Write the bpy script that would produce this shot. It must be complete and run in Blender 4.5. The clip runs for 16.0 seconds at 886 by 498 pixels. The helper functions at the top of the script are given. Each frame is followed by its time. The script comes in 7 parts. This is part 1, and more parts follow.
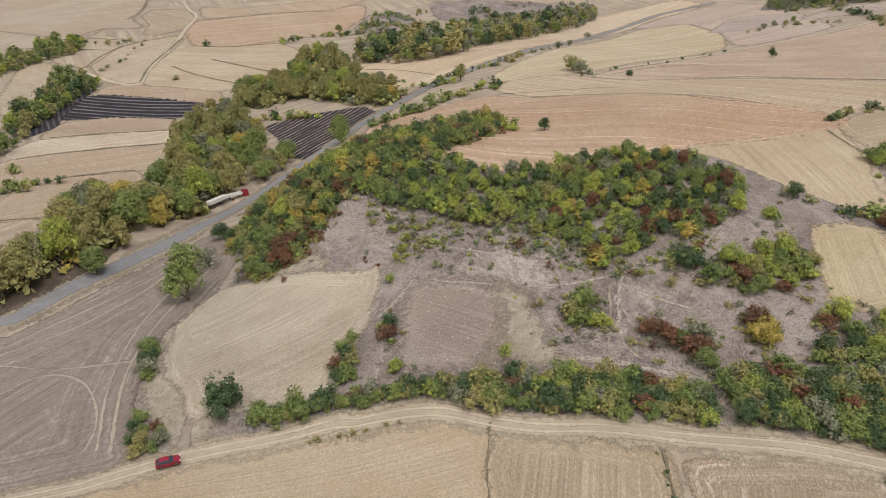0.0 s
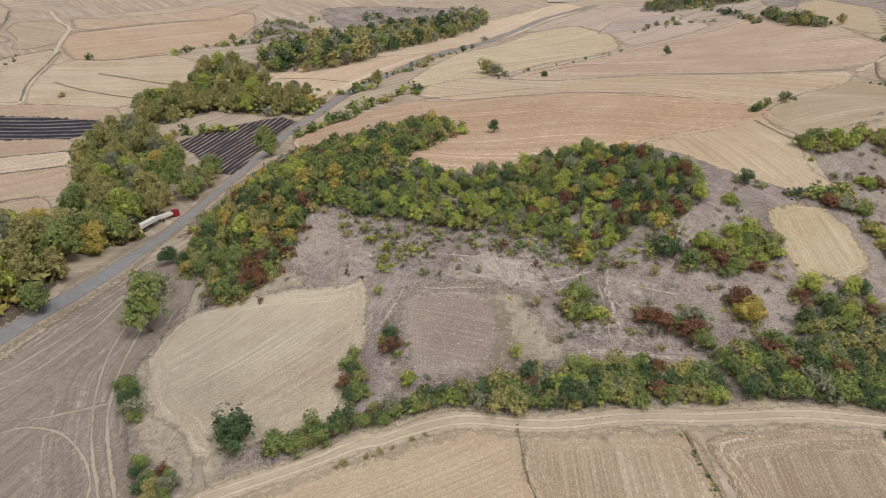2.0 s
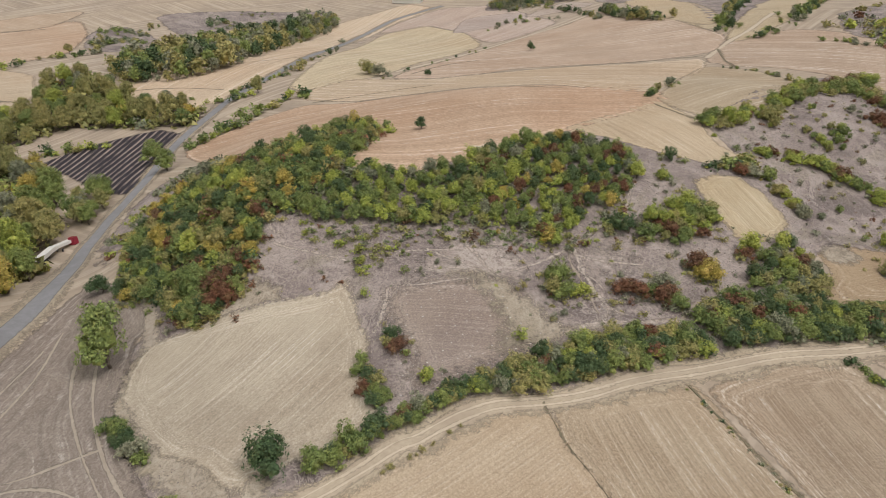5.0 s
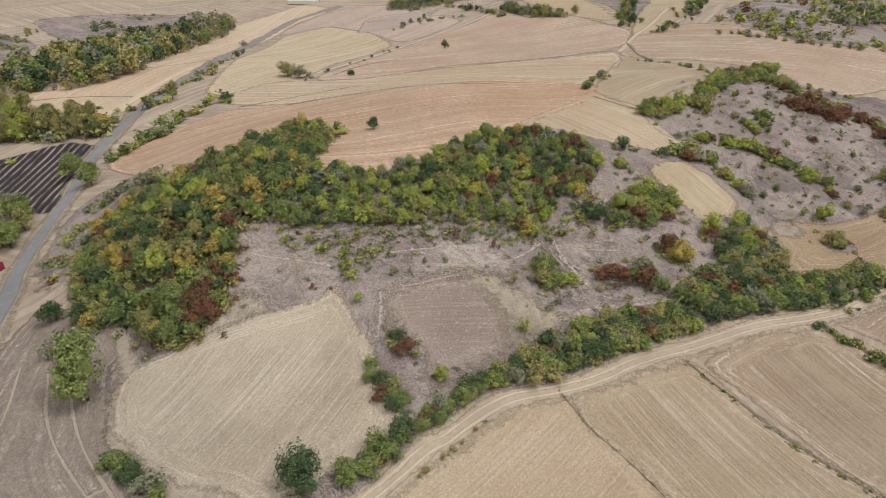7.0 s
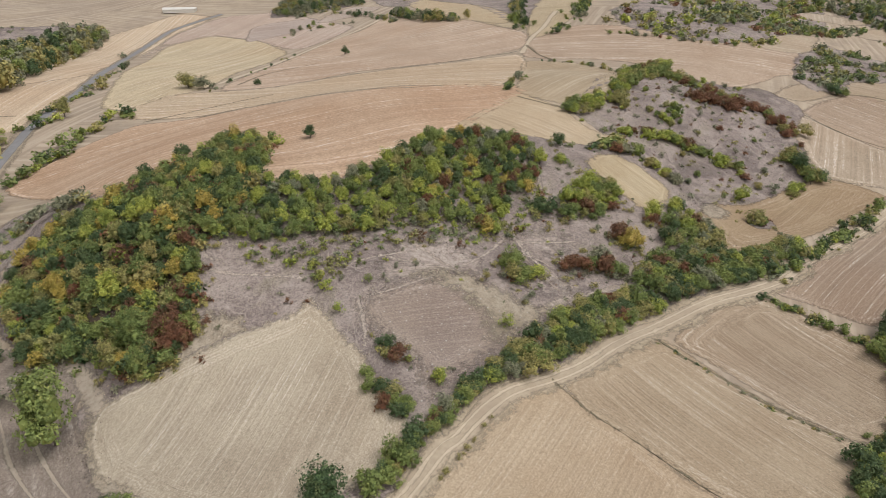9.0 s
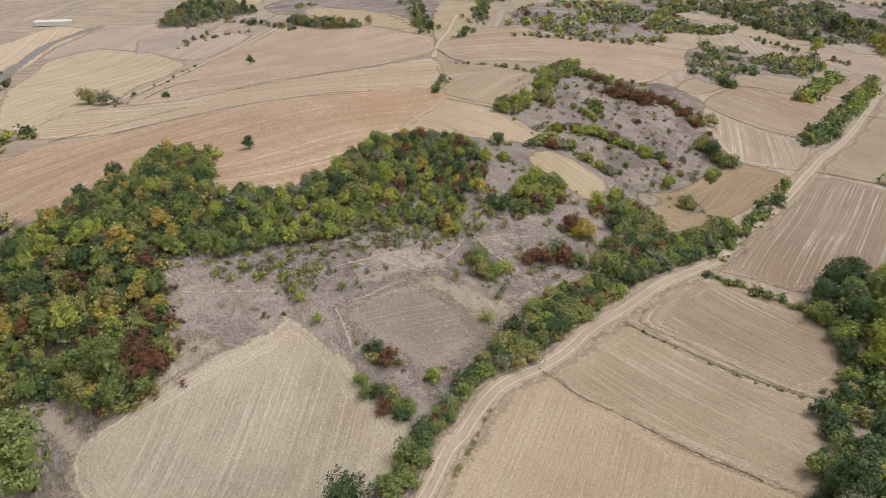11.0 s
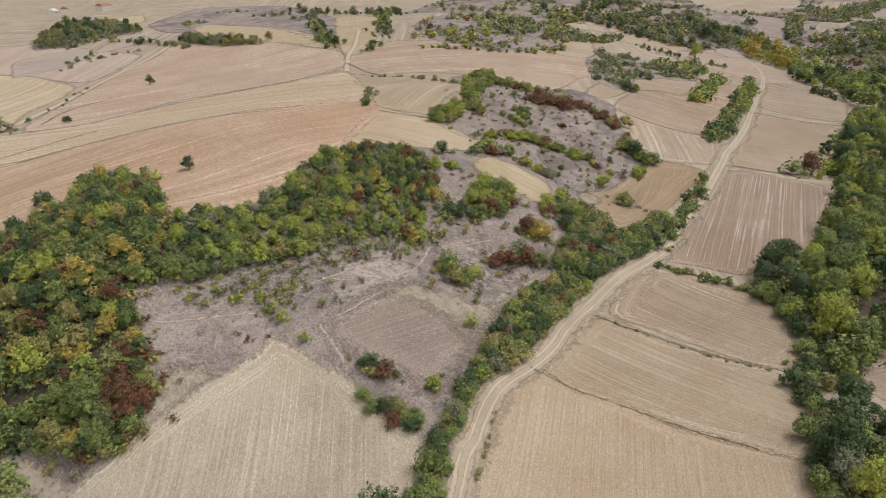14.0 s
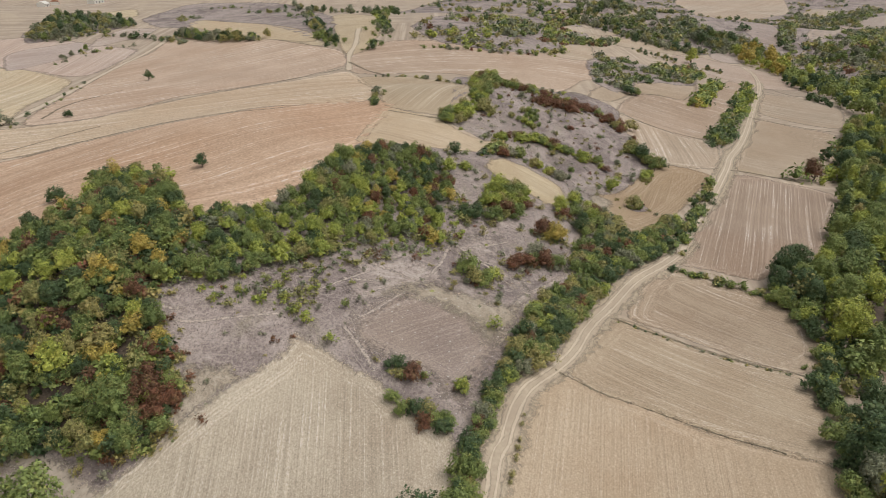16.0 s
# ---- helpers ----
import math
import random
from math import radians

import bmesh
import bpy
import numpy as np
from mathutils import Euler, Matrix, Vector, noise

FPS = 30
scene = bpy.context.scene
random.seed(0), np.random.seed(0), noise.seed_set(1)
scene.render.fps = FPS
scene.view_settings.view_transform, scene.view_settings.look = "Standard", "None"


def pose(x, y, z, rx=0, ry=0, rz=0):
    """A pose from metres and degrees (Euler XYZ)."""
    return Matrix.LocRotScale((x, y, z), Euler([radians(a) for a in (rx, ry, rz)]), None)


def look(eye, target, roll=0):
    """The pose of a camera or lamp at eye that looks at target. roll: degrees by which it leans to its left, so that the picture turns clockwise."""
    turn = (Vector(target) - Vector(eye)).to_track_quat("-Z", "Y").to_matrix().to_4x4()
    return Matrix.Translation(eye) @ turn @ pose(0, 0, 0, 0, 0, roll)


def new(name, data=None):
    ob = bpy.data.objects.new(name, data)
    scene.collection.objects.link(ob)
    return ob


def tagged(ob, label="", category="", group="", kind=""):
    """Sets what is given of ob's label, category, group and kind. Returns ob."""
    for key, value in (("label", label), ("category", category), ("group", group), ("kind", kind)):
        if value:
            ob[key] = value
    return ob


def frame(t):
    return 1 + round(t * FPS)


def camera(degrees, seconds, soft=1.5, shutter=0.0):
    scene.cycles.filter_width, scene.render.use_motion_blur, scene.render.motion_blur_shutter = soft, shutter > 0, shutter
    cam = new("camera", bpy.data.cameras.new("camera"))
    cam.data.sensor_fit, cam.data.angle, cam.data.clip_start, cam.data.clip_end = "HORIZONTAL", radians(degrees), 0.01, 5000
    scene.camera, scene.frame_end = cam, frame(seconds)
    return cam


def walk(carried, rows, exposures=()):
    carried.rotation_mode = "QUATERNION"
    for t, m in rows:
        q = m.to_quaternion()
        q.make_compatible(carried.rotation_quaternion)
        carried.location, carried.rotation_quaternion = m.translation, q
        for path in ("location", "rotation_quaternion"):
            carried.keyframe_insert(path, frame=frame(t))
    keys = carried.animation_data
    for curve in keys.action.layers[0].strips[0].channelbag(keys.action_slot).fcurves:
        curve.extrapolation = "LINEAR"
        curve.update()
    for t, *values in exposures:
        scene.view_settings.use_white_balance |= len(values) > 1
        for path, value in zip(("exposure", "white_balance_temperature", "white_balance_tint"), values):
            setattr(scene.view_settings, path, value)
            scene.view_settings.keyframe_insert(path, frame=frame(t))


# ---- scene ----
cam = camera(65.1, 16.0, soft=0.6)
PATH = [
    (0, (-0.009, -0.619, 80.955), (-0.018, 1.206, 80.137), -0.4),
    (0.5, (-5.9, 0.153, 80.566), (-5.842, 1.979, 79.752), -0.0),
    (1, (-12.278, 0.861, 80.616), (-12.129, 2.683, 79.806), -0.3),
    (1.5, (-17.999, 1.88, 80.618), (-17.767, 3.696, 79.812), -0.4),
    (2, (-24.096, 3.149, 80.537), (-23.774, 4.951, 79.732), -0.4),
    (2.5, (-29.394, 4.207, 80.201), (-28.998, 5.994, 79.395), -0.4),
    (3, (-35.18, 5.713, 79.847), (-34.705, 7.481, 79.04), -0.3),
    (3.5, (-40.695, 6.942, 79.596), (-40.147, 8.688, 78.791), -0.4),
    (4, (-46.361, 8.044, 79.429), (-45.738, 9.767, 78.626), -0.4),
    (4.5, (-51.427, 9.508, 79.404), (-50.733, 11.204, 78.604), -0.4),
    (7, (-75.906, 23.326, 78.565), (-74.87, 24.839, 77.765), -0.3),
    (7.5, (-80.277, 26.4, 78.578), (-79.179, 27.87, 77.782), -0.4),
    (8, (-84.486, 29.609, 78.168), (-83.313, 31.024, 77.379), -0.5),
    (8.5, (-88.402, 32.721, 78.288), (-87.171, 34.086, 77.5), -0.2),
    (9, (-92.68, 36.105, 78.289), (-91.381, 37.405, 77.502), -0.4),
    (11.5, (-108.449, 52.45, 77.962), (-106.912, 53.471, 77.191), -0.7),
    (12, (-111.104, 55.983, 77.952), (-109.532, 56.953, 77.185), -0.5),
    (12.5, (-112.903, 58.623, 77.75), (-111.296, 59.539, 76.988), -0.2),
    (13, (-114.334, 61.138, 77.457), (-112.714, 62.033, 76.701), -0.1),
    (13.5, (-115.563, 63.568, 77.369), (-113.935, 64.455, 76.62), -0.0),
    (14, (-116.423, 65.954, 77.057), (-114.75, 66.76, 76.314), -1.2),
    (14.5, (-117.026, 67.614, 77.016), (-115.336, 68.385, 76.273), -0.4),
    (15, (-117.813, 69.565, 77.266), (-116.121, 70.329, 76.523), -0.1),
    (15.5, (-118.617, 71.507, 77.271), (-116.925, 72.272, 76.527), -0.0),
    (16, (-119.621, 74.385, 77.241), (-117.929, 75.15, 76.498), -0.0),
]
walk(cam, [(t, look(eye, target, roll)) for t, eye, target, roll in PATH])

# ---- world and light: a bright, overcast afternoon ----
world = bpy.data.worlds.new("sky")
scene.world = world
world.use_nodes = True
wn = world.node_tree.nodes
sky = wn.new("ShaderNodeTexSky")
sky.sky_type, sky.sun_disc = "NISHITA", False
sky.sun_elevation, sky.sun_rotation = radians(59), radians(219)
sky.air_density, sky.dust_density, sky.ozone_density = 1.0, 4.0, 1.0
tame = wn.new("ShaderNodeHueSaturation")
tame.inputs["Saturation"].default_value = 0.35
world.node_tree.links.new(sky.outputs["Color"], tame.inputs["Color"])
world.node_tree.links.new(tame.outputs["Color"], wn["Background"].inputs["Color"])
wn["Background"].inputs["Strength"].default_value = 0.125
sun = new("sun", bpy.data.lights.new("sun", "SUN"))
sun.data.energy, sun.data.angle, sun.data.color = 2.1, radians(20), (1.0, 0.967, 1.0)
# the sun stands high behind the first eye, to its right, behind thin cloud
sun.matrix_world = look((70, -60, 215), (-10, 40, 0))
scene.view_settings.exposure = -0.23

# ---- the lie of the land ----
BROAD = [
    -5.7, -5.8, 2.7, -3.4, -1, -5, 5.3, -4.7, 8.2,
    -6.1, -2.2, -3.1, -9.4, -6.3, -7.9, 1.1, -15.5, 15.3,
    3.7, 1.4, -5.9, 22.6, 11.9, 11.1, 7.2, 3.9, 20.9,
    6.8, -7, -16.7, 5.4, -7.6, 19.9, 15.2, 9.6, 17,
    3, -4.5, 6.4, 14.8, -1.7, 7.1, 4.2, 11.9, 15.6,
    4.5, 4.9, 3.5, -5.4, -2.9, 14.4, 5.5, 19, 13.5,
    10.4, 0.3, 3.2, 8.3, -2.2, 10.2, 6.1, 19, 17,
    24.8, 12.9, 16.8, 21.4, 6.5, 22, 12.8, 9, 7.7,
]
FINE = [
    1.1, 0.8, 0.5, -0.3, -1.3, 3.1, -5.3, 1, 4.4, -2.9, 1, -0.4,
    0.4, -3.7, -0.3, -0.9, -6.7, 0.8, -0.3, -3.6, -1.8, -2.1, 2.7, 0.4,
    -0, 0.7, 2.4, -0.2, 5.9, 2.1, -8.3, 6.3, -0.5, -3.4, 0.1, -0.8,
    0.1, 2.8, -7.2, -0.4, -8, 0.6, 1.4, -1.1, -2.8, 2.6, 1.8, 3.5,
    2.2, 6.5, -11.2, 9.7, 11.6, 1.1, 5.7, 2.1, 2, 6.5, 1.5, 0.9,
    -0.9, 5.2, -3.1, 3.2, -0.2, -3.2, 0.8, -0, -2.7, 2, 0.8, -1.3,
    -1.2, -0.4, -6.4, 2.8, 5.4, 3.9, 0.4, 3.2, 1.2, 0.9, 0.5, -0.4,
]

RISES = [(52.7, 101.8, 0.47, 22), (53, 115.4, 0.41, 22), (63, 113.6, 0.96, 22), (-46.6, 166, 1.85, 24), (-18.2, 154, -0.79, 24), (175, 377, 2.6, 70), (257, 306, -3.08, 60), (119, 211, -2.38, 30), (113, 162, -0.31, 24), (91.8, 161, 1.24, 22), (93.4, 153.7, 0.89, 22), (103, 232, 1.99, 30), (9.5, 104.6, -0.95, 20), (40, 96, -0.44, 20), (-8.8, 109.2, 0.62, 20), (-21.5, 117.4, 0.06, 22), (143.7, 344.4, -0.21, 60), (34, 225, 0.14, 30)]
BROAD_X, BROAD_Y = np.arange(-350, 800, 130.0), np.arange(-60, 851, 130.0)
FINE_X, FINE_Y = np.arange(-130, 201, 30.0), np.arange(70, 251, 30.0)


def swell(x, y, weights, xs, ys, wide):
    gx = np.exp(-(x[:, None] - xs) ** 2 / (2 * wide * wide))
    gy = np.exp(-(y[:, None] - ys) ** 2 / (2 * wide * wide))
    return np.einsum("ni,ij,nj->n", gy, np.array(weights).reshape(len(ys), len(xs)), gx)


def land(x, y):
    """Height of the ground, for arrays of x and y."""
    x, y = np.atleast_1d(np.asarray(x, float)), np.atleast_1d(np.asarray(y, float))
    z = swell(x, y, BROAD, BROAD_X, BROAD_Y, 105.0) + swell(x, y, FINE, FINE_X, FINE_Y, 27.0)
    for cx, cy, rise, wide in RISES:
        z = z + rise * np.exp(-((x - cx) ** 2 + (y - cy) ** 2) / (2 * wide * wide))
    far = np.clip((np.hypot(x - 100, y - 300) - 620) / 900, 0, 1)
    return z + far * far * (70 + 35 * np.sin(x / 310 + 1) * np.cos(y / 270))


def lie(x, y):
    return float(land(x, y)[0])


# ---- materials ----
def mat(name, rough=0.9):
    m = bpy.data.materials.new(name)
    m.use_nodes = True
    b = m.node_tree.nodes["Principled BSDF"]
    b.inputs["Roughness"].default_value = rough
    b.inputs["Specular IOR Level"].default_value = 0.2
    return m, m.node_tree.nodes, m.node_tree.links, b


def rgb(c):
    return (c[0], c[1], c[2], 1.0)


def mixer(n, l, fac, a, b, blend="MIX"):
    x = n.new("ShaderNodeMix")
    x.data_type, x.blend_type = "RGBA", blend
    for sock, v in ((x.inputs[0], fac), (x.inputs[6], a), (x.inputs[7], b)):
        if hasattr(v, "links"):
            l.new(v, sock)
        else:
            sock.default_value = v
    return x.outputs[2]


def noise_at(n, l, vec, scale, detail=4.0, rough=0.6, warp=0.0):
    t = n.new("ShaderNodeTexNoise")
    t.inputs["Scale"].default_value, t.inputs["Detail"].default_value = scale, detail
    t.inputs["Roughness"].default_value, t.inputs["Distortion"].default_value = rough, warp
    l.new(vec, t.inputs["Vector"])
    return t.outputs["Fac"]


def ramp(n, l, fac, lo, hi):
    r = n.new("ShaderNodeMapRange")
    r.inputs[1].default_value, r.inputs[2].default_value = lo, hi
    l.new(fac, r.inputs[0])
    return r.outputs[0]


def place_of(n, l, turn=0.0, scale=(1, 1, 1)):
    g = n.new("ShaderNodeNewGeometry")
    p = n.new("ShaderNodeMapping")
    p.inputs["Rotation"].default_value = (0, 0, -turn)
    p.inputs["Scale"].default_value = scale
    q = n.new("ShaderNodeMapping")
    q.inputs["Rotation"].default_value = (0, 0, -turn)
    l.new(g.outputs["Position"], q.inputs["Vector"])
    p.inputs["Rotation"].default_value = (0, 0, 0)
    l.new(q.outputs["Vector"], p.inputs["Vector"])
    return p.outputs["Vector"]


def bump(n, l, b, height, strength, depth):
    k = n.new("ShaderNodeBump")
    k.inputs["Strength"].default_value, k.inputs["Distance"].default_value = strength, depth
    l.new(height, k.inputs["Height"])
    l.new(k.outputs["Normal"], b.inputs["Normal"])


def frayed(n, l, b, flat, scale=0.7):
    """Lets a sheet fray out along its rim, so that what lies below shows through in patches."""
    at = n.new("ShaderNodeAttribute")
    at.attribute_name = "rim"
    grit = noise_at(n, l, flat, scale, 7, 0.75)
    s = n.new("ShaderNodeMath")
    s.operation = "MULTIPLY_ADD"
    s.inputs[1].default_value, s.inputs[2].default_value = 2.6, -1.3
    l.new(grit, s.inputs[0])
    t = n.new("ShaderNodeMath")
    t.operation = "ADD"
    l.new(s.outputs[0], t.inputs[0])
    l.new(at.outputs["Fac"], t.inputs[1])
    clear = n.new("ShaderNodeBsdfTransparent")
    mx = n.new("ShaderNodeMixShader")
    l.new(ramp(n, l, t.outputs[0], 0.1, 0.8), mx.inputs[0])
    l.new(clear.outputs[0], mx.inputs[1])
    l.new(b.outputs[0], mx.inputs[2])
    l.new(mx.outputs[0], n["Material Output"].inputs["Surface"])


def times(n, l, a, b):
    m = n.new("ShaderNodeMath")
    m.operation = "MULTIPLY"
    for s, v in zip(m.inputs, (a, b)):
        if hasattr(v, "links"):
            l.new(v, s)
        else:
            s.default_value = v
    return m.outputs[0]


def worked_rows(n, l, turn, swath, headland, curl):
    """Tracks of the machines as three values: fine drill lines, wide passes, and where they lie. They run straight across
    the field, and along its border on the headland, where the tractor turned."""
    flat = place_of(n, l)
    straight = place_of(n, l, turn, (1.0, 0.007 + 0.01 * curl, 0.0))
    far_in = n.new("ShaderNodeAttribute")
    far_in.attribute_name = "inset"
    slow = n.new("ShaderNodeVectorMath")
    slow.operation = "SCALE"
    slow.inputs["Scale"].default_value = 0.035
    l.new(flat, slow.inputs[0])
    rim_line = n.new("ShaderNodeCombineXYZ")
    l.new(far_in.outputs["Fac"], rim_line.inputs[0])
    round_it = n.new("ShaderNodeVectorMath")
    round_it.operation = "ADD"
    l.new(rim_line.outputs[0], round_it.inputs[0])
    l.new(slow.outputs[0], round_it.inputs[1])
    wobble = n.new("ShaderNodeMath")
    wobble.operation = "MULTIPLY_ADD"
    wobble.inputs[1].default_value, wobble.inputs[2].default_value = headland * 1.6, -headland * 0.8
    l.new(noise_at(n, l, flat, 0.07, 5, 0.6), wobble.inputs[0])
    reach = n.new("ShaderNodeMath")
    reach.operation = "ADD"
    l.new(far_in.outputs["Fac"], reach.inputs[0])
    l.new(wobble.outputs[0], reach.inputs[1])
    turned = ramp(n, l, reach.outputs[0], headland, headland * 0.75)
    out = []
    for scale, detail in ((3.0 / swath, 2), (0.5 / swath, 3)):
        a = noise_at(n, l, straight, scale, detail, 0.6, curl)
        b = noise_at(n, l, round_it.outputs[0], scale, detail, 0.6)
        m = n.new("ShaderNodeMix")
        l.new(turned, m.inputs[0])
        l.new(a, m.inputs[2])
        l.new(b, m.inputs[3])
        out.append(m.outputs[0])
    return out[0], out[1], turned


def crop_material(name, colour, soil, turn, swath=2.4, streak=0.55, chalk=0.5, curl=0.0, headland=4.5):
    """Stubble in drilled rows: straw over soil, thin broken lines of pale chaff along the rows, clods and grit."""
    m, n, l, b = mat(name)
    a = radians(turn)
    flat = place_of(n, l)
    loose = place_of(n, l, a, (1.0, 0.3, 0.0))
    drill, passes, turned = worked_rows(n, l, a, swath, headland, curl)
    broad = noise_at(n, l, flat, 0.03, 8, 0.7)
    patch = noise_at(n, l, flat, 0.011, 4, 0.55)
    fleck = noise_at(n, l, loose, 4.5 / swath, 4, 0.75)
    grit = noise_at(n, l, flat, 2.6 if swath < 3 else 1.2, 5, 0.85)
    c = mixer(n, l, ramp(n, l, broad, 0.4, 0.6), rgb(colour), rgb(soil))
    c = mixer(n, l, times(n, l, ramp(n, l, patch, 0.45, 0.6), 0.45), c, rgb([soil[0] * 0.98, soil[1] * 0.88, soil[2] * 0.8]))
    dark = rgb([v * 0.5 for v in soil])
    pale = rgb([min(0.8, v * 1.35 + 0.07) for v in colour])
    here = ramp(n, l, noise_at(n, l, flat, 0.04, 7, 0.7), 0.4, 0.6)
    c = mixer(n, l, times(n, l, ramp(n, l, passes, 0.44, 0.34), 0.1 + 0.2 * streak), c, dark)
    c = mixer(n, l, times(n, l, ramp(n, l, passes, 0.56, 0.66), 0.06 + 0.2 * chalk), c, pale)
    c = mixer(n, l, times(n, l, ramp(n, l, drill, 0.49, 0.34), min(1.0, 0.08 + 0.5 * streak)), c, dark)
    c = mixer(n, l, times(n, l, ramp(n, l, drill, 0.53, 0.68), min(0.8, 0.05 + 0.28 * chalk)), c, pale)
    c = mixer(n, l, times(n, l, times(n, l, ramp(n, l, drill, 0.55, 0.6), times(n, l, here, ramp(n, l, fleck, 0.48, 0.58))), min(1.0, chalk * 1.1)), c, rgb((0.72, 0.66, 0.57)))
    c = mixer(n, l, times(n, l, times(n, l, turned, ramp(n, l, fleck, 0.5, 0.62)), chalk * 0.7), c, pale)
    c = mixer(n, l, times(n, l, ramp(n, l, grit, 0.52, 0.62), 0.55), c, dark)
    c = mixer(n, l, times(n, l, ramp(n, l, grit, 0.47, 0.37), 0.5), c, pale)
    l.new(c, b.inputs["Base Color"])
    bump(n, l, b, drill, 0.7, 0.2)
    frayed(n, l, b, flat)
    return m


def furrow_material(name, dark, ridge, turn, width, share=0.55):
    """Burnt ground ploughed in parallel ridges, a little crooked."""
    m, n, l, b = mat(name, 0.8)
    flat = place_of(n, l)
    w = n.new("ShaderNodeTexWave")
    w.inputs["Scale"].default_value = 0.314 / width
    w.inputs["Distortion"].default_value, w.inputs["Detail"].default_value = 3.0, 4
    w.inputs["Detail Scale"].default_value, w.inputs["Detail Roughness"].default_value = 0.15, 0.7
    l.new(place_of(n, l, radians(turn)), w.inputs["Vector"])
    worn = noise_at(n, l, place_of(n, l, radians(turn), (1.0, 0.1, 1.0)), 0.35, 5, 0.7)
    c = mixer(n, l, times(n, l, ramp(n, l, w.outputs["Fac"], share, share + 0.3), ramp(n, l, worn, 0.36, 0.55)), rgb(dark), rgb(ridge))
    c = mixer(n, l, ramp(n, l, noise_at(n, l, flat, 0.7, 5, 0.75), 0.45, 0.8), c, rgb([v * 0.6 for v in dark]))
    l.new(c, b.inputs["Base Color"])
    bump(n, l, b, w.outputs["Fac"], 1.0, 0.4)
    frayed(n, l, b, flat)
    return m


def scrub_material(name="dry_scrub", lean=(0.198, 0.159, 0.142), full=(0.295, 0.241, 0.209), bare=(0.47, 0.4, 0.34), vein=1.0):
    """Grazed slope: grey-mauve dead weeds, bare pale earth in patches and trodden lines, a little dull green."""
    m, n, l, b = mat(name)
    flat = place_of(n, l)
    broad = noise_at(n, l, flat, 0.022, 5, 0.6, 0.4)
    mid = noise_at(n, l, flat, 0.085, 8, 0.68, 0.6)
    tuft = noise_at(n, l, flat, 0.62, 5, 0.7)
    fine = noise_at(n, l, flat, 2.2, 5, 0.8)
    c = mixer(n, l, ramp(n, l, broad, 0.4, 0.6), rgb(lean), rgb(full))
    c = mixer(n, l, times(n, l, ramp(n, l, mid, 0.5, 0.6), 0.85), c, rgb([(v + w) / 2 for v, w in zip(full, bare)]))
    c = mixer(n, l, times(n, l, ramp(n, l, mid, 0.47, 0.38), 0.65), c, rgb([v * 0.62 for v in lean]))
    c = mixer(n, l, times(n, l, ramp(n, l, noise_at(n, l, flat, 0.045, 8, 0.75, 1.0), 0.54, 0.66), 0.45), c, rgb((0.205, 0.19, 0.105)))
    for scale, wide, warp in ((0.05, 0.010, 1.5), (0.12, 0.013, 2.0), (0.3, 0.018, 1.5)):
        g = n.new("ShaderNodeMath")
        g.operation = "COMPARE"
        g.inputs[1].default_value, g.inputs[2].default_value = 0.5, wide * vein
        l.new(noise_at(n, l, flat, scale, 4, 0.6, warp), g.inputs[0])
        here = times(n, l, ramp(n, l, noise_at(n, l, flat, 0.035, 3, 0.6), 0.4, 0.55), ramp(n, l, fine, 0.4, 0.55))
        c = mixer(n, l, times(n, l, times(n, l, g.outputs[0], here), 0.9), c, rgb(bare))
    c = mixer(n, l, times(n, l, ramp(n, l, tuft, 0.55, 0.7), 0.55), c, rgb([v * 0.6 for v in lean]))
    c = mixer(n, l, times(n, l, ramp(n, l, fine, 0.5, 0.62), 0.6), c, rgb([v * 0.55 for v in lean]))
    c = mixer(n, l, times(n, l, ramp(n, l, fine, 0.47, 0.36), 0.55), c, rgb(bare))
    l.new(c, b.inputs["Base Color"])
    bump(n, l, b, tuft, 1.0, 0.5)
    frayed(n, l, b, flat, 0.4)
    return m


def land_material():
    """Distant farmland: a patchwork of cut fields and dry grass."""
    m, n, l, b = mat("farmland")
    flat = place_of(n, l)
    v = n.new("ShaderNodeTexVoronoi")
    v.inputs["Scale"].default_value, v.inputs["Randomness"].default_value = 0.011, 0.9
    long = place_of(n, l, 0.5, (0.6, 1.5, 0.0))
    l.new(long, v.inputs["Vector"])
    sep = n.new("ShaderNodeSeparateColor")
    l.new(v.outputs["Color"], sep.inputs["Color"])
    c = mixer(n, l, sep.outputs[0], rgb((0.423, 0.342, 0.243)), rgb((0.369, 0.293, 0.216)))
    c = mixer(n, l, ramp(n, l, sep.outputs[1], 0.5, 1.0), c, rgb((0.40, 0.322, 0.235)))
    c = mixer(n, l, ramp(n, l, noise_at(n, l, flat, 0.05, 8, 0.7), 0.45, 0.62), c, rgb((0.324, 0.261, 0.194)))
    c = mixer(n, l, ramp(n, l, noise_at(n, l, flat, 0.5, 8, 0.8), 0.52, 0.72), c, rgb((0.27, 0.218, 0.16)))
    for turn in (0.5, 2.0):
        rows = noise_at(n, l, place_of(n, l, turn, (1.0, 0.03, 0.0)), 0.35, 3, 0.6)
        here = ramp(n, l, sep.outputs[2], 0.45, 0.55) if turn < 1 else ramp(n, l, sep.outputs[2], 0.55, 0.45)
        c = mixer(n, l, times(n, l, times(n, l, ramp(n, l, rows, 0.5, 0.62), here), 0.5), c, rgb((0.55, 0.46, 0.35)))
        c = mixer(n, l, times(n, l, times(n, l, ramp(n, l, rows, 0.48, 0.36), here), 0.4), c, rgb((0.25, 0.2, 0.15)))
    l.new(c, b.inputs["Base Color"])
    return m


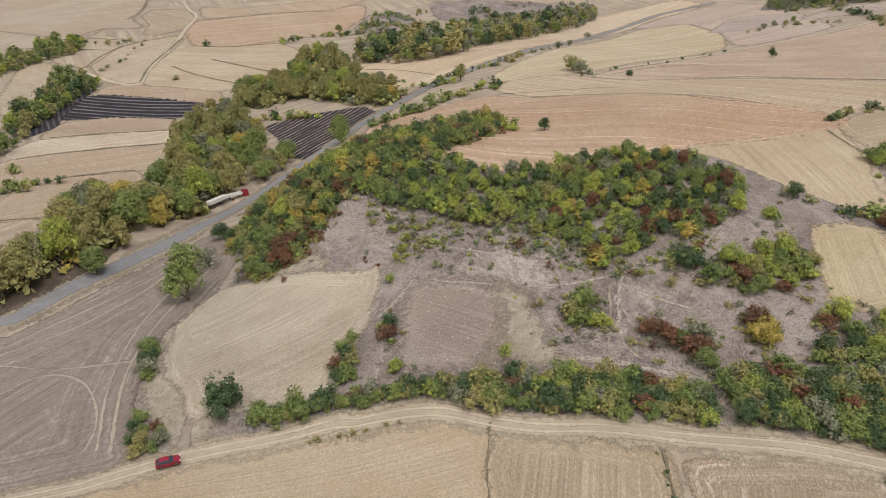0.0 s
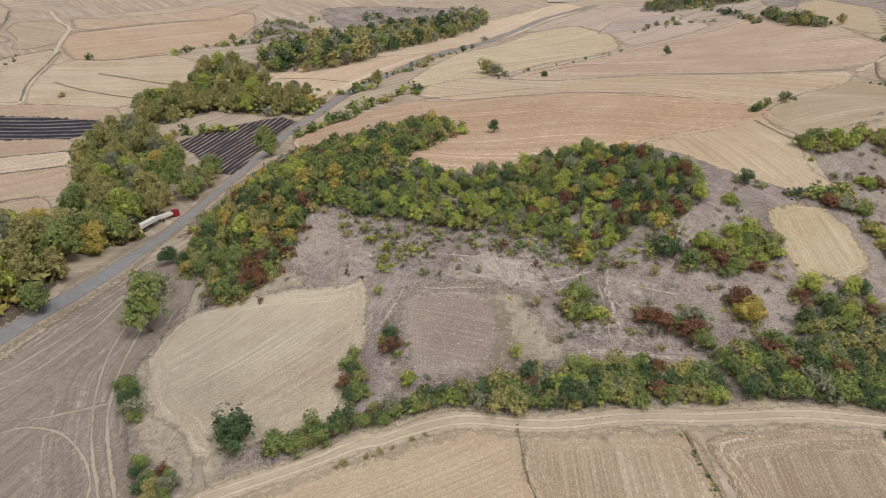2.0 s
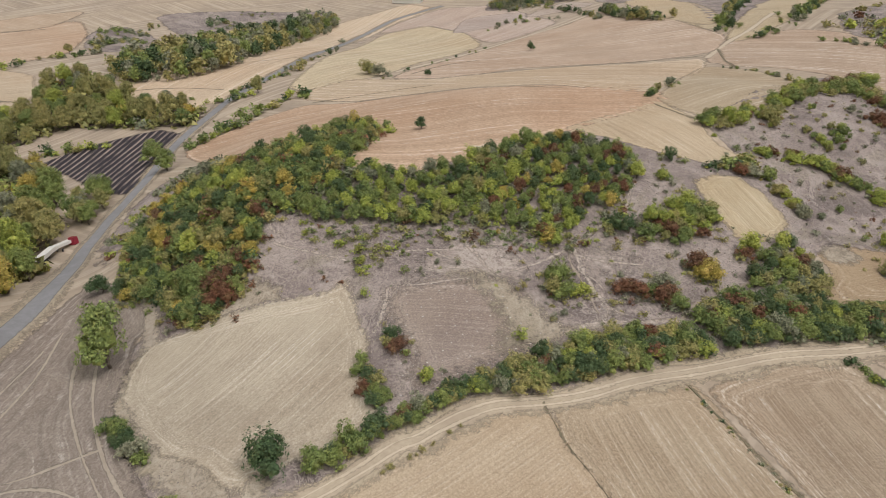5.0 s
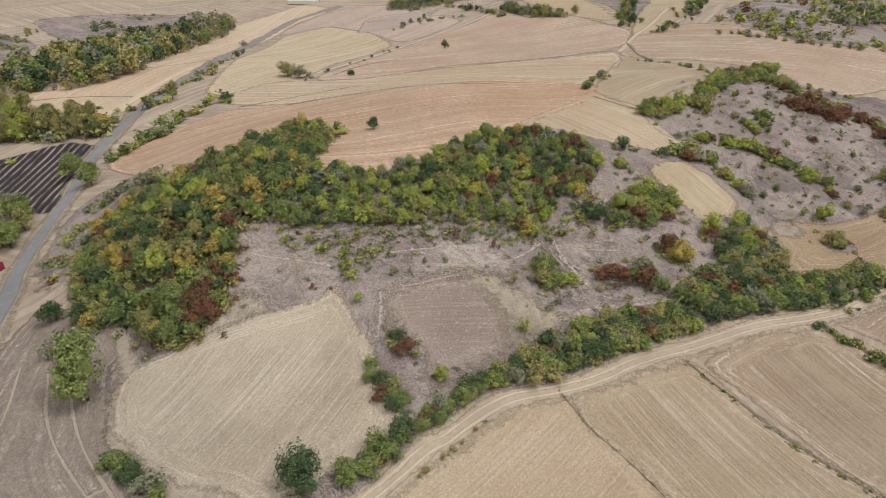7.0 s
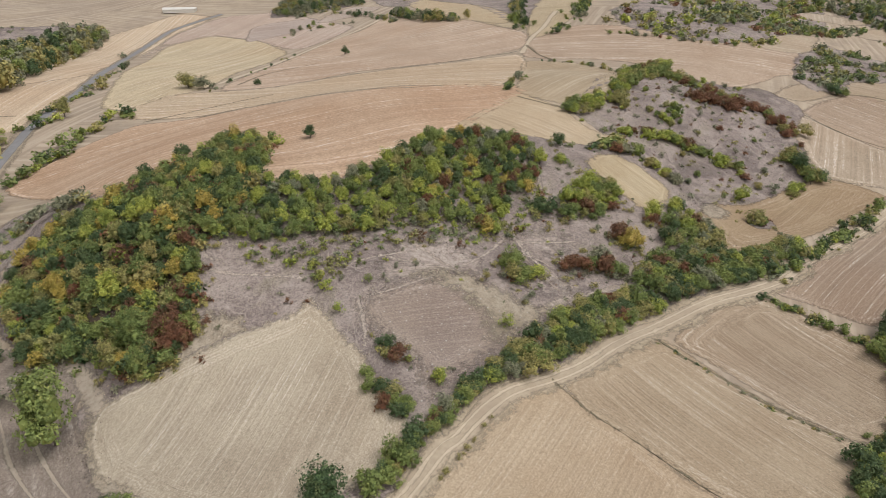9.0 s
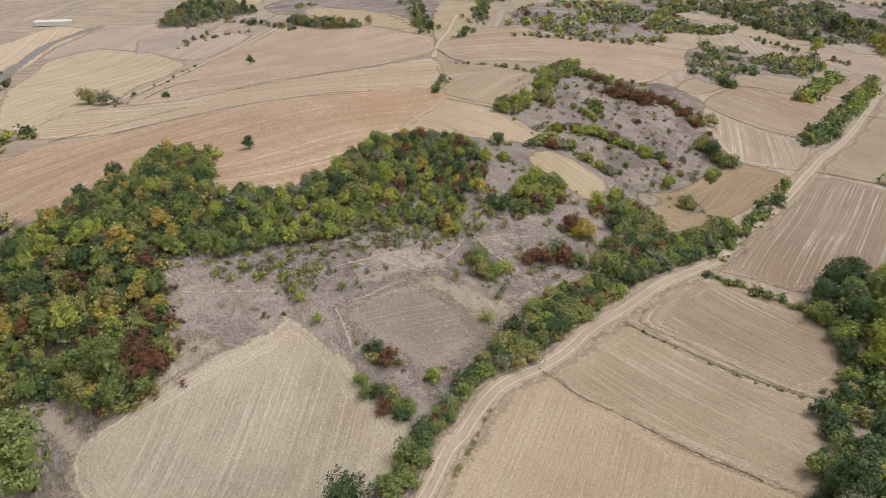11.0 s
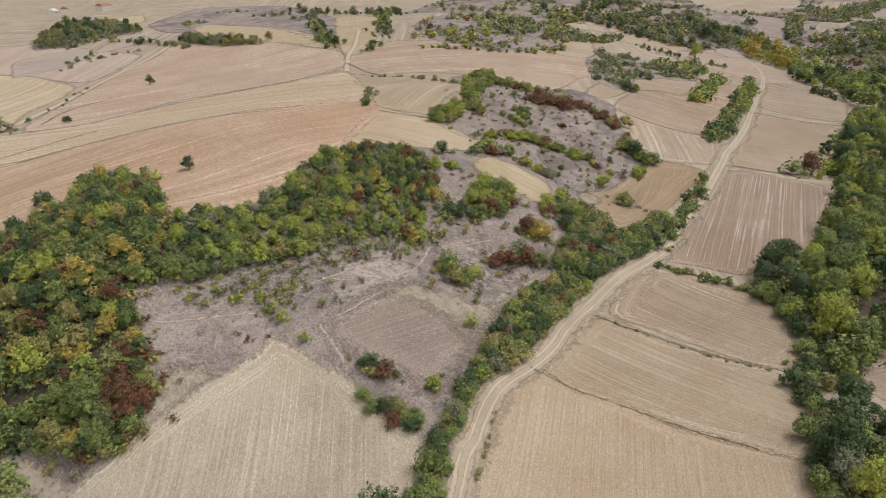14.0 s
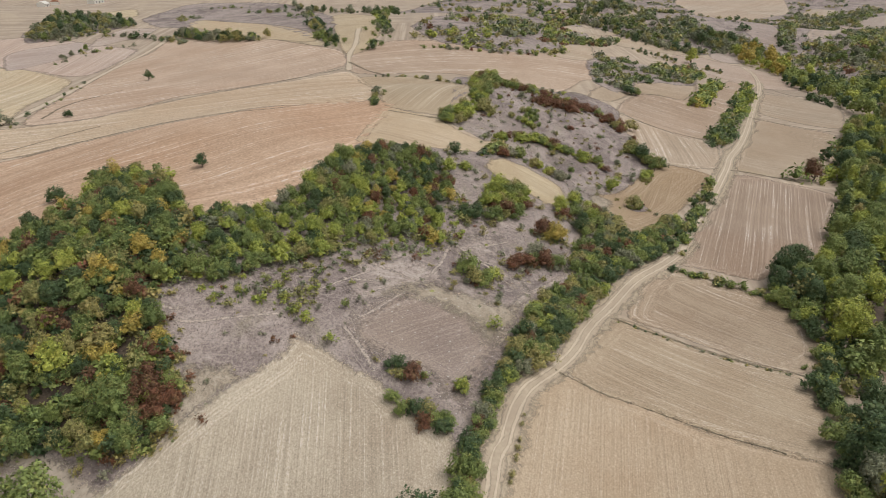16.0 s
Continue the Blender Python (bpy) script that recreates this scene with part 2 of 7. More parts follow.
def earth_material(name, pale, dark, scale=0.8):
    m, n, l, b = mat(name)
    flat = place_of(n, l)
    f = noise_at(n, l, flat, scale, 6, 0.7)
    c = mixer(n, l, ramp(n, l, f, 0.35, 0.7), rgb(pale), rgb(dark))
    c = mixer(n, l, ramp(n, l, noise_at(n, l, flat, 0.12, 4, 0.6), 0.45, 0.75), c, rgb(dark))
    l.new(c, b.inputs["Base Color"])
    bump(n, l, b, f, 0.5, 0.1)
    frayed(n, l, b, flat, 1.1)
    return m


def leaf_material(name, a, b2, old):
    """Autumn leaves: each plant takes its own shade between two tones, each leaf clump its own again."""
    m, n, l, b = mat(name, 0.6)
    info = n.new("ShaderNodeObjectInfo")
    geo = n.new("ShaderNodeNewGeometry")
    c = mixer(n, l, info.outputs["Random"], rgb(a), rgb(b2))
    k = noise_at(n, l, geo.outputs["Position"], 0.5, 4, 0.6)
    c = mixer(n, l, ramp(n, l, k, 0.5, 0.75), c, rgb(old))
    isl = ramp(n, l, geo.outputs["Random Per Island"], 0.0, 1.0)
    shade = mixer(n, l, isl, rgb((0.55, 0.6, 0.58)), rgb((1.45, 1.42, 1.32)))
    c = mixer(n, l, 1.0, c, shade, "MULTIPLY")
    l.new(c, b.inputs["Base Color"])
    soft = n.new("ShaderNodeBsdfTranslucent")
    l.new(c, soft.inputs["Color"])
    mx = n.new("ShaderNodeMixShader")
    mx.inputs[0].default_value = 0.07
    l.new(b.outputs[0], mx.inputs[1])
    l.new(soft.outputs[0], mx.inputs[2])
    l.new(mx.outputs[0], n["Material Output"].inputs["Surface"])
    return m


def plain_material(name, colour, rough=0.5, metal=0.0, grain=0.12):
    m, n, l, b = mat(name, rough)
    b.inputs["Metallic"].default_value = metal
    tc = n.new("ShaderNodeTexCoord")
    f = noise_at(n, l, tc.outputs["Object"], 3.0, 4, 0.6)
    l.new(mixer(n, l, ramp(n, l, f, 0.3, 0.8), rgb(colour), rgb([v * (1 - 2 * grain) for v in colour])), b.inputs["Base Color"])
    return m


SCRUB, LAND = scrub_material(), land_material()
BARE = scrub_material("bare_slope", (0.25, 0.2, 0.172), (0.34, 0.28, 0.235), (0.53, 0.455, 0.385), 2.4)
GRASSY = scrub_material("dry_grass", (0.31, 0.258, 0.19), (0.37, 0.308, 0.225), (0.5, 0.43, 0.33))
EARTH = earth_material("trodden_earth", (0.47, 0.39, 0.28), (0.36, 0.29, 0.21))
RUT = earth_material("wheel_rut", (0.58, 0.49, 0.36), (0.45, 0.37, 0.27), 1.5)
ASPHALT = earth_material("worn_asphalt", (0.27, 0.265, 0.26), (0.21, 0.205, 0.2), 0.5)
MARK = earth_material("pressed_soil", (0.44, 0.375, 0.29), (0.33, 0.275, 0.21), 0.9)
PATH_EARTH = earth_material("trodden_path", (0.36, 0.30, 0.235), (0.26, 0.21, 0.165), 0.9)
PALE_VERGE = earth_material("track_side_grass", (0.46, 0.385, 0.275), (0.36, 0.295, 0.205), 1.2)
GOAT = earth_material("animal_path", (0.5, 0.43, 0.355), (0.38, 0.315, 0.26), 0.9)
VERGE = earth_material("dry_verge", (0.42, 0.35, 0.25), (0.26, 0.21, 0.15), 0.6)
BANK = earth_material("weedy_bank", (0.25, 0.207, 0.138), (0.15, 0.132, 0.078), 0.9)
BARK = plain_material("bark", (0.16, 0.13, 0.10), 0.9)
# litter brown, darkened further so the gaps between crowns look shaded
SHADED_LITTER = earth_material("shaded_leaf_litter", (0.16, 0.12, 0.085), (0.06, 0.048, 0.036), 2.2)
LEAVES = {
    "green": leaf_material("leaves_green", (0.238, 0.282, 0.086), (0.155, 0.204, 0.07), (0.29, 0.288, 0.095)),
    "deep": leaf_material("leaves_deep_green", (0.074, 0.116, 0.052), (0.098, 0.138, 0.06), (0.135, 0.152, 0.064)),
    "lime": leaf_material("leaves_yellow_green", (0.385, 0.41, 0.09), (0.295, 0.342, 0.08), (0.44, 0.415, 0.1)),
    "gold": leaf_material("leaves_gold", (0.481, 0.367, 0.091), (0.412, 0.332, 0.085), (0.481, 0.332, 0.109)),
    "rust": leaf_material("leaves_rust", (0.223, 0.097, 0.056), (0.165, 0.088, 0.056), (0.223, 0.160, 0.076)),
    "olive": leaf_material("leaves_olive_brown", (0.351, 0.305, 0.117), (0.266, 0.262, 0.099), (0.374, 0.305, 0.138)),
    "grey": leaf_material("leaves_grey_green", (0.263, 0.259, 0.171), (0.205, 0.223, 0.141), (0.309, 0.282, 0.202)),
}


# ---- builders ----
def link_mesh(name, verts, faces, material, parent=None, smooth=False):
    me = bpy.data.meshes.new(name)
    me.from_pydata(verts, [], faces)
    if material:
        me.materials.append(material)
    if smooth:
        me.polygons.foreach_set("use_smooth", [True] * len(me.polygons))
    ob = new(name, me)
    if parent:
        ob.parent = parent
    return ob


def part(name, bm, material, parent, label=""):
    me = bpy.data.meshes.new(name)
    bm.to_mesh(me)
    bm.free()
    me.materials.append(material)
    ob = new(name, me)
    ob.parent = parent
    if label:
        ob["label"] = label
    return ob


def rounded(pts, rounds=2, closed=True, cut=0.25):
    """Corner cutting, which turns a few corners into a soft line."""
    p = np.array(pts, float)
    for _ in range(rounds):
        q = np.roll(p, -1, 0) if closed else p[1:]
        a = p if closed else p[:-1]
        new_p = np.empty((2 * len(a), 2))
        new_p[0::2], new_p[1::2] = a * (1 - cut) + q * cut, a * cut + q * (1 - cut)
        p = new_p if closed else np.vstack([p[:1], new_p, p[-1:]])
    return p


def inside(px, py, poly):
    poly = np.asarray(poly)
    res = np.zeros(len(px), bool)
    x0, y0 = poly[-1]
    for x1, y1 in poly:
        hit = ((y1 > py) != (y0 > py)) & (px < (x0 - x1) * (py - y1) / (y0 - y1 + 1e-12) + x1)
        res ^= hit
        x0, y0 = x1, y1
    return res


def lift(x, y, extra):
    return land(x, y) + extra + 0.0004 * np.maximum(0, np.hypot(np.asarray(x) + 40, np.asarray(y) - 20) - 200)


LAYER = [0.035]


def field(name, label, outline, material, step=4.0, ragged=0.6, category="field", fade=None, grow=None, over=0.0):
    """A field laid over the land: its ragged outline filled with a grid of points."""
    from mathutils.geometry import delaunay_2d_cdt
    LAYER[0] = 0.035 if name == "scrub_slope" else max(0.065, LAYER[0] + 0.0006)
    p = rounded(outline, 2, True, 0.13)
    edge = np.roll(p, -1, 0) - np.roll(p, 1, 0)
    out = np.column_stack([edge[:, 1], -edge[:, 0]]) / (np.linalg.norm(edge, axis=1)[:, None] + 1e-6)
    turning = np.sum(p[:, 0] * np.roll(p[:, 1], -1) - p[:, 1] * np.roll(p[:, 0], -1))
    p = p + out * np.sign(turning) * (step * 0.4 if grow is None else grow)
    size = max(np.ptp(p[:, 0]), np.ptp(p[:, 1]))
    step = max(step, size / 110)
    dense = []
    for a, c in zip(p, np.roll(p, -1, 0)):
        k = max(1, int(np.hypot(*(c - a)) / (step * 0.5)))
        dense += [a + (c - a) * i / k for i in range(k)]
    dense = np.array(dense) + np.random.normal(0, ragged * 0.3, (len(dense), 2))
    gx, gy = np.meshgrid(np.arange(p[:, 0].min(), p[:, 0].max(), step), np.arange(p[:, 1].min(), p[:, 1].max(), step))
    gx, gy = gx.ravel() + 0.37, gy.ravel() + 0.21
    keep = inside(gx, gy, dense)
    pts = [Vector(v) for v in dense] + [Vector(v) for v in zip(gx[keep], gy[keep])]
    k = len(dense)
    vs, _, fs, *_ = delaunay_2d_cdt(pts, [(i, (i + 1) % k) for i in range(k)], [], 1, 1e-4)
    xy = np.array([tuple(v) for v in vs])
    z = lift(xy[:, 0], xy[:, 1], LAYER[0] + over)
    ob = link_mesh(name, np.column_stack([xy, z]).tolist(), [tuple(f) for f in fs], material, smooth=True)
    gap = np.min(np.hypot(xy[:, None, 0] - dense[None, :, 0], xy[:, None, 1] - dense[None, :, 1]), axis=1)
    rim = ob.data.attributes.new("rim", "FLOAT", "POINT")
    inset = ob.data.attributes.new("inset", "FLOAT", "POINT")
    inset.data.foreach_set("value", gap.astype(np.float32))
    rim.data.foreach_set("value", np.clip(gap / (fade or max(1.4, step * 0.45)) + 0.1, 0, 2).astype(np.float32))
    return tagged(ob, label, category, kind="structure")


def ribbon(name, line, width, material, extra, parent=None, shift=0.0, ragged=0.15, step=2.0, firm=1.1):
    p = rounded(line, 3, False)
    out = [p[0]]
    for a, c in zip(p[:-1], p[1:]):
        k = max(1, int(np.hypot(*(c - a)) / step))
        out += [a + (c - a) * (i + 1) / k for i in range(k)]
    p = np.array(out)
    d = np.gradient(p, axis=0)
    d /= np.linalg.norm(d, axis=1)[:, None] + 1e-9
    side = np.column_stack([d[:, 1], -d[:, 0]])
    verts, faces = [], []
    cols = (-0.5, -0.17, 0.17, 0.5)
    for j, c in enumerate(cols):
        wob = np.convolve(np.random.normal(0, ragged * 2, len(p) + 4), np.ones(5) / 5, "valid") if abs(c) == 0.5 else 0
        q = p + side * (shift + c * width + wob)[:, None] if abs(c) == 0.5 else p + side * (shift + c * width)
        z = lift(q[:, 0], q[:, 1], extra - (0.015 if abs(c) == 0.5 else 0))
        verts.append(np.column_stack([q, z]))
    k, nc = len(p), len(cols)
    flat = np.stack(verts, 1).reshape(-1, 3)
    for i in range(k - 1):
        for j in range(nc - 1):
            faces.append((i * nc + j, i * nc + j + 1, (i + 1) * nc + j + 1, (i + 1) * nc + j))
    ob = link_mesh(name, flat.tolist(), faces, material, parent, smooth=True)
    rim = ob.data.attributes.new("rim", "FLOAT", "POINT")
    rim.data.foreach_set("value", np.tile(np.array((0.15, firm, firm, 0.15), np.float32), k))
    return ob


# ---- ground: one sheet to the horizon ----
def spaced(lo, hi, step, ends):
    mid = np.arange(lo, hi + 0.1, step)
    out, s = [], step
    left, right = [lo], [hi]
    while right[-1] < ends[1]:
        s *= 1.04
        right.append(right[-1] + s)
    s = step
    while left[-1] > ends[0]:
        s *= 1.04
        left.append(left[-1] - s)
    return np.array(left[:0:-1] + mid.tolist() + right[1:])


gx, gy = spaced(-150, 260, 2.8, (-3800, 4200)), spaced(40, 300, 2.8, (-2500, 4600))
xx, yy = np.meshgrid(gx, gy)
zz = land(xx.ravel(), yy.ravel())
nx = len(gx)
faces = [(j * nx + i, j * nx + i + 1, (j + 1) * nx + i + 1, (j + 1) * nx + i) for j in range(len(gy) - 1) for i in range(nx - 1)]
ground = link_mesh("ground", np.column_stack([xx.ravel(), yy.ravel(), zz]).tolist(), faces, LAND, smooth=True)
tagged(ground, "rolling dry farmland in autumn with cut fields", "ground", kind="structure")

# ---- fields ----
field("scrub_slope", "dry grazed hillside of grey-mauve weeds and bare earth", [(-58.8, 101.2), (-65.2, 119.2), (-72.5, 156.1), (-61.9, 170.6), (-58.1, 171), (-62.1, 188.8), (-65.8, 210.6), (-48, 263.3), (-30.7, 258.6), (-12.2, 210.7), (1.2, 196.7), (17, 187.2), (38, 188.6), (69.4, 187.5), (85.8, 173.1), (98.5, 160.2), (112.1, 158.7), (116.3, 178.9), (144, 187.6), (221, 222.6), (228.2, 205.9), (222.5, 183), (225.4, 166), (246.2, 162.7), (239.9, 142.5), (209.2, 129), (173.5, 116.2), (166.5, 108.4), (134, 111.9), (101.5, 120.8), (94.7, 118.7), (92.5, 108.8), (96.7, 97.9), (85.3, 89.4), (63.8, 98.4), (44.7, 101.6), (27.2, 104.2), (10.5, 105.6), (-4.6, 109.8), (-17.6, 108.2), (-21.1, 108.7), (-36.7, 104.4), (-49.5, 100.9)], SCRUB, 3.0, category="hillside")
field("dry_margin", "pale dry grass between the stubble and the tilled soil", [(-61, 168), (-66.5, 160), (-70, 149), (-69, 133), (-64, 119), (-58, 106), (-50, 102), (-45, 104.5), (-44, 112), (-50, 122), (-56, 135), (-58, 155)], GRASSY, 2.5, 1.2, "grass", fade=4.0)
field("bare_patch", "pale straw-strewn bare earth above the stubble", [(-47.5, 168), (-41.1, 170), (-35.2, 166.5), (-30.8, 163), (-29.5, 156.5), (-37.1, 158.5), (-46, 161.5)], GRASSY, 1.5, 1.5, "bare earth", fade=3.0)
field("bare_patch", "pale trodden bare earth on the grazed slope", [(-2, 151), (4, 156), (12, 157), (21, 154.5), (26.5, 147), (26, 138), (18.5, 136), (12.5, 142.5), (3, 146)], BARE, 1.5, 1.5, "bare earth", fade=5.0)
field("bare_patch", "pale trodden bare earth on the grazed slope", [(33.5, 147), (42, 147.5), (52, 141), (56, 133), (46, 131), (43, 124), (34, 118), (32.5, 127), (36, 135)], BARE, 1.5, 1.5, "bare earth", fade=8.0)
field("stubble_field", "pale straw stubble field on the hill's lower slope", [(-52, 163.1), (-61.1, 166.5), (-65.4, 158.6), (-67.1, 148.6), (-64.3, 133.2), (-60.7, 124.3), (-54.3, 117.7), (-50.8, 108.8), (-47.4, 111.7), (-40.3, 112), (-31, 111.5), (-24.8, 114.2), (-20.9, 118.4), (-20.4, 127.2), (-18.6, 132.1), (-17.2, 137.4), (-16.5, 147.2), (-15.5, 155.6), (-19.5, 154), (-27.9, 155.5), (-36.2, 158.8), (-46.1, 162.1)], crop_material("stubble_pale", (0.45, 0.384, 0.282), (0.35, 0.29, 0.21), -60, 1.3, 0.14, 0.6, 0.2, 6.0), 2.0, 0.9, fade=2.2, over=0.06)
field("fallow_field", "grey-brown fallow plot sprinkled with pale stones", [(-9.6, 148.8), (2.5, 147.9), (13.2, 144.2), (19.4, 138.9), (20.3, 132), (21.5, 124), (26.8, 119.6), (18.1, 118.6), (10.9, 116.6), (-2.2, 116.5), (-11.5, 116.2), (-16.2, 116.8), (-13.1, 126.4), (-11.9, 134.4), (-12.2, 141.6)], crop_material("fallow", (0.348, 0.285, 0.226), (0.235, 0.187, 0.157), 60, 1.4, 0.12, 0.35, 0.6, 7.0), 2.0, 1.2, fade=6.5, over=0.05)
field("bare_patch", "pale worn rim of the fallow plot", [(6, 147.5), (14, 145.8), (20.6, 140), (21.8, 132), (23, 124.5), (29, 119.6), (22, 117.6), (8, 117), (4, 121), (10, 127), (11, 135), (9, 142)], GRASSY, 1.2, 1.0, "bare earth", fade=6.0, over=0.1)
field("tilled_field", "grey-brown harrowed field crossed by curving wheel marks", [(-185, 120), (-140, 158), (-105.6, 139.5), (-98.6, 152.2), (-91.7, 172.1), (-81, 196.4), (-72.5, 210.4), (-59.9, 190.2), (-58.6, 174.1), (-63.9, 171.8), (-67.8, 155.1), (-70, 146.1), (-67.9, 129.8), (-65.9, 119.3), (-62.7, 108.9), (-57.8, 100.7), (-60.6, 97.4), (-69.7, 94.8), (-78.5, 92.3), (-110, 84), (-200, 70)], crop_material("tilled", (0.275, 0.228, 0.18), (0.208, 0.167, 0.134), -32, 2.6, 0.45, 0.5, 0.15, 17.0), 3.0)
field("stubble_field", "large golden-tan stubble field beside the dirt track", [(-200, 60), (-110, 79), (-76.9, 89.6), (-64.1, 93.8), (-49.7, 98.3), (-41.3, 101.2), (-29.2, 104.1), (-16.5, 106.4), (-5.4, 107.2), (6.6, 104.7), (7.3, 104), (6.6, 96.3), (6.7, 84.3), (4.8, 72.9), (4.6, 59.4), (4.2, 52.6), (-1.3, 48.1), (-20, 20), (-130, -20), (-220, 0)], crop_material("stubble_gold", (0.448, 0.354, 0.242), (0.392, 0.298, 0.195), -78, 1.5, 0.25, 0.25), 4.0)
field("stubble_field", "tan stubble field with drilled rows", [(9.8, 103.8), (19.7, 102), (37.6, 98.7), (40.1, 97), (38.3, 83.6), (36.6, 70.3), (38.2, 58.1), (34.4, 52.2), (26.3, 48.1), (17.5, 47.9), (5.4, 51.7), (5.2, 59.4), (5.6, 73), (7.6, 84.5), (7.4, 96.5)], crop_material("stubble_tan", (0.41, 0.328, 0.224), (0.332, 0.255, 0.168), -12, 1.3, 0.4, 0.6, 0.0, 6.0), 3.0)
field("stubble_field", "brown stubble field with pale chaff rows", [(42.3, 96.4), (60.7, 95.7), (75.4, 91), (76.2, 81.6), (75.7, 66.4), (70.4, 56.1), (60.8, 51.9), (49.6, 51.3), (39.6, 55.7), (39, 64.2), (41.5, 77.3), (41.9, 85.4)], crop_material("stubble_brown", (0.378, 0.299, 0.207), (0.282, 0.211, 0.141), -14, 1.5, 0.4, 0.9, 0.0, 6.5), 3.0)
field("stubble_field", "reddish-brown stubble field with white chaff streaks", [(80.5, 88.7), (111, 86.4), (176.3, 81.2), (187.9, 73), (195.4, 50.9), (194.2, 39.2), (147.9, 44.8), (118.1, 46.9), (91.7, 62.9), (83, 67), (82.3, 82.5)], crop_material("stubble_streaked", (0.331, 0.253, 0.179), (0.285, 0.212, 0.152), -90, 2.0, 0.4, 1.0), 4.0)
field("stubble_field", "tan stubble field beside the winding track", [(187.1, 79.4), (250.7, 77.7), (315, 72.5), (310.1, 55.9), (312.9, 35.8), (282.2, 31.6), (214, 39.4), (206.3, 55.3)], crop_material("stubble_e", (0.384, 0.304, 0.214), (0.321, 0.250, 0.170), 14, 2.2, 0.4, 0.5), 5.0)
field("stubble_field", "pale tan stubble field near the stream", [(328.2, 73.1), (394.6, 74.8), (405.7, 49.6), (380.7, 27.1), (326.1, 29.6), (325.2, 53.1)], crop_material("stubble_f", (0.378, 0.302, 0.216), (0.324, 0.257, 0.18), -1, 2.6, 0.4, 0.4), 6.0)
field("stubble_field", "greyish stubble field in the valley bottom", [(441.2, 75.5), (507.3, 82.8), (506.2, 48.3), (435.8, 31.3), (418.3, 35.5), (411.6, 56.6)], crop_material("stubble_g", (0.36, 0.293, 0.221), (0.306, 0.248, 0.18), 10, 3.0, 0.4, 0.4), 8.0)
field("stubble_field", "reddish cut field rising behind the wooded crest", [(-36.4, 314.3), (-24.5, 320.1), (-4.4, 327.8), (13.7, 331.2), (21.5, 331.5), (38, 309.6), (58, 296.5), (72.3, 278.4), (79.5, 256.2), (100.3, 245.9), (118.2, 231.6), (124.6, 213.1), (119.4, 202.7), (97.7, 199.4), (67.7, 188.3), (48.7, 185.6), (28.1, 186.4), (15.5, 185.1), (-5.9, 196.1), (-24, 223.4), (-29.6, 262.4)], crop_material("stubble_red", (0.485, 0.344, 0.23), (0.417, 0.28, 0.178), 68, 4.0, 0.35, 0.75), 4.0)
field("stubble_field", "smooth pale tongue of stubble above the scrub", [(118.5, 207.5), (114.2, 195.4), (114.7, 182.7), (109.6, 171.1), (111, 162.7), (116.5, 159.7), (109.6, 157), (98.5, 160.2), (91.6, 166.1), (84.7, 172.1), (76.4, 181.8), (64.9, 187.9), (98.8, 200.6)], crop_material("stubble_tongue", (0.479, 0.384, 0.259), (0.419, 0.324, 0.209), 6, 2.4, 0.35, 0.3), 3.0)
field("stubble_field", "long tan strip of stubble along the rise", [(22.9, 348.9), (38.2, 366.9), (56.7, 369.4), (70.8, 354.1), (88.5, 334.7), (111.9, 329.9), (137.2, 325.5), (158.8, 314.2), (182.1, 295.7), (212.2, 283), (196.2, 265.5), (161.6, 239.3), (126.7, 215), (103.3, 249.4), (82.8, 260.7), (77.1, 285.8), (60.7, 301.4), (40.2, 314.4)], crop_material("stubble_strip", (0.514, 0.404, 0.280), (0.444, 0.342, 0.228), 32, 4.5, 0.35, 0.9), 6.0)
field("stubble_field", "broad pinkish-tan cut field on the far slope", [(73.1, 358.6), (154.9, 420.3), (222.9, 466.3), (253.9, 465.3), (309.2, 497.4), (342.5, 484.7), (300, 414.7), (275.1, 357.8), (260.4, 316.3), (228.4, 293.1), (189.6, 303.3), (164.8, 321.3), (139.3, 338.1), (115.7, 335.5), (91.5, 339.7)], crop_material("stubble_upper", (0.480, 0.363, 0.262), (0.413, 0.308, 0.218), 61, 5.0, 0.35, 0.9), 8.0)
field("stubble_field", "pinkish-tan cut field with faint pale rows", [(255.2, 307.5), (270.5, 307.3), (291.1, 293.7), (298.3, 271), (294.9, 232.6), (309.4, 214), (324.5, 205.3), (334.6, 206.8), (378.2, 206.3), (382.9, 194.9), (328, 176.1), (293.2, 164.5), (279.7, 169.7), (231.6, 168.9), (222.6, 169.8), (218.5, 183.5), (228.2, 205.9), (229.4, 225.1), (221.7, 246.3), (209.5, 261.9), (209.6, 276.9)], crop_material("stubble_east", (0.431, 0.328, 0.235), (0.372, 0.274, 0.191), 37, 4.0, 0.35, 0.9), 6.0)
field("stubble_field", "small tan field below a dark hedge", [(196.2, 265.5), (205.1, 254.6), (208.1, 236.3), (200.7, 212.3), (159, 185.2), (140.9, 180.2), (129.8, 179.5), (120.4, 182.3), (116.9, 192.3), (119, 206.5), (136, 217.3)], crop_material("stubble_small", (0.424, 0.340, 0.230), (0.369, 0.290, 0.189), -85, 2.5, 0.35, 0.5), 5.0)
field("stubble_field", "yellowish cut field beside the paved road", [(42.4, 408.4), (74.7, 468.7), (156.7, 597.5), (198.6, 598.9), (203.3, 531.2), (178.4, 457.9), (141.8, 426), (105.8, 402.8), (72.5, 370.3), (59.7, 369.4), (51.4, 370.7), (28.6, 364), (25.2, 377)], crop_material("stubble_yellow", (0.533, 0.442, 0.290), (0.461, 0.370, 0.242), -58, 5, 0.3, 0.7), 8.0)
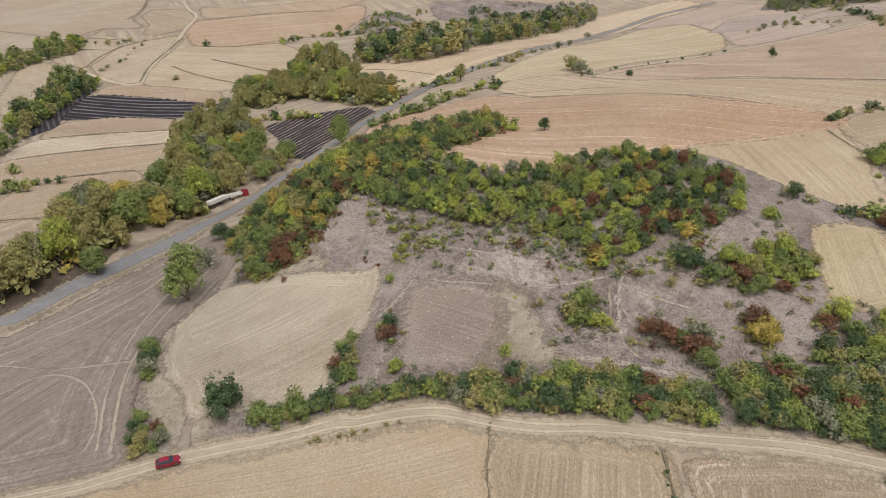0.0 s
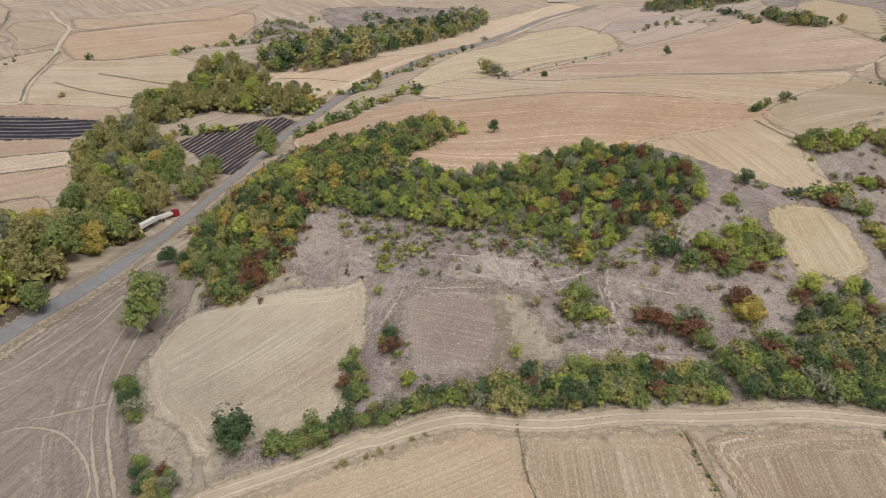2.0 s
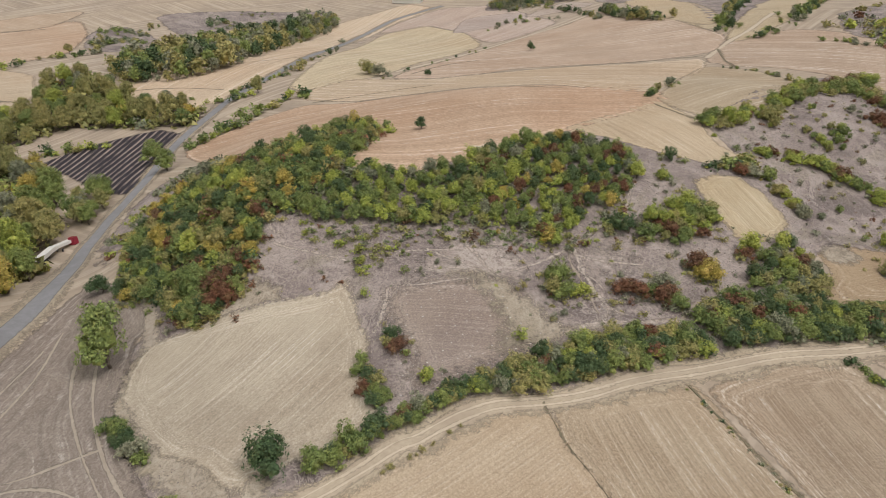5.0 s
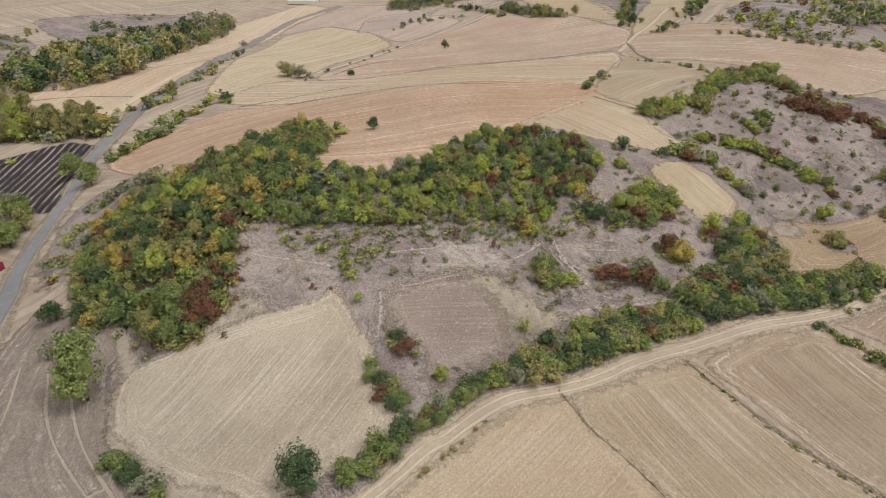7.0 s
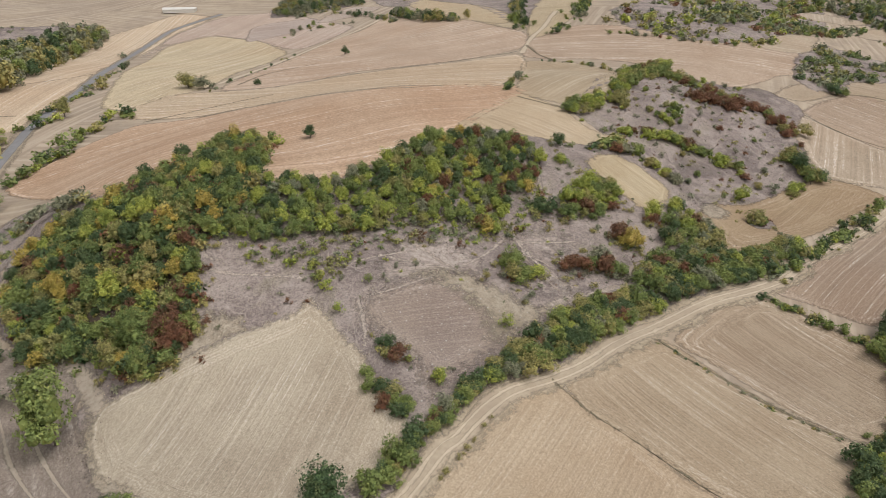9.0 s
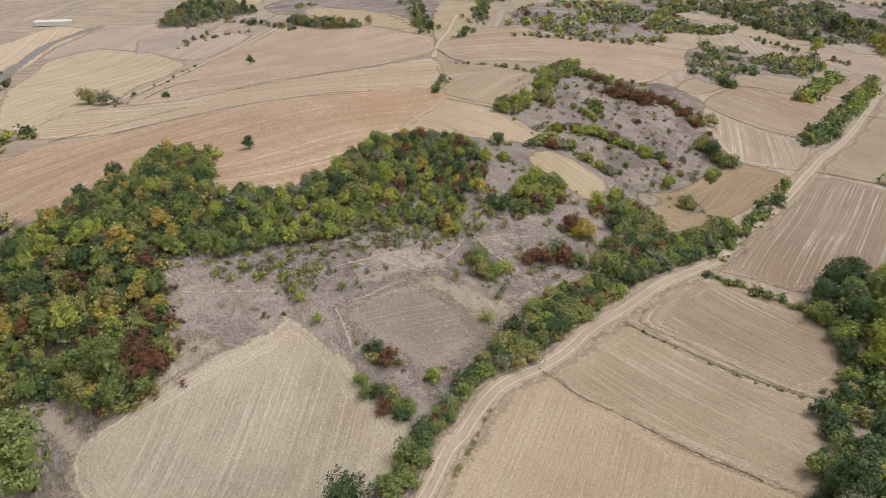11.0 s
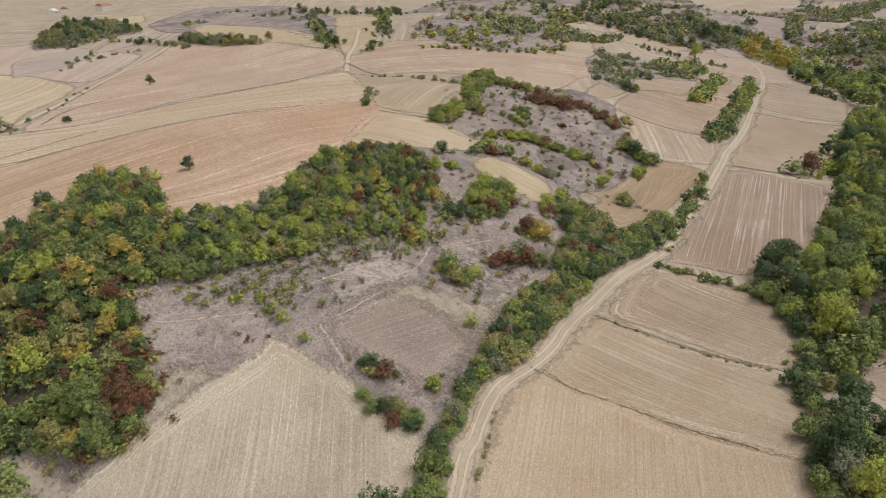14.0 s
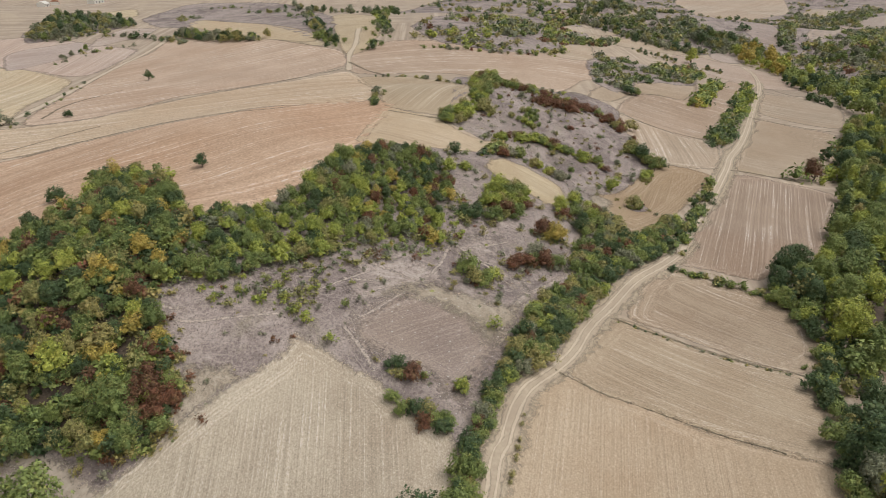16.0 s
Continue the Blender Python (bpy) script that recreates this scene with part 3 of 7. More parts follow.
field("stubble_field", "greyish-mauve cut field beside the paved road", [(111.9, 551.2), (183.7, 633.9), (240.1, 655.2), (278.1, 615.9), (272.9, 570.5), (263.7, 492.3), (236.5, 477.9), (189.2, 460.3), (208.6, 540.2), (203.1, 607.6), (161.1, 607.3)], crop_material("stubble_mauve", (0.487, 0.392, 0.315), (0.436, 0.341, 0.270), -64, 5, 0.3, 0.7), 10.0)
field("stubble_field", "tan strips of cut field beyond the road", [(-59.6, 443.9), (-31.6, 452), (15.4, 462.7), (76.1, 597.6), (142.3, 672.7), (224.1, 706.4), (237, 664.4), (180.4, 639.9), (89.9, 539.2), (37.4, 423.5), (13.2, 397.3), (-5.7, 381.6), (-30.5, 383.1), (-46.6, 387.4), (-64, 422.5)], crop_material("stubble_w", (0.578, 0.454, 0.316), (0.500, 0.382, 0.263), -42, 6, 0.35, 0.8), 8.0)
field("stubble_field", "whitish cut field among the lowland strips", [(-207.8, 316.9), (-208.9, 332.5), (-202.4, 346.9), (-176.7, 360.7), (-148.2, 365), (-142.8, 351.5), (-146.9, 345), (-168.3, 340.7), (-189.6, 326.7), (-201.7, 313.3)], crop_material("stubble_white", (0.550, 0.462, 0.341), (0.462, 0.374, 0.275), -59, 4, 0.3, 0.8), 6.0)
field("stubble_field", "tan lowland strip of stubble", [(-204.2, 294.5), (-201.3, 312.6), (-189.2, 325.9), (-162.3, 340.1), (-142.1, 343.6), (-133.5, 325.2), (-126.1, 304.6), (-141.9, 303.5), (-162.4, 297.6), (-174.4, 286.9), (-183.2, 261.2)], crop_material("stubble_lb", (0.45, 0.355, 0.25), (0.39, 0.3, 0.21), -55, 3.0, 0.3, 0.6), 6.0)
field("stubble_field", "tan lowland strip of stubble", [(-174.5, 246.9), (-176.9, 258.1), (-174.4, 277.9), (-166.8, 291.3), (-141.2, 301.8), (-129.4, 280.2), (-148, 272.2), (-147.9, 249.3), (-150.5, 238.3), (-164.9, 231.2)], crop_material("stubble_lc", (0.44, 0.345, 0.24), (0.38, 0.29, 0.2), -47, 3.0, 0.3, 0.6), 6.0)
field("stubble_field", "tan lowland strip of stubble", [(-165.2, 228.4), (-149.5, 236.5), (-134.6, 208.1), (-144.1, 196.3)], crop_material("stubble_ld", (0.44, 0.35, 0.25), (0.38, 0.295, 0.21), -8, 3.0, 0.3, 0.6), 6.0)
field("stubble_field", "tan lowland strip beside burnt ground", [(-206.9, 345.6), (-208.7, 370.4), (-186.7, 384.8), (-154.4, 383.2), (-144.3, 367.2), (-169, 363.9), (-189.6, 356.3), (-202.4, 346.9)], crop_material("stubble_lt", (0.42, 0.33, 0.23), (0.37, 0.28, 0.2), 95, 3.0, 0.3, 0.4), 6.0)
field("burnt_field", "blackened burnt field with ash rows", [(-217.1, 380.3), (-216.9, 401.1), (-217.4, 418.2), (-202.6, 423.3), (-173.5, 418.9), (-152.2, 411.3), (-141.6, 404.1), (-142.7, 391.6), (-152.8, 383.1), (-187.1, 385.7), (-211.1, 376.8)], furrow_material("burnt_rows", (0.032, 0.029, 0.034), (0.25, 0.215, 0.205), 84, 5.2, 0.6), 5.0)
field("stubble_field", "tan field edge above burnt ground", [(-214.3, 425.2), (-210.6, 441.2), (-192, 440.9), (-165.1, 435.4), (-138.9, 424.3), (-132.4, 409.7), (-146.6, 409.5), (-173.8, 419.9), (-203, 424.3)], crop_material("stubble_lu", (0.42, 0.32, 0.22), (0.37, 0.275, 0.19), 100, 3.0, 0.3, 0.4), 6.0)
field("burnt_field", "blackened burnt field with tan furrows beside the road", [(-94, 356.1), (-74.5, 364.6), (-43.8, 360.5), (-34.9, 344), (-40.9, 333.2), (-51.7, 312.2), (-59, 286.2), (-67.2, 296), (-84.1, 338.2)], furrow_material("burnt_furrows", (0.04, 0.034, 0.037), (0.36, 0.285, 0.235), -33, 3.6), 4.0)
field("stubble_field", "pale cut field on the far rise", [(-244.3, 519.6), (-235.1, 549.4), (-213.7, 569.2), (-205, 559.3), (-201.8, 522), (-202.1, 480.2), (-195.6, 447.6), (-211.8, 445.7), (-228.6, 464.9), (-241.3, 483.7)], crop_material("stubble_x", (0.487, 0.394, 0.281), (0.422, 0.336, 0.238), -35, 4.0, 0.3, 0.4), 8.0)
field("stubble_field", "pale cut field below the field lane", [(-190, 443.1), (-196.6, 465.1), (-198, 499.1), (-197.3, 523.4), (-187.6, 536.2), (-161.5, 526.3), (-125.5, 534.1), (-104.5, 505.9), (-101.8, 461.1), (-113, 440.8), (-121.4, 430.9), (-136.1, 426.7), (-174.3, 441.4)], crop_material("stubble_y", (0.487, 0.394, 0.276), (0.433, 0.341, 0.233), 77, 4.0, 0.3, 0.4), 8.0)
field("stubble_field", "reddish cut field on the far rise", [(-189.2, 539.9), (-206.4, 579.8), (-215.3, 625.5), (-193, 639.8), (-159.1, 667.1), (-118.8, 674), (-78.9, 703.9), (-73.9, 653.7), (-87.5, 570.4), (-123.8, 546.3), (-163, 531.8)], crop_material("stubble_x3", (0.473, 0.352, 0.242), (0.42, 0.299, 0.2), -63, 5.0, 0.3, 0.5), 10.0)
field("stubble_field", "greyish cut field on the far rise", [(-390.8, 587.1), (-603.9, 925.5), (-540, 1024.5), (-290.9, 720.1), (-277.6, 655.9), (-275.7, 630.6), (-251.9, 598.9), (-281.3, 596.7), (-282.7, 573.6), (-296.1, 553), (-363.6, 588.7)], crop_material("stubble_x4", (0.441, 0.357, 0.263), (0.389, 0.31, 0.226), -60, 6.0, 0.3, 0.5), 14.0)
field("stubble_field", "pale strip of cut field on the far rise", [(-239.8, 574.3), (-246.8, 610.6), (-266.7, 643.1), (-267.8, 671.2), (-238.6, 673.5), (-219, 637.3), (-214.5, 601.8), (-228.3, 574.9)], crop_material("stubble_x5", (0.42, 0.34, 0.24), (0.37, 0.29, 0.2), 60, 5.0, 0.3, 0.5), 8.0)
field("stubble_field", "pale cut field behind the tree belt", [(-256.6, 398.4), (-282.1, 471.1), (-271.9, 488.2), (-248.7, 437.5), (-237.5, 404.7), (-238.5, 371.3)], crop_material("stubble_x6", (0.45, 0.365, 0.26), (0.4, 0.32, 0.22), 60, 5.0, 0.3, 0.4), 8.0)
field("stubble_field", "golden knoll of stubble ringed by scrub", [(86.7, 153.2), (95.5, 154.4), (102.9, 152.2), (105.6, 145.4), (104.3, 137.8), (101.6, 130.9), (93.5, 126.8), (82.2, 126.5), (81.3, 130.7), (82.8, 137.7), (84.2, 145.9)], crop_material("stubble_knoll", (0.462, 0.378, 0.245), (0.395, 0.3, 0.175), -9, 1.2, 0.3, 0.3, 0.2), 1.5, 1.0, fade=2.5)
field("stubble_field", "brown-tan field in the bend below the scrub", [(100, 119), (112, 120.5), (124.8, 115.2), (154.8, 110.5), (166.5, 105.8), (170.5, 97.1), (172, 87), (153.1, 91), (127.8, 94.8), (105.9, 97.3), (86.9, 103), (88.5, 108.6), (98, 113)], crop_material("stubble_m", (0.345, 0.257, 0.158), (0.292, 0.207, 0.123), -88, 2.2, 0.35, 0.4, 0.0, 9.0), 3.0)
field("bare_patch", "whitish bare earth at the head of the field", [(98.5, 117.5), (103, 122), (112, 121.8), (113, 116), (104, 113.5)], GRASSY, 1.5, 1.0, "bare earth", fade=3.0, over=0.05)
field("scrub_islet", "weedy islet left uncut in the field", [(110.7, 110.6), (117, 109.2), (121.8, 106.3), (118.1, 103.2), (110, 105.6)], SCRUB, 1.0, 0.6, "weeds", fade=1.0, over=0.07)
field("stubble_field", "brown cut field with curved rows", [(233.2, 137.6), (261.7, 139.3), (295.1, 135.1), (310.9, 124.5), (311, 114.6), (315.2, 105.4), (360.3, 102), (390.2, 99.6), (443.2, 93.2), (452.5, 84.8), (378.7, 89.2), (319.2, 89.7), (286.5, 94.1), (259.2, 97), (234.2, 96.1), (225.5, 104.5), (227, 112.8), (227.4, 126.6)], crop_material("stubble_n", (0.375, 0.284, 0.202), (0.320, 0.238, 0.164), 3, 3.4, 0.4, 0.8), 6.0)
field("stubble_field", "pale cut field with white chaff rows", [(226.1, 135.4), (224.7, 126.1), (224.3, 112.4), (223, 104.2), (231.8, 95.9), (225.8, 90.1), (197.7, 86.4), (182.8, 86.9), (174.7, 95.3), (168.9, 104.8), (170.8, 109.7), (174.4, 113.8), (185.1, 119.3), (191.8, 125.5)], crop_material("stubble_n2", (0.401, 0.322, 0.233), (0.354, 0.280, 0.196), -73, 3.4, 0.4, 1.0), 5.0)
field("stubble_field", "pale cut strip between hedges", [(241.6, 154.2), (266.9, 157), (307.4, 150.8), (335.1, 141.9), (354.5, 127), (361, 118.8), (375.8, 114.2), (339.5, 112.9), (308.8, 116), (300.2, 126.2), (299.7, 132.6), (281.5, 142.5), (251.7, 145.8)], crop_material("stubble_o", (0.387, 0.306, 0.216), (0.342, 0.266, 0.18), 30, 3.0, 0.4, 0.3), 6.0)
field("stubble_field", "small brown field enclosed by riverside trees", [(58.1, 39.4), (70.7, 30.9), (72.9, 20.8), (35.8, 26.3), (35.8, 37.8), (46.9, 39.6)], crop_material("stubble_z", (0.34, 0.264, 0.187), (0.281, 0.212, 0.149), 40, 1.8, 0.4, 0.5), 3.0)
field("stubble_field", "pale strip of cut field behind a hedge", [(357, 522.9), (392.9, 529.9), (397, 482.7), (320.6, 386.3), (282.6, 346.4), (268.9, 324.6), (283.1, 369.2), (325.5, 453.2)], crop_material("stubble_p", (0.46, 0.375, 0.25), (0.4, 0.32, 0.21), 40, 4.0, 0.3, 0.4), 10.0)
field("stubble_field", "yellowish cut field above the crossing", [(397.9, 418.1), (455.6, 432.2), (398.6, 369.3), (308.5, 316), (256.8, 300.7), (256, 308.3), (306.7, 348.5)], crop_material("stubble_p2", (0.46, 0.37, 0.24), (0.4, 0.315, 0.2), 20, 4.0, 0.3, 0.4), 8.0)
field("burnt_field", "grey ash and scorched stubble beside a tree belt", [(-214.6, 343.1), (-208.8, 364.5), (-214.5, 385.1), (-217.7, 415.9), (-216.7, 433.8), (-221.5, 427.5), (-221.9, 392.6), (-220, 363.2)], furrow_material("scorched", (0.05, 0.045, 0.05), (0.16, 0.14, 0.145), 30, 3.0), 4.0)

# ---- road, tracks and paths ----
ROAD = [(-200, 125), (-109.2, 146.1), (-105.2, 154.2), (-100.9, 166.2), (-95.4, 177.7), (-89.5, 191.5), (-84.2, 206.2), (-78.2, 229.2), (-75.5, 249.2), (-68.4, 266.9), (-59.5, 282.1), (-51.9, 296), (-38.1, 333), (-13.5, 369.1), (-7.6, 377.5), (9.9, 396.9), (31.6, 420.5), (71.7, 489.7), (115.3, 576.7), (180.1, 649.2), (208.2, 661.6), (247.1, 668)]
TRACK = [(-200, 64), (-68.7, 92.9), (-60.3, 96.7), (-51.4, 100.4), (-41.8, 103.2), (-31.6, 105.5), (-21.1, 108.3), (-18, 107.7), (-13, 108.6), (-5, 109.3), (0.4, 108.5), (9.9, 105.1), (18.7, 103.5), (26.5, 103.7), (35.4, 102.7), (43.9, 101.1), (53.8, 99.8), (63.1, 98.1), (70.9, 95.1), (78.6, 91.9), (87.6, 89.1), (101.7, 88.2), (81.8, 90.6), (92.3, 89.8), (121.1, 87.5), (160.5, 84), (188.2, 82.2), (211.8, 82.8), (249.2, 79), (297.4, 77.6), (345.4, 77.1), (417.5, 74.8), (504.9, 79.7), (533.4, 92.2)]
verge = tagged(ribbon("verge", ROAD, 10.0, VERGE, 0.11, ragged=0.8), "dry trampled verge along the paved road", "verge", kind="structure")
road = tagged(ribbon("road", ROAD, 4.9, ASPHALT, 0.16, ragged=0.12, firm=3.0), "narrow grey asphalt country road with worn edges", "road", kind="structure")
tagged(ribbon("track_verge", TRACK, 8.5, PALE_VERGE, 0.118, ragged=0.9, firm=1.0), "pale dry grass along the dirt track", "verge", kind="structure")
track = tagged(ribbon("dirt_track", TRACK, 4.6, EARTH, 0.142, ragged=0.3, firm=1.6), "pale dirt farm track with two wheel ruts", "track", kind="structure")
for off in (-0.85, 0.85):
    ribbon("wheel_rut", TRACK, 0.75, RUT, 0.165, track, off, 0.16)
for line, wide in (([(83.7, 375.9), (117.9, 398.2), (165.8, 433.6), (212.3, 460.2), (259.5, 474.4), (294.8, 493.3)], 5.0), ([(-241.7, 468.5), (-222.6, 454.3), (-205.6, 443.9), (-193.1, 442), (-198.6, 461.5), (-202.5, 500.7), (-204, 540.6), (-211.8, 579.7), (-216.8, 613.3), (-221.3, 654.2), (-235.4, 671.6), (-253.4, 711.6)], 4.5), ([(216, 282.4), (255.2, 307.5), (269.5, 310.8), (322.3, 339.5)], 4.0)):
    tagged(ribbon("field_lane", line, wide, RUT, 0.11, ragged=0.6), "pale dirt lane between cut fields", "lane", kind="structure")
for line, wide in (([(51.8, 102.1), (52.1, 108.2), (51.2, 112.3), (50.4, 115), (55.6, 117.3), (60.1, 117.7), (67.5, 116.9), (73, 116.7), (76.9, 119.6), (79.3, 123.5)], 1.2), ([(50.5, 115.3), (45.5, 116.9), (35.3, 119.2), (24.5, 120.6), (16.9, 126)], 1.0), ([(33.8, 123), (36.1, 132.4), (37.5, 143.9), (47.1, 145.4), (52.7, 147.9), (59.4, 149.2), (66.4, 156.1)], 0.6), ([(-49.7, 100.9), (-50.3, 106.8), (-50.7, 112.9)], 2.6)):
    tagged(ribbon("footpath", line, wide, PATH_EARTH, 0.1, ragged=0.35), "trodden earth path through dry scrub", "path", kind="structure")
for line, wide in (([(-26.8, 180.9), (-28.2, 178.3), (-25.6, 175.1)], 0.6), ([(-30.7, 178.2), (-28.4, 173.9), (-25.4, 170.2), (-19.4, 165.7), (-13.7, 160.8)], 0.55), ([(-9.3, 160.5), (-2.6, 159), (7.7, 155.2), (14.1, 152.4)], 0.5), ([(4, 150.4), (9.5, 147.9), (14.2, 144.3)], 0.7), ([(15.3, 154), (16.4, 149.9), (16.3, 144.7)], 0.9), ([(-7.7, 148.4), (-11.9, 140.9), (-15.6, 136.6)], 0.7), ([(-5.7, 148), (2.4, 145.1), (13.8, 142.8)], 0.5), ([(73.4, 160.7), (65.4, 154.2), (60.3, 149), (53.2, 148), (45.4, 146.1), (38.1, 144.3)], 0.9), ([(40.7, 143.7), (38.5, 136.4), (37.7, 130.7), (35, 127.2)], 0.9), ([(38.1, 144.3), (41.8, 139.5), (53.7, 132.7)], 0.6), ([(16.5, 150.6), (16.2, 145.3), (17.9, 141.2)], 0.6), ([(50.8, 114.5), (42.6, 117.1), (33.4, 120.3), (26.7, 120.8)], 1.3), ([(37.4, 128.4), (37.3, 123.6), (40, 120.4)], 0.8), ([(19.6, 142.1), (25.1, 141.7), (32, 142.5), (37.7, 143.9)], 0.6), ([(40.4, 140.2), (37.1, 137.1), (39.6, 133.4), (39.8, 129.6)], 0.5), ([(5.7, 156.6), (9.9, 150.4), (15.2, 144.6)], 0.5), ([(72.9, 112.3), (68.8, 114.9)], 0.6)):
    tagged(ribbon("goat_path", line, wide * 1.5, GOAT, 0.135, ragged=0.1, step=1.0, firm=0.65), "pale trodden animal path over the grazed slope", "path", kind="structure")
tagged(ribbon("field_lane", [(-60.3, 164.9), (-59.3, 175.5), (-58.6, 185.7), (-58.2, 191.2)], 5.0, MARK, 0.12, ragged=0.6, firm=0.9), "dry strip of mown ground beside the wood", "lane", kind="structure")
for line, wide in (([(8.3, 105.7), (6.9, 96.4), (7.2, 84.5), (5.3, 72.9), (4.9, 59.4)], 0.4), ([(38.5, 98.8), (38.3, 83.6), (36.6, 70.3), (37.9, 58), (38.1, 53.3)], 0.9), ([(76.6, 91.3), (76.2, 81.6), (75.7, 66.4), (71.8, 56.1)], 1.0), ([(38.5, 310.9), (59.8, 299.8), (75.4, 283.4), (88.6, 245.9), (111.9, 238.2)], 0.7), ([(114.4, 333.7), (138.7, 327.3), (161.8, 317.9), (186.6, 300.3), (218.6, 288.6)], 0.7), ([(-201.3, 312.6), (-189.2, 325.9), (-162.3, 340.1), (-142.1, 343.6)], 2.2), ([(-171.8, 289), (-160.3, 298.6), (-141.9, 303.5)], 2.2), ([(-163, 234.8), (-150.5, 238.3)], 2.2), ([(-202.8, 347.7), (-189.6, 356.3), (-168.6, 363), (-144.7, 365.5)], 2.2), ([(-243.4, 476.5), (-246.3, 519.5), (-235.1, 549.4), (-212.2, 571.3)], 2.2), ([(-195.6, 447.6), (-202.1, 480.2), (-203, 515.7), (-205.7, 561.2)], 2.2), ([(-294.4, 551.2), (-280.4, 594.6)], 2.2), ([(-362.1, 586.1), (-324.1, 566.6), (-293.5, 549.3)], 2.2), ([(-186.2, 482.1), (-161.6, 458.7), (-126.2, 436.3)], 2.2), ([(-163, 495.5), (-136, 475.2), (-111.7, 454.9)], 2.2), ([(-214.7, 632.9), (-159.1, 667.1), (-102.6, 678.1)], 2.2), ([(-187.6, 536.2), (-162, 528.1), (-126, 536.2)], 2.2), ([(-306.2, 524.1), (-282.4, 526.3), (-247.6, 522.7)], 2.2), ([(-280.9, 559.7), (-247.9, 554.3), (-234.5, 547.6)], 2.2), ([(-275.7, 630.6), (-275.3, 660.8), (-287.5, 710.9)], 2.2), ([(0.7, 464.5), (33.3, 459.3), (63.6, 471.9)], 1.5), ([(-66.4, 440.8), (-30, 425.8), (-5.9, 400.4)], 1.5), ([(85.9, 361.4), (117.5, 384.8), (155, 388.1)], 1.5), ([(24.7, 333.7), (44.9, 325.3), (78.7, 316.9)], 1.5), ([(311.9, 79.3), (313.5, 61.8), (315.2, 41.4), (317.3, 33.3)], 1.5), ([(409, 82.2), (407.7, 69.5), (406.3, 55.3)], 1.5), ([(186.4, 81.5), (198, 65.9), (201.5, 52.4)], 1.5), ([(228.8, 136.8), (226.1, 126.3), (225.6, 112.6), (233, 96)], 1.5), ([(1201.6, 221.3), (1233.2, 136.5), (1236.6, 57.1)], 2.2), ([(280.1, 142.2), (301.2, 132.9), (308.8, 116)], 1.5), ([(113.6, 202.8), (113.2, 190.3), (116, 180.9)], 1.5), ([(235.2, 295.3), (216.8, 273.1), (206.7, 253.3)], 1.5)):
    tagged(ribbon("field_bank", line, wide, BANK, 0.15, ragged=0.45, firm=0.6), "weedy low bank between two fields", "bank", kind="structure")

for line, wide in (([(-63.6, 103.1), (-68.8, 119.6), (-71.5, 131.5), (-73.4, 152.9), (-71.2, 175.2), (-66.2, 187.2)], 0.9), ([(-66.3, 103.2), (-72.4, 121.9), (-75.4, 135.5), (-78.1, 159.5), (-74.6, 180.7)], 0.7), ([(-101.2, 131.7), (-87.6, 130.1), (-78, 131.3), (-71, 132.5)], 0.8), ([(-95.5, 121.8), (-91.3, 127.6), (-84.3, 128.5), (-75.6, 122.2), (-69.3, 111), (-68.6, 103.4)], 0.7), ([(-103, 139.6), (-93.6, 153.3), (-83.3, 178.4)], 0.8), ([(-103.2, 135.3), (-92.4, 144.8), (-85.2, 163.1), (-79.4, 185.8)], 0.7)):
    tagged(ribbon("wheel_mark", line, wide, MARK, 0.1, ragged=0.25), "pale wheel mark pressed into tilled soil", "wheel mark", kind="structure")


# ---- trees and shrubs ----
def leaf_mass(rng, lobes, count, size):
    """Sprays of leaves over the skins of several lobes: each spray a handful of leaves that face outward and up."""
    area = np.array([a * c for _, a, c in lobes])
    sprays = max(6, count // 8)
    which = rng.choice(len(lobes), sprays, p=area / area.sum())
    centre = np.array([c for c, _, _ in lobes])[which]
    reach = np.array([(r, r, h) for _, r, h in lobes])[which]
    d = rng.normal(size=(sprays, 3))
    d /= np.linalg.norm(d, axis=1)[:, None]
    d[:, 2] = np.where(d[:, 2] < -0.5, -d[:, 2], d[:, 2])
    at = centre + d * reach * (1.16 - 0.3 * rng.random(sprays) ** 1.3)[:, None]
    own = np.repeat(np.arange(sprays), 8)
    k = len(own)
    p = at[own] + rng.normal(0, 1, (k, 3)) * size * 1.05
    nrm = 0.95 * d[own] + rng.normal(0, 0.42, (k, 3)) + np.array([0, 0, 0.3])
    nrm /= np.linalg.norm(nrm, axis=1)[:, None]
    u = np.cross(nrm, rng.normal(size=(k, 3)))
    u /= np.linalg.norm(u, axis=1)[:, None]
    v = np.cross(nrm, u)
    s = (size * (0.6 + 0.8 * rng.random(k)))[:, None]
    verts = np.stack([p + u * s, p - u * s * 0.55 + v * s * 0.75, p - u * s * 0.55 - v * s * 0.75], 1).reshape(-1, 3)
    return list(verts), [(3 * i, 3 * i + 1, 3 * i + 2) for i in range(k)]


def core(lobes, scale):
    verts, faces = [], []
    bm = bmesh.new()
    bmesh.ops.create_icosphere(bm, subdivisions=1, radius=1)
    base = [np.array(v.co) for v in bm.verts]
    tri = [[v.index for v in f.verts] for f in bm.faces]
    bm.free()
    for c, r, h in lobes:
        k = len(verts)
        verts += [np.array(c) + b * np.array([r, r, h]) * scale for b in base]
        faces += [tuple(k + i for i in f) for f in tri]
    return verts, faces


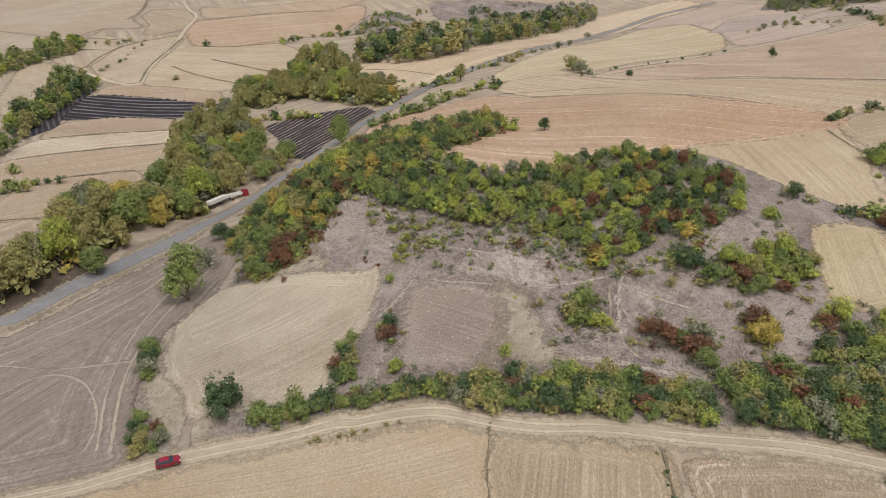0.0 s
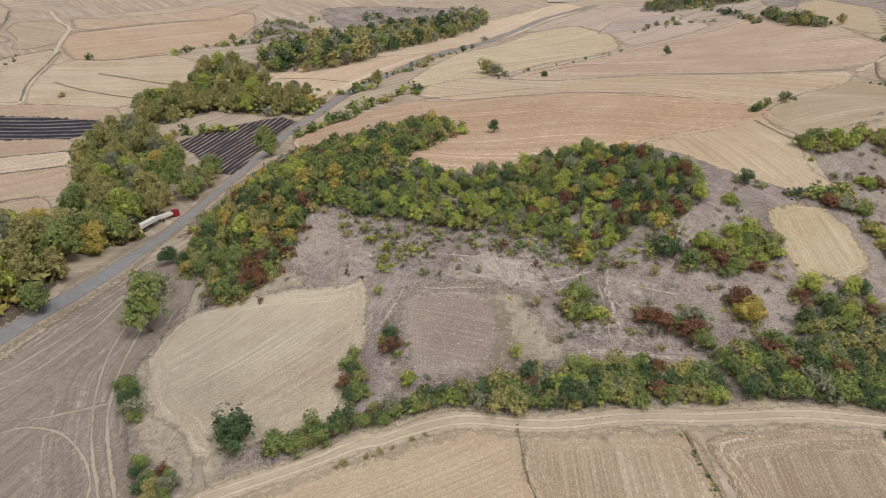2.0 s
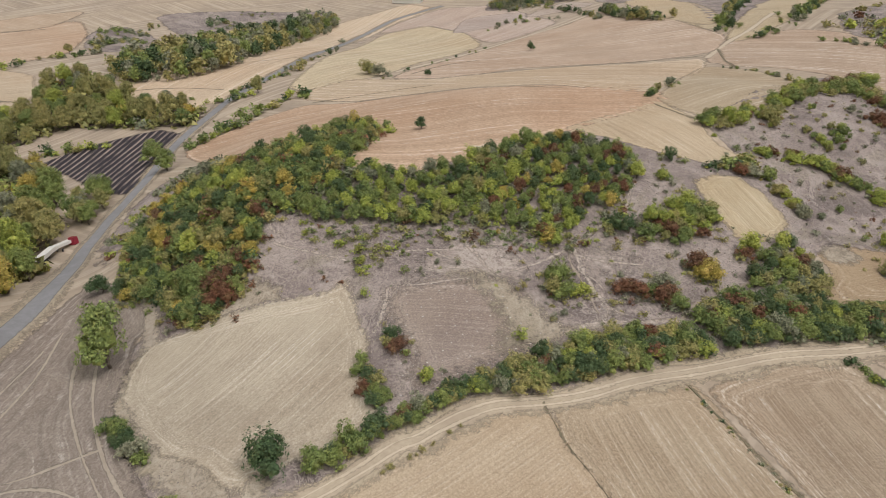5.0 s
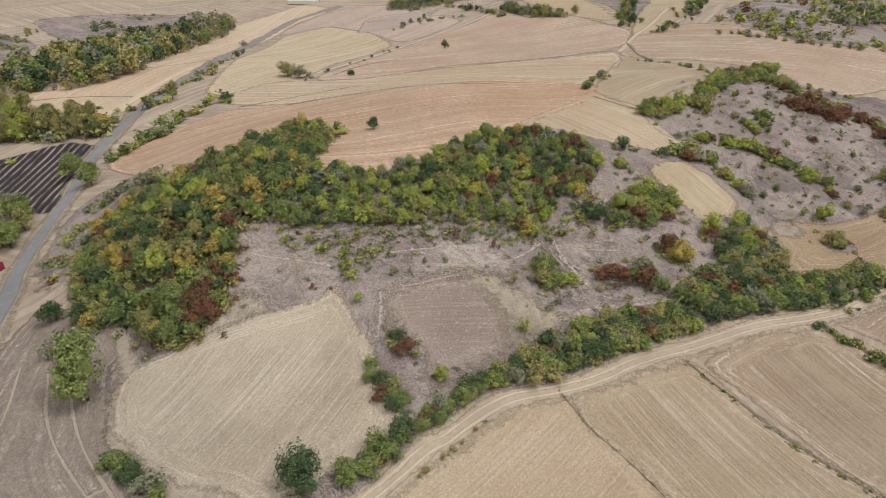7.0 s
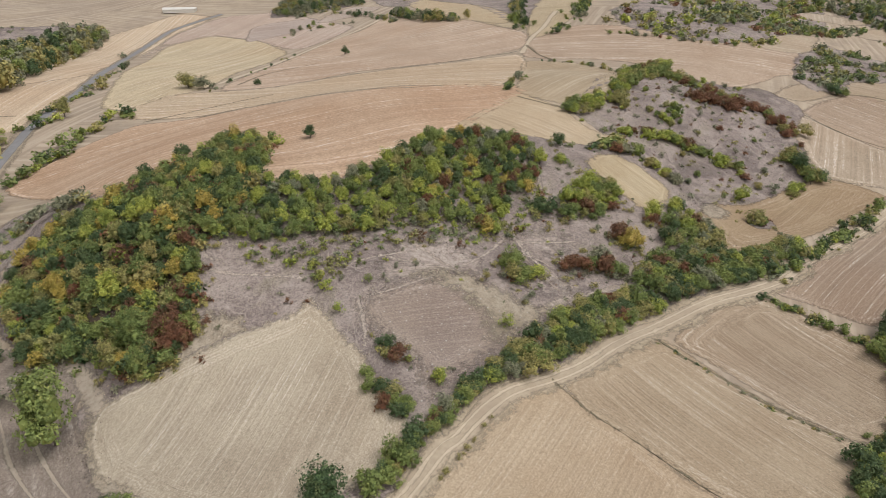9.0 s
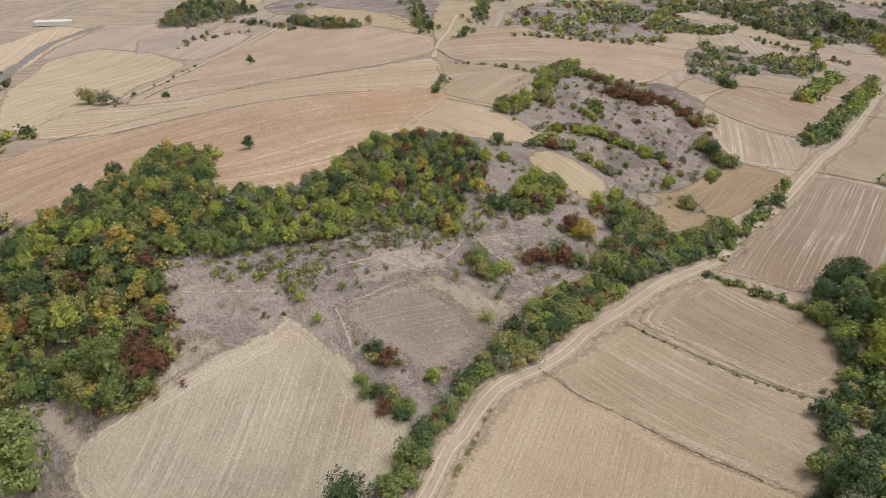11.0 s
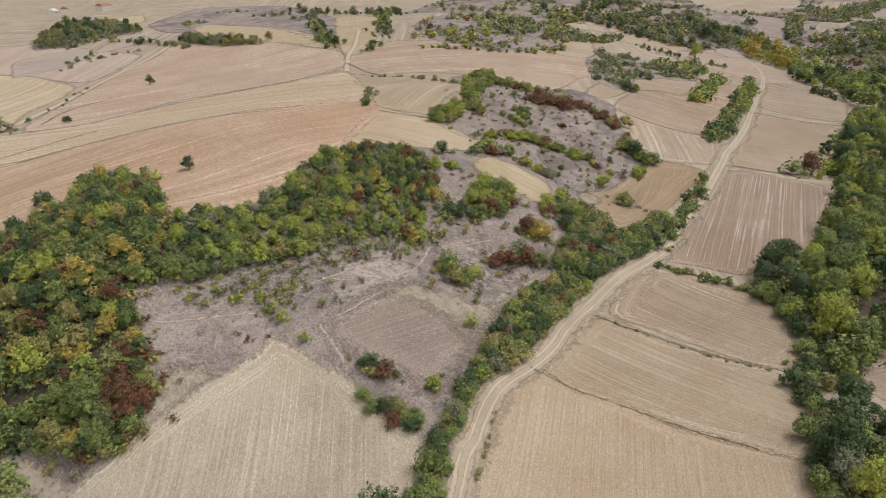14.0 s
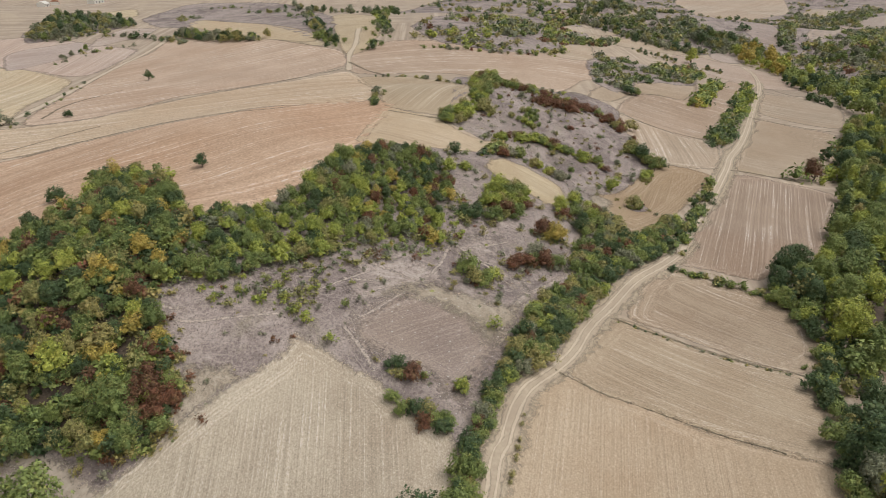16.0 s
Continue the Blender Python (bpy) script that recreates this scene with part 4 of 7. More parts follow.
def limb(verts, faces, a, b, ra, rb, sides=5):
    a, b = np.array(a, float), np.array(b, float)
    d = (b - a) / np.linalg.norm(b - a)
    u = np.cross(d, (0.3, 0.9, 0.1))
    u /= np.linalg.norm(u)
    v = np.cross(d, u)
    k = len(verts)
    for p, r in ((a, ra), (b, rb)):
        verts += [p + r * (u * math.cos(t) + v * math.sin(t)) for t in np.linspace(0, 2 * math.pi, sides, False)]
    faces += [(k + i, k + (i + 1) % sides, k + sides + (i + 1) % sides, k + sides + i) for i in range(sides)]


def plant_mesh(seed, tall, wide, stem, count, size, lobes_n, bare=False, heart=6):
    """A trunk with limbs and a lobed crown: two meshes that many plants of the kind share."""
    rng = np.random.default_rng(seed)
    lobes = []
    crown = tall - stem
    if not bare:
        lobes.append(((0, 0, stem + crown * 0.44), wide * 0.31, crown * 0.40))
    for i in range(lobes_n - len(lobes)):
        f = i / max(1, lobes_n - 1)
        ang, rad = rng.random() * 6.283, wide * 0.5 * (0.78 * math.sqrt(rng.random())) * (1.1 - 0.6 * f)
        r = wide * 0.5 * (0.26 + 0.2 * rng.random())
        zc = stem + crown * (0.22 + 0.58 * f) * (0.9 + 0.2 * rng.random())
        lobes.append(((rad * math.cos(ang), rad * math.sin(ang), zc), r, min(r * 0.95, crown * 0.36)))
    v, f = leaf_mass(rng, lobes, count, size)
    if not bare:
        cv, cf = core(lobes[:heart], 0.64)
        k = len(v)
        v, f = v + cv, f + [tuple(k + i for i in t) for t in cf]
    crown_me = bpy.data.meshes.new("crown")
    crown_me.from_pydata([tuple(q) for q in v], [], f)
    crown_me.materials.append(LEAVES["green"])
    tv, tf = [], []
    r0 = 0.035 * tall
    fork = (rng.normal(0, 0.08 * wide), rng.normal(0, 0.08 * wide), max(0.3, stem))
    limb(tv, tf, (0, 0, -0.6), fork, r0, r0 * 0.7, 6)
    for c, r, h in lobes[: 7 if bare else 5]:
        limb(tv, tf, fork, c, r0 * 0.55, r0 * 0.15)
        if bare:
            for _ in range(5):
                e = np.array(c) + rng.normal(0, 0.5, 3) * r
                limb(tv, tf, c, e, r0 * 0.15, r0 * 0.03, 3)
    trunk_me = bpy.data.meshes.new("trunk")
    trunk_me.from_pydata([tuple(q) for q in tv], [], tf)
    trunk_me.materials.append(BARK)
    return crown_me, trunk_me


KINDS = {
    "oak": [plant_mesh(10 + i, 5.8, 5.6, 0.8, 2000, 0.165, 14, heart=10) for i in range(7)],
    "bush": [plant_mesh(30 + i, 2.4, 3.4, 0.15, 1150, 0.12, 12, heart=6) for i in range(6)],
    "tall": [plant_mesh(50 + i, 11.0, 9.4, 1.0, 4000, 0.23, 20, heart=10) for i in range(5)],
    "crowd": [plant_mesh(60 + i, 5.6, 5.4, 0.8, 640, 0.27, 10, heart=5) for i in range(5)],
    "belt": [plant_mesh(65 + i, 10.0, 9.0, 1.0, 400, 0.68, 12, heart=4) for i in range(4)],
    "poplar": [plant_mesh(70 + i, 13.0, 4.6, 1.6, 1400, 0.30, 13, heart=6) for i in range(3)],
    "round": [plant_mesh(75 + i, 5.0, 7.0, 0.1, 2200, 0.165, 15, heart=10) for i in range(4)],
    "thin": [plant_mesh(80 + i, 1.9, 2.5, 0.15, 400, 0.12, 9, True) for i in range(4)],
    "low": [plant_mesh(84 + i, 1.0, 2.2, 0.1, 96, 0.17, 6, True) for i in range(4)],
    "dot": [plant_mesh(95 + i, 3.2, 5.8, 0.1, 64, 0.8, 6, heart=1) for i in range(4)],
    "far": [plant_mesh(90 + i, 3.4, 5.4, 0.2, 112, 0.58, 7, heart=1) for i in range(4)],
}
LORRY = (-86.3, 246.3)
WORDS = {"green": "green", "deep": "dark green", "lime": "yellow-green", "gold": "golden yellow", "rust": "rust-red", "olive": "olive-brown", "grey": "grey-green"}
dice = random.Random(5)


def plant(name, kind, tone, x, y, scale=1.0, where="", group=""):
    """One tree or shrub: an Empty at its foot with its trunk and its crown."""
    crown_me, trunk_me = dice.choice(KINDS[kind])
    woody = kind in ("bush", "thin", "round")
    root = new(name)
    root.location = (x, y, lie(x, y))
    root.rotation_euler = (0, 0, dice.random() * 6.283)
    root.scale = (scale * dice.uniform(0.9, 1.1), scale * dice.uniform(0.9, 1.1), scale * dice.uniform(0.85, 1.15))
    root.empty_display_size = 0.3
    a, b = new("stem" if woody else "trunk", trunk_me), new("foliage" if woody else "crown", crown_me)
    a.parent = b.parent = root
    b.material_slots[0].link = "OBJECT"
    b.material_slots[0].material = LEAVES[tone]
    tagged(root, f"{WORDS[tone]} {name.replace('_', ' ')} {where}", "tree" if "tree" in name else "shrub", group)
    return root


def pick(mix):
    r = dice.random() * sum(w for _, w in mix)
    for tone, w in mix:
        r -= w
        if r <= 0:
            return tone
    return mix[-1][0]


GAP = [(51.8, 101), (52, 104), (52.2, 106.5), (52, 109), (51.4, 112), (50.6, 115)]
KEEP_CLEAR = [(np.array(p), 2.3) for p in GAP] + [(p, 7.5) for p in rounded(ROAD, 3, False)] + [(p, 3.3) for p in rounded(TRACK, 3, False)] + [(np.array((LORRY)), 13.0)]


def clear_of(c):
    ok = np.ones(len(c), bool)
    for p, r in KEEP_CLEAR:
        ok &= np.hypot(c[:, 0] - p[0], c[:, 1] - p[1]) > r
    return c[ok]


def clump(c, size):
    """Leaves only the places that fall in drawn-out clumps of about that size."""
    x, y = c[:, 0] / size, c[:, 1] / size
    v = np.sin(0.9 * x + 2.2 * y + 1.3 * np.sin(0.7 * x)) + np.sin(1.7 * x - 1.1 * y + 1.9 * np.sin(0.5 * y + 1)) + 0.7 * np.sin(3.1 * x + 2.3 * y)
    return c[v > 0.55]


def spots(outline, spacing, most=100000, clumps=0):
    """Random places in an outline, no two nearer than the spacing."""
    p = rounded(outline, 1)
    lo, hi = p.min(0), p.max(0)
    rng = np.random.default_rng(int(abs(lo[0] * 7 + hi[1] * 3)) + 1)
    box = (hi[0] - lo[0]) * (hi[1] - lo[1])
    c = rng.uniform(lo, hi, (int(min(30000, 60 + 9 * box / spacing ** 2)), 2))
    c = clear_of(c[inside(c[:, 0], c[:, 1], p)])
    if clumps:
        c = clump(c, clumps)
    cells, put = {}, []
    for x, y in c:
        i, j = int(x // spacing), int(y // spacing)
        near = [q for a in (-1, 0, 1) for b in (-1, 0, 1) for q in cells.get((i + a, j + b), ())]
        if all((x - a) ** 2 + (y - b) ** 2 > spacing ** 2 for a, b in near):
            cells.setdefault((i, j), []).append((x, y))
            put.append((float(x), float(y)))
            if len(put) >= most:
                break
    return put


def grove(name, outline, kind, mix, spacing, scale, where, group, most=300):
    put = spots(outline, spacing, most)
    for x, y in put:
        k = kind if isinstance(kind, str) else dice.choice(kind)
        plant(name, k, pick(mix), x, y, scale * dice.uniform(0.7, 1.25), where, group)
    return len(put)


def mesh_arrays(me):
    co = np.empty(len(me.vertices) * 3, np.float32)
    me.vertices.foreach_get("co", co)
    me.calc_loop_triangles()
    tri = np.empty(len(me.loop_triangles) * 3, np.int32)
    me.loop_triangles.foreach_get("vertices", tri)
    return co.reshape(-1, 3), tri.reshape(-1, 3)


def thicket(name, label, places, kinds, mix, scale, category="hedge"):
    """Growth that nobody could count plant by plant, as one mesh."""
    if not places:
        return None
    tones = [t for t, _ in mix]
    vs, ts, ms, base = [], [], [], 0
    for x, y in places:
        co, tri = ARRAYS[dice.choice(kinds)][dice.randrange(3)]
        a, s = dice.random() * 6.283, scale * dice.choice((0.45, 0.7, 0.9, 1.1, 1.35)) * dice.uniform(0.85, 1.15)
        turn = np.array([[math.cos(a), math.sin(a), 0], [-math.sin(a), math.cos(a), 0], [0, 0, dice.uniform(0.8, 1.15)]])
        vs.append(co @ (turn * s) + np.array([x, y, lie(x, y) - 0.2]))
        ts.append(tri + base)
        ms.append(np.full(len(tri), tones.index(pick(mix)), np.int32))
        base += len(co)
    v, t, m = np.vstack(vs).astype(np.float32), np.vstack(ts).astype(np.int32), np.concatenate(ms)
    me = bpy.data.meshes.new(name)
    me.vertices.add(len(v))
    me.vertices.foreach_set("co", v.ravel())
    me.loops.add(t.size)
    me.loops.foreach_set("vertex_index", t.ravel())
    me.polygons.add(len(t))
    me.polygons.foreach_set("loop_start", np.arange(0, t.size, 3, dtype=np.int32))
    for tone in tones:
        me.materials.append(LEAVES[tone])
    me.polygons.foreach_set("material_index", m)
    me.update(calc_edges=True)
    return tagged(new(name, me), label, category, kind="stuff")


ARRAYS = {k: [mesh_arrays(c) for c, _ in KINDS[k]] for k in KINDS}


def along(line, every, spread):
    p = rounded(line, 2, False)
    put = []
    for a, c in zip(p[:-1], p[1:]):
        d = float(np.hypot(*(c - a)))
        for _ in range(max(1, round(d / every + dice.random() - 0.5))):
            q = a + (c - a) * dice.random()
            put.append((q[0] + dice.gauss(0, spread), q[1] + dice.gauss(0, spread)))
    return put


WOOD = (("green", 6), ("lime", 2.4), ("gold", 1.2), ("deep", 4.6), ("olive", 2.6), ("rust", 0.7))
CREST = (("green", 6), ("deep", 2), ("lime", 3), ("olive", 1), ("grey", 0.6))
MIXED = (("green", 5), ("lime", 4), ("deep", 3), ("rust", 1.6), ("grey", 0.8), ("gold", 0.4))
HEDGE = (("green", 4.5), ("deep", 3.6), ("lime", 0.8), ("rust", 1.0), ("olive", 2.6), ("grey", 0.9))
RIVER = (("olive", 7), ("green", 2.5), ("lime", 1.2), ("grey", 1), ("gold", 0.4))
GREENS = (("green", 5), ("deep", 3), ("lime", 2), ("olive", 1))
SCRUBBY = (("grey", 3), ("green", 2), ("olive", 2.5), ("rust", 1), ("lime", 1.5))
# the next two mixes lean to grey: distance haze put into leaf tones
HAZED_GREENS = (("deep", 4), ("grey", 3), ("green", 2), ("olive", 2))
DULL = (("olive", 2.5), ("grey", 4), ("deep", 1.2), ("green", 2))

RIVERSIDE = [(75.6, 57.5), (87.1, 58), (98.3, 48), (128, 45.2), (171.6, 41.2), (213, 34.6), (277.7, 35), (338, 23), (364.9, -0.2), (368.4, -9.8), (72.9, 22), (63.6, 31.6), (51.9, 38.5), (33.4, 40.5), (21.6, 37.5), (15.5, 34.4), (-8.1, 35), (-7, 44), (-1.8, 45.6), (4.3, 46.6), (13, 44.8), (27.2, 44.6), (35, 48.3), (49.9, 45.5), (64.6, 47)]
# leaf litter and undergrowth under the woods, the trees' shade put into the litter's colour
for outline in ([(-64.2, 188.8), (-63.1, 211.5), (-58, 231.9), (-46, 239.9), (-34, 231.8), (-18.1, 225.7), (-2.2, 227.6), (11.8, 237.5), (19.7, 229.4), (9.8, 211.5), (-0.1, 199.8), (-15, 179.2), (-23, 180.6), (-29.9, 180.9), (-33.4, 172.4), (-37.5, 165.9), (-42.2, 164.2), (-47.3, 161.5), (-54, 166.5), (-56, 178.9), (-63.6, 189.3)], [(-119, 151.5), (-133.2, 176.9), (-116.8, 176.8), (-118.7, 196.1), (-138.5, 242.3), (-136.4, 260.2), (-122.3, 252.7), (-99.4, 208.4), (-95.6, 196.5), (-96.7, 181.9), (-96.3, 171.3), (-101.4, 160.8), (-103.4, 153.5), (-107.9, 146.6)], [(-124, 266.8), (-118.1, 279.3), (-131.5, 321), (-140.3, 358.2), (-135.4, 376.2), (-126.5, 400.6), (-95.8, 347.7), (-84.6, 310.7), (-87, 282.1), (-83.1, 256.6), (-87.5, 224.2), (-94.1, 206), (-105.2, 224.9)], [(-125.5, 403.2), (-124.1, 417.2), (-108.1, 422.1), (-96.3, 450.7), (-88.8, 494), (-68.5, 473.8), (-55.9, 415), (-27.2, 383.8), (-17.4, 357.1), (-27.8, 348.1), (-57.2, 374), (-71.6, 386.9), (-86, 395.8), (-105.9, 383.3)], RIVERSIDE):
    field("wood_floor", "leaf litter and brambles under the trees, darkened in colour for shade", outline, SHADED_LITTER, 3.0, 1.5, "ground", grow=-2.0)
WEST, MID, EAST = [(-64.2, 188.8), (-63.1, 211.5), (-58, 231.9), (-46, 239.9), (-34, 231.8), (-18.1, 225.7), (-2.2, 227.6), (11.8, 237.5), (19.7, 229.4), (9.8, 211.5), (-0.1, 199.8), (-15, 179.2), (-23, 180.6), (-29.9, 180.9), (-33.4, 172.4), (-37.5, 165.9), (-42.2, 164.2), (-47.3, 161.5), (-54, 166.5), (-56, 178.9), (-63.6, 189.3)], [(-5.1, 197.1), (2.6, 188), (13.9, 182.5), (25.2, 181.7), (34.2, 183.3), (37.5, 180.9), (28.3, 158.7), (20.9, 157.5), (16.6, 162.4), (8.1, 163.8), (-2.3, 169.3), (-10.5, 172.5), (-17.6, 173.6), (-20.7, 181.1), (-12.9, 182.2), (-7.6, 185.3)], [(35.3, 183.9), (45.5, 185.2), (61.7, 182), (68.6, 178.1), (76.5, 167.5), (71, 157.3), (62.8, 153.3), (56, 152.5), (49.8, 153), (38.1, 145.3), (34.1, 146.3), (34.9, 152.8), (27.8, 155.8), (26.5, 160.2)]
grove("tree", WEST, "oak", WOOD, 3.5, 0.84, "in the dense wood on the hillside", "trees of the hill wood", 250)
grove("tree", MID, "oak", CREST, 3.1, 0.76, "in the belt along the hill crest", "trees of the hill wood", 90)
grove("tree", EAST, "oak", MIXED, 2.9, 0.72, "in the thicket on the hill crest", "trees of the hill wood", 115)
for outline, mix, size, gap in ((WEST, WOOD, 0.66, 2.2), (MID, CREST, 0.6, 2.1), (EAST, MIXED, 0.58, 2.1)):
    thicket("young_wood", "close-grown young trees filling the hill wood", spots(outline[1:] + outline[:1], gap), ("crowd",), mix, size, "trees")
for outline in ([(-37.2, 110.2), (-28.7, 112), (-19, 113.1), (-7.7, 114.6), (3.1, 114.6), (13.9, 115.3), (23.8, 116), (36.4, 114.7), (47.7, 111.8), (54.7, 108.6), (51.5, 103), (43.8, 102.6), (28.2, 105.1), (11.4, 106.6), (-1, 110.4), (-11, 110.1), (-20, 108.5), (-31.7, 106.4), (-37.7, 106.1)], [(-44.7, 103), (-39, 105.7), (-29.7, 107.9), (-19.1, 111.5), (-16.6, 108.9), (-31.4, 105.4), (-41.4, 102.3)], [(54.8, 114.4), (63.4, 114.6), (73.8, 111.4), (81.3, 104.3), (88.3, 100.3), (97.5, 97.1), (106.2, 96.4), (108.6, 91.3), (91.8, 90.6), (79.5, 92.7), (71.8, 95.8), (57.4, 101), (49.9, 106.9)], [(85.8, 93.9), (106.7, 89.5), (151.8, 86.3), (165.9, 83.7), (161.4, 81.7), (121.5, 86.8), (88.6, 90.3)]):
    grove("shrub", outline, "bush", HEDGE, 2.1, 1.55, "in the hedge beside the dirt track", "shrubs of the track hedge", 150)
    thicket("hedge_growth", "tangled brambles and saplings filling the track hedge", spots(outline[2:] + outline[:2], 1.5), ("crowd",), HEDGE, 0.58)
for outline in ([(-22.3, 130.4), (-19.9, 129.4), (-20.5, 123.4), (-18.2, 118.3), (-21.9, 115.7), (-23.2, 119.5), (-23.6, 124.6)], [(-68.9, 129.9), (-70.1, 140.4), (-66.7, 137.1), (-64.6, 127), (-64.7, 122.9)], [(-62.7, 110.3), (-59.6, 111.7), (-50.8, 102.4), (-52.1, 99.9), (-58, 100.5)]):
    grove("shrub", outline, "bush", HEDGE, 2.0, 1.1, "in a hedge between two fields", "shrubs between fields")
for outline in ([(-119, 151.5), (-133.2, 176.9), (-116.8, 176.8), (-118.7, 196.1), (-138.5, 242.3), (-136.4, 260.2), (-122.3, 252.7), (-99.4, 208.4), (-95.6, 196.5), (-96.7, 181.9), (-96.3, 171.3), (-101.4, 160.8), (-103.4, 153.5), (-107.9, 146.6)], [(-124, 266.8), (-118.1, 279.3), (-131.5, 321), (-140.3, 358.2), (-135.4, 376.2), (-126.5, 400.6), (-95.8, 347.7), (-84.6, 310.7), (-87, 282.1), (-83.1, 256.6), (-87.5, 224.2), (-94.1, 206), (-105.2, 224.9)]):
    grove("riverside_tree", outline, "tall", RIVER, 6.8, 1.05, "beside the paved road", "trees along the stream", 60)
grove("riverside_tree", [(-81.6, 273.5), (-82.3, 288.1), (-78.4, 301.9), (-70.4, 303.3), (-60.8, 280.3), (-64.8, 262.9), (-71.3, 260.8)], "oak", (("green", 2), ("grey", 1), ("olive", 2)), 5.0, 1.35, "beside the paved road", "trees along the stream", 12)
grove("riverside_tree", [(-125.5, 403.2), (-124.1, 417.2), (-108.1, 422.1), (-96.3, 450.7), (-88.8, 494), (-68.5, 473.8), (-55.9, 415), (-27.2, 383.8), (-17.4, 357.1), (-27.8, 348.1), (-57.2, 374), (-71.6, 386.9), (-86, 395.8), (-105.9, 383.3)], "tall", RIVER, 7.2, 1.0, "beside the burnt field", "trees along the stream", 60)
grove("riverside_tree", RIVERSIDE, ("tall", "tall", "tall", "poplar"), GREENS, 7.0, 0.95, "below the terraced fields", "trees of the riverside wood", 130)
thicket("undergrowth", "brambles and saplings crowding the riverside wood", spots(RIVERSIDE, 4.2), ("belt",), GREENS, 0.56, "undergrowth")
for outline in ([(-119, 151.5), (-133.2, 176.9), (-116.8, 176.8), (-118.7, 196.1), (-138.5, 242.3), (-136.4, 260.2), (-122.3, 252.7), (-99.4, 208.4), (-95.6, 196.5), (-96.7, 181.9), (-96.3, 171.3), (-101.4, 160.8), (-103.4, 153.5), (-107.9, 146.6)], [(-124, 266.8), (-118.1, 279.3), (-131.5, 321), (-140.3, 358.2), (-135.4, 376.2), (-126.5, 400.6), (-95.8, 347.7), (-84.6, 310.7), (-87, 282.1), (-83.1, 256.6), (-87.5, 224.2), (-94.1, 206), (-105.2, 224.9)], [(-125.5, 403.2), (-124.1, 417.2), (-108.1, 422.1), (-96.3, 450.7), (-88.8, 494), (-68.5, 473.8), (-55.9, 415), (-27.2, 383.8), (-17.4, 357.1), (-27.8, 348.1), (-57.2, 374), (-71.6, 386.9), (-86, 395.8), (-105.9, 383.3)]):
    thicket("undergrowth", "brambles and young growth below riverside trees", spots(outline, 4.6), ("dot",), GREENS if outline[0][0] > 0 else RIVER, 1.1, "undergrowth")
thicket("tree_belt", "far belt of olive-brown trees along the stream", spots([(-63.5, 463.7), (-57.8, 497.5), (-19.8, 530.7), (30.9, 636.7), (112.1, 682.3), (140.1, 691.6), (131.4, 645.1), (78.8, 585.1), (15.2, 457.8), (-16.4, 433.1), (-48.4, 442.1)], 5.6), ("belt",), (("olive", 4), ("grey", 3), ("deep", 2), ("green", 2)), 0.95, "trees")
for outline in ([(-230.9, 344.2), (-234.7, 371.7), (-233.8, 392), (-237.7, 410.3), (-251.7, 445.3), (-256.5, 466.3), (-234.7, 459), (-219.6, 445.9), (-214.2, 424.5), (-217, 411.8), (-219.4, 396), (-218.1, 380.4), (-216.3, 359.1), (-212.1, 340.3), (-207.6, 304.1)], [(-283.7, 436.2), (-297.8, 473.9), (-294.6, 496.1), (-296.2, 522.3), (-295.9, 546.8), (-273.5, 535.4), (-261.9, 515.6), (-270.2, 498.2), (-279, 480.9), (-280.3, 462.2)]):
    thicket("tree_belt", "far belt of green trees in a gully", spots(outline, 4.6), ("belt",), (("green", 4), ("lime", 1.5), ("deep", 1.5), ("olive", 1)), 0.72, "trees")
thicket("tree_belt", "far riverside trees turning gold", spots([(581, 102.2), (609, 89.5), (589.6, 69.1), (583.7, 54), (549.7, 54.5), (510.3, 60.9), (529.6, 76.2), (545.6, 95)], 6.0), ("belt",), (("gold", 4), ("green", 2), ("lime", 2)), 0.9, "trees")
thicket("tree_belt", "far green riverside trees", spots([(537.4, 61.9), (552.4, 50.2), (526.3, 33.7), (490.1, 16), (514.2, -1.1), (520.5, -24.3), (356.9, -3.4), (372.9, 24.6), (420.5, 31.4), (446, 48.1), (477.1, 60.9)], 6.0), ("belt",), (("green", 4), ("deep", 3), ("lime", 1)), 0.8, "trees")
MIX_FAR = (("green", 3), ("olive", 2), ("deep", 2), ("grey", 2), ("lime", 0.8), ("rust", 0.4))
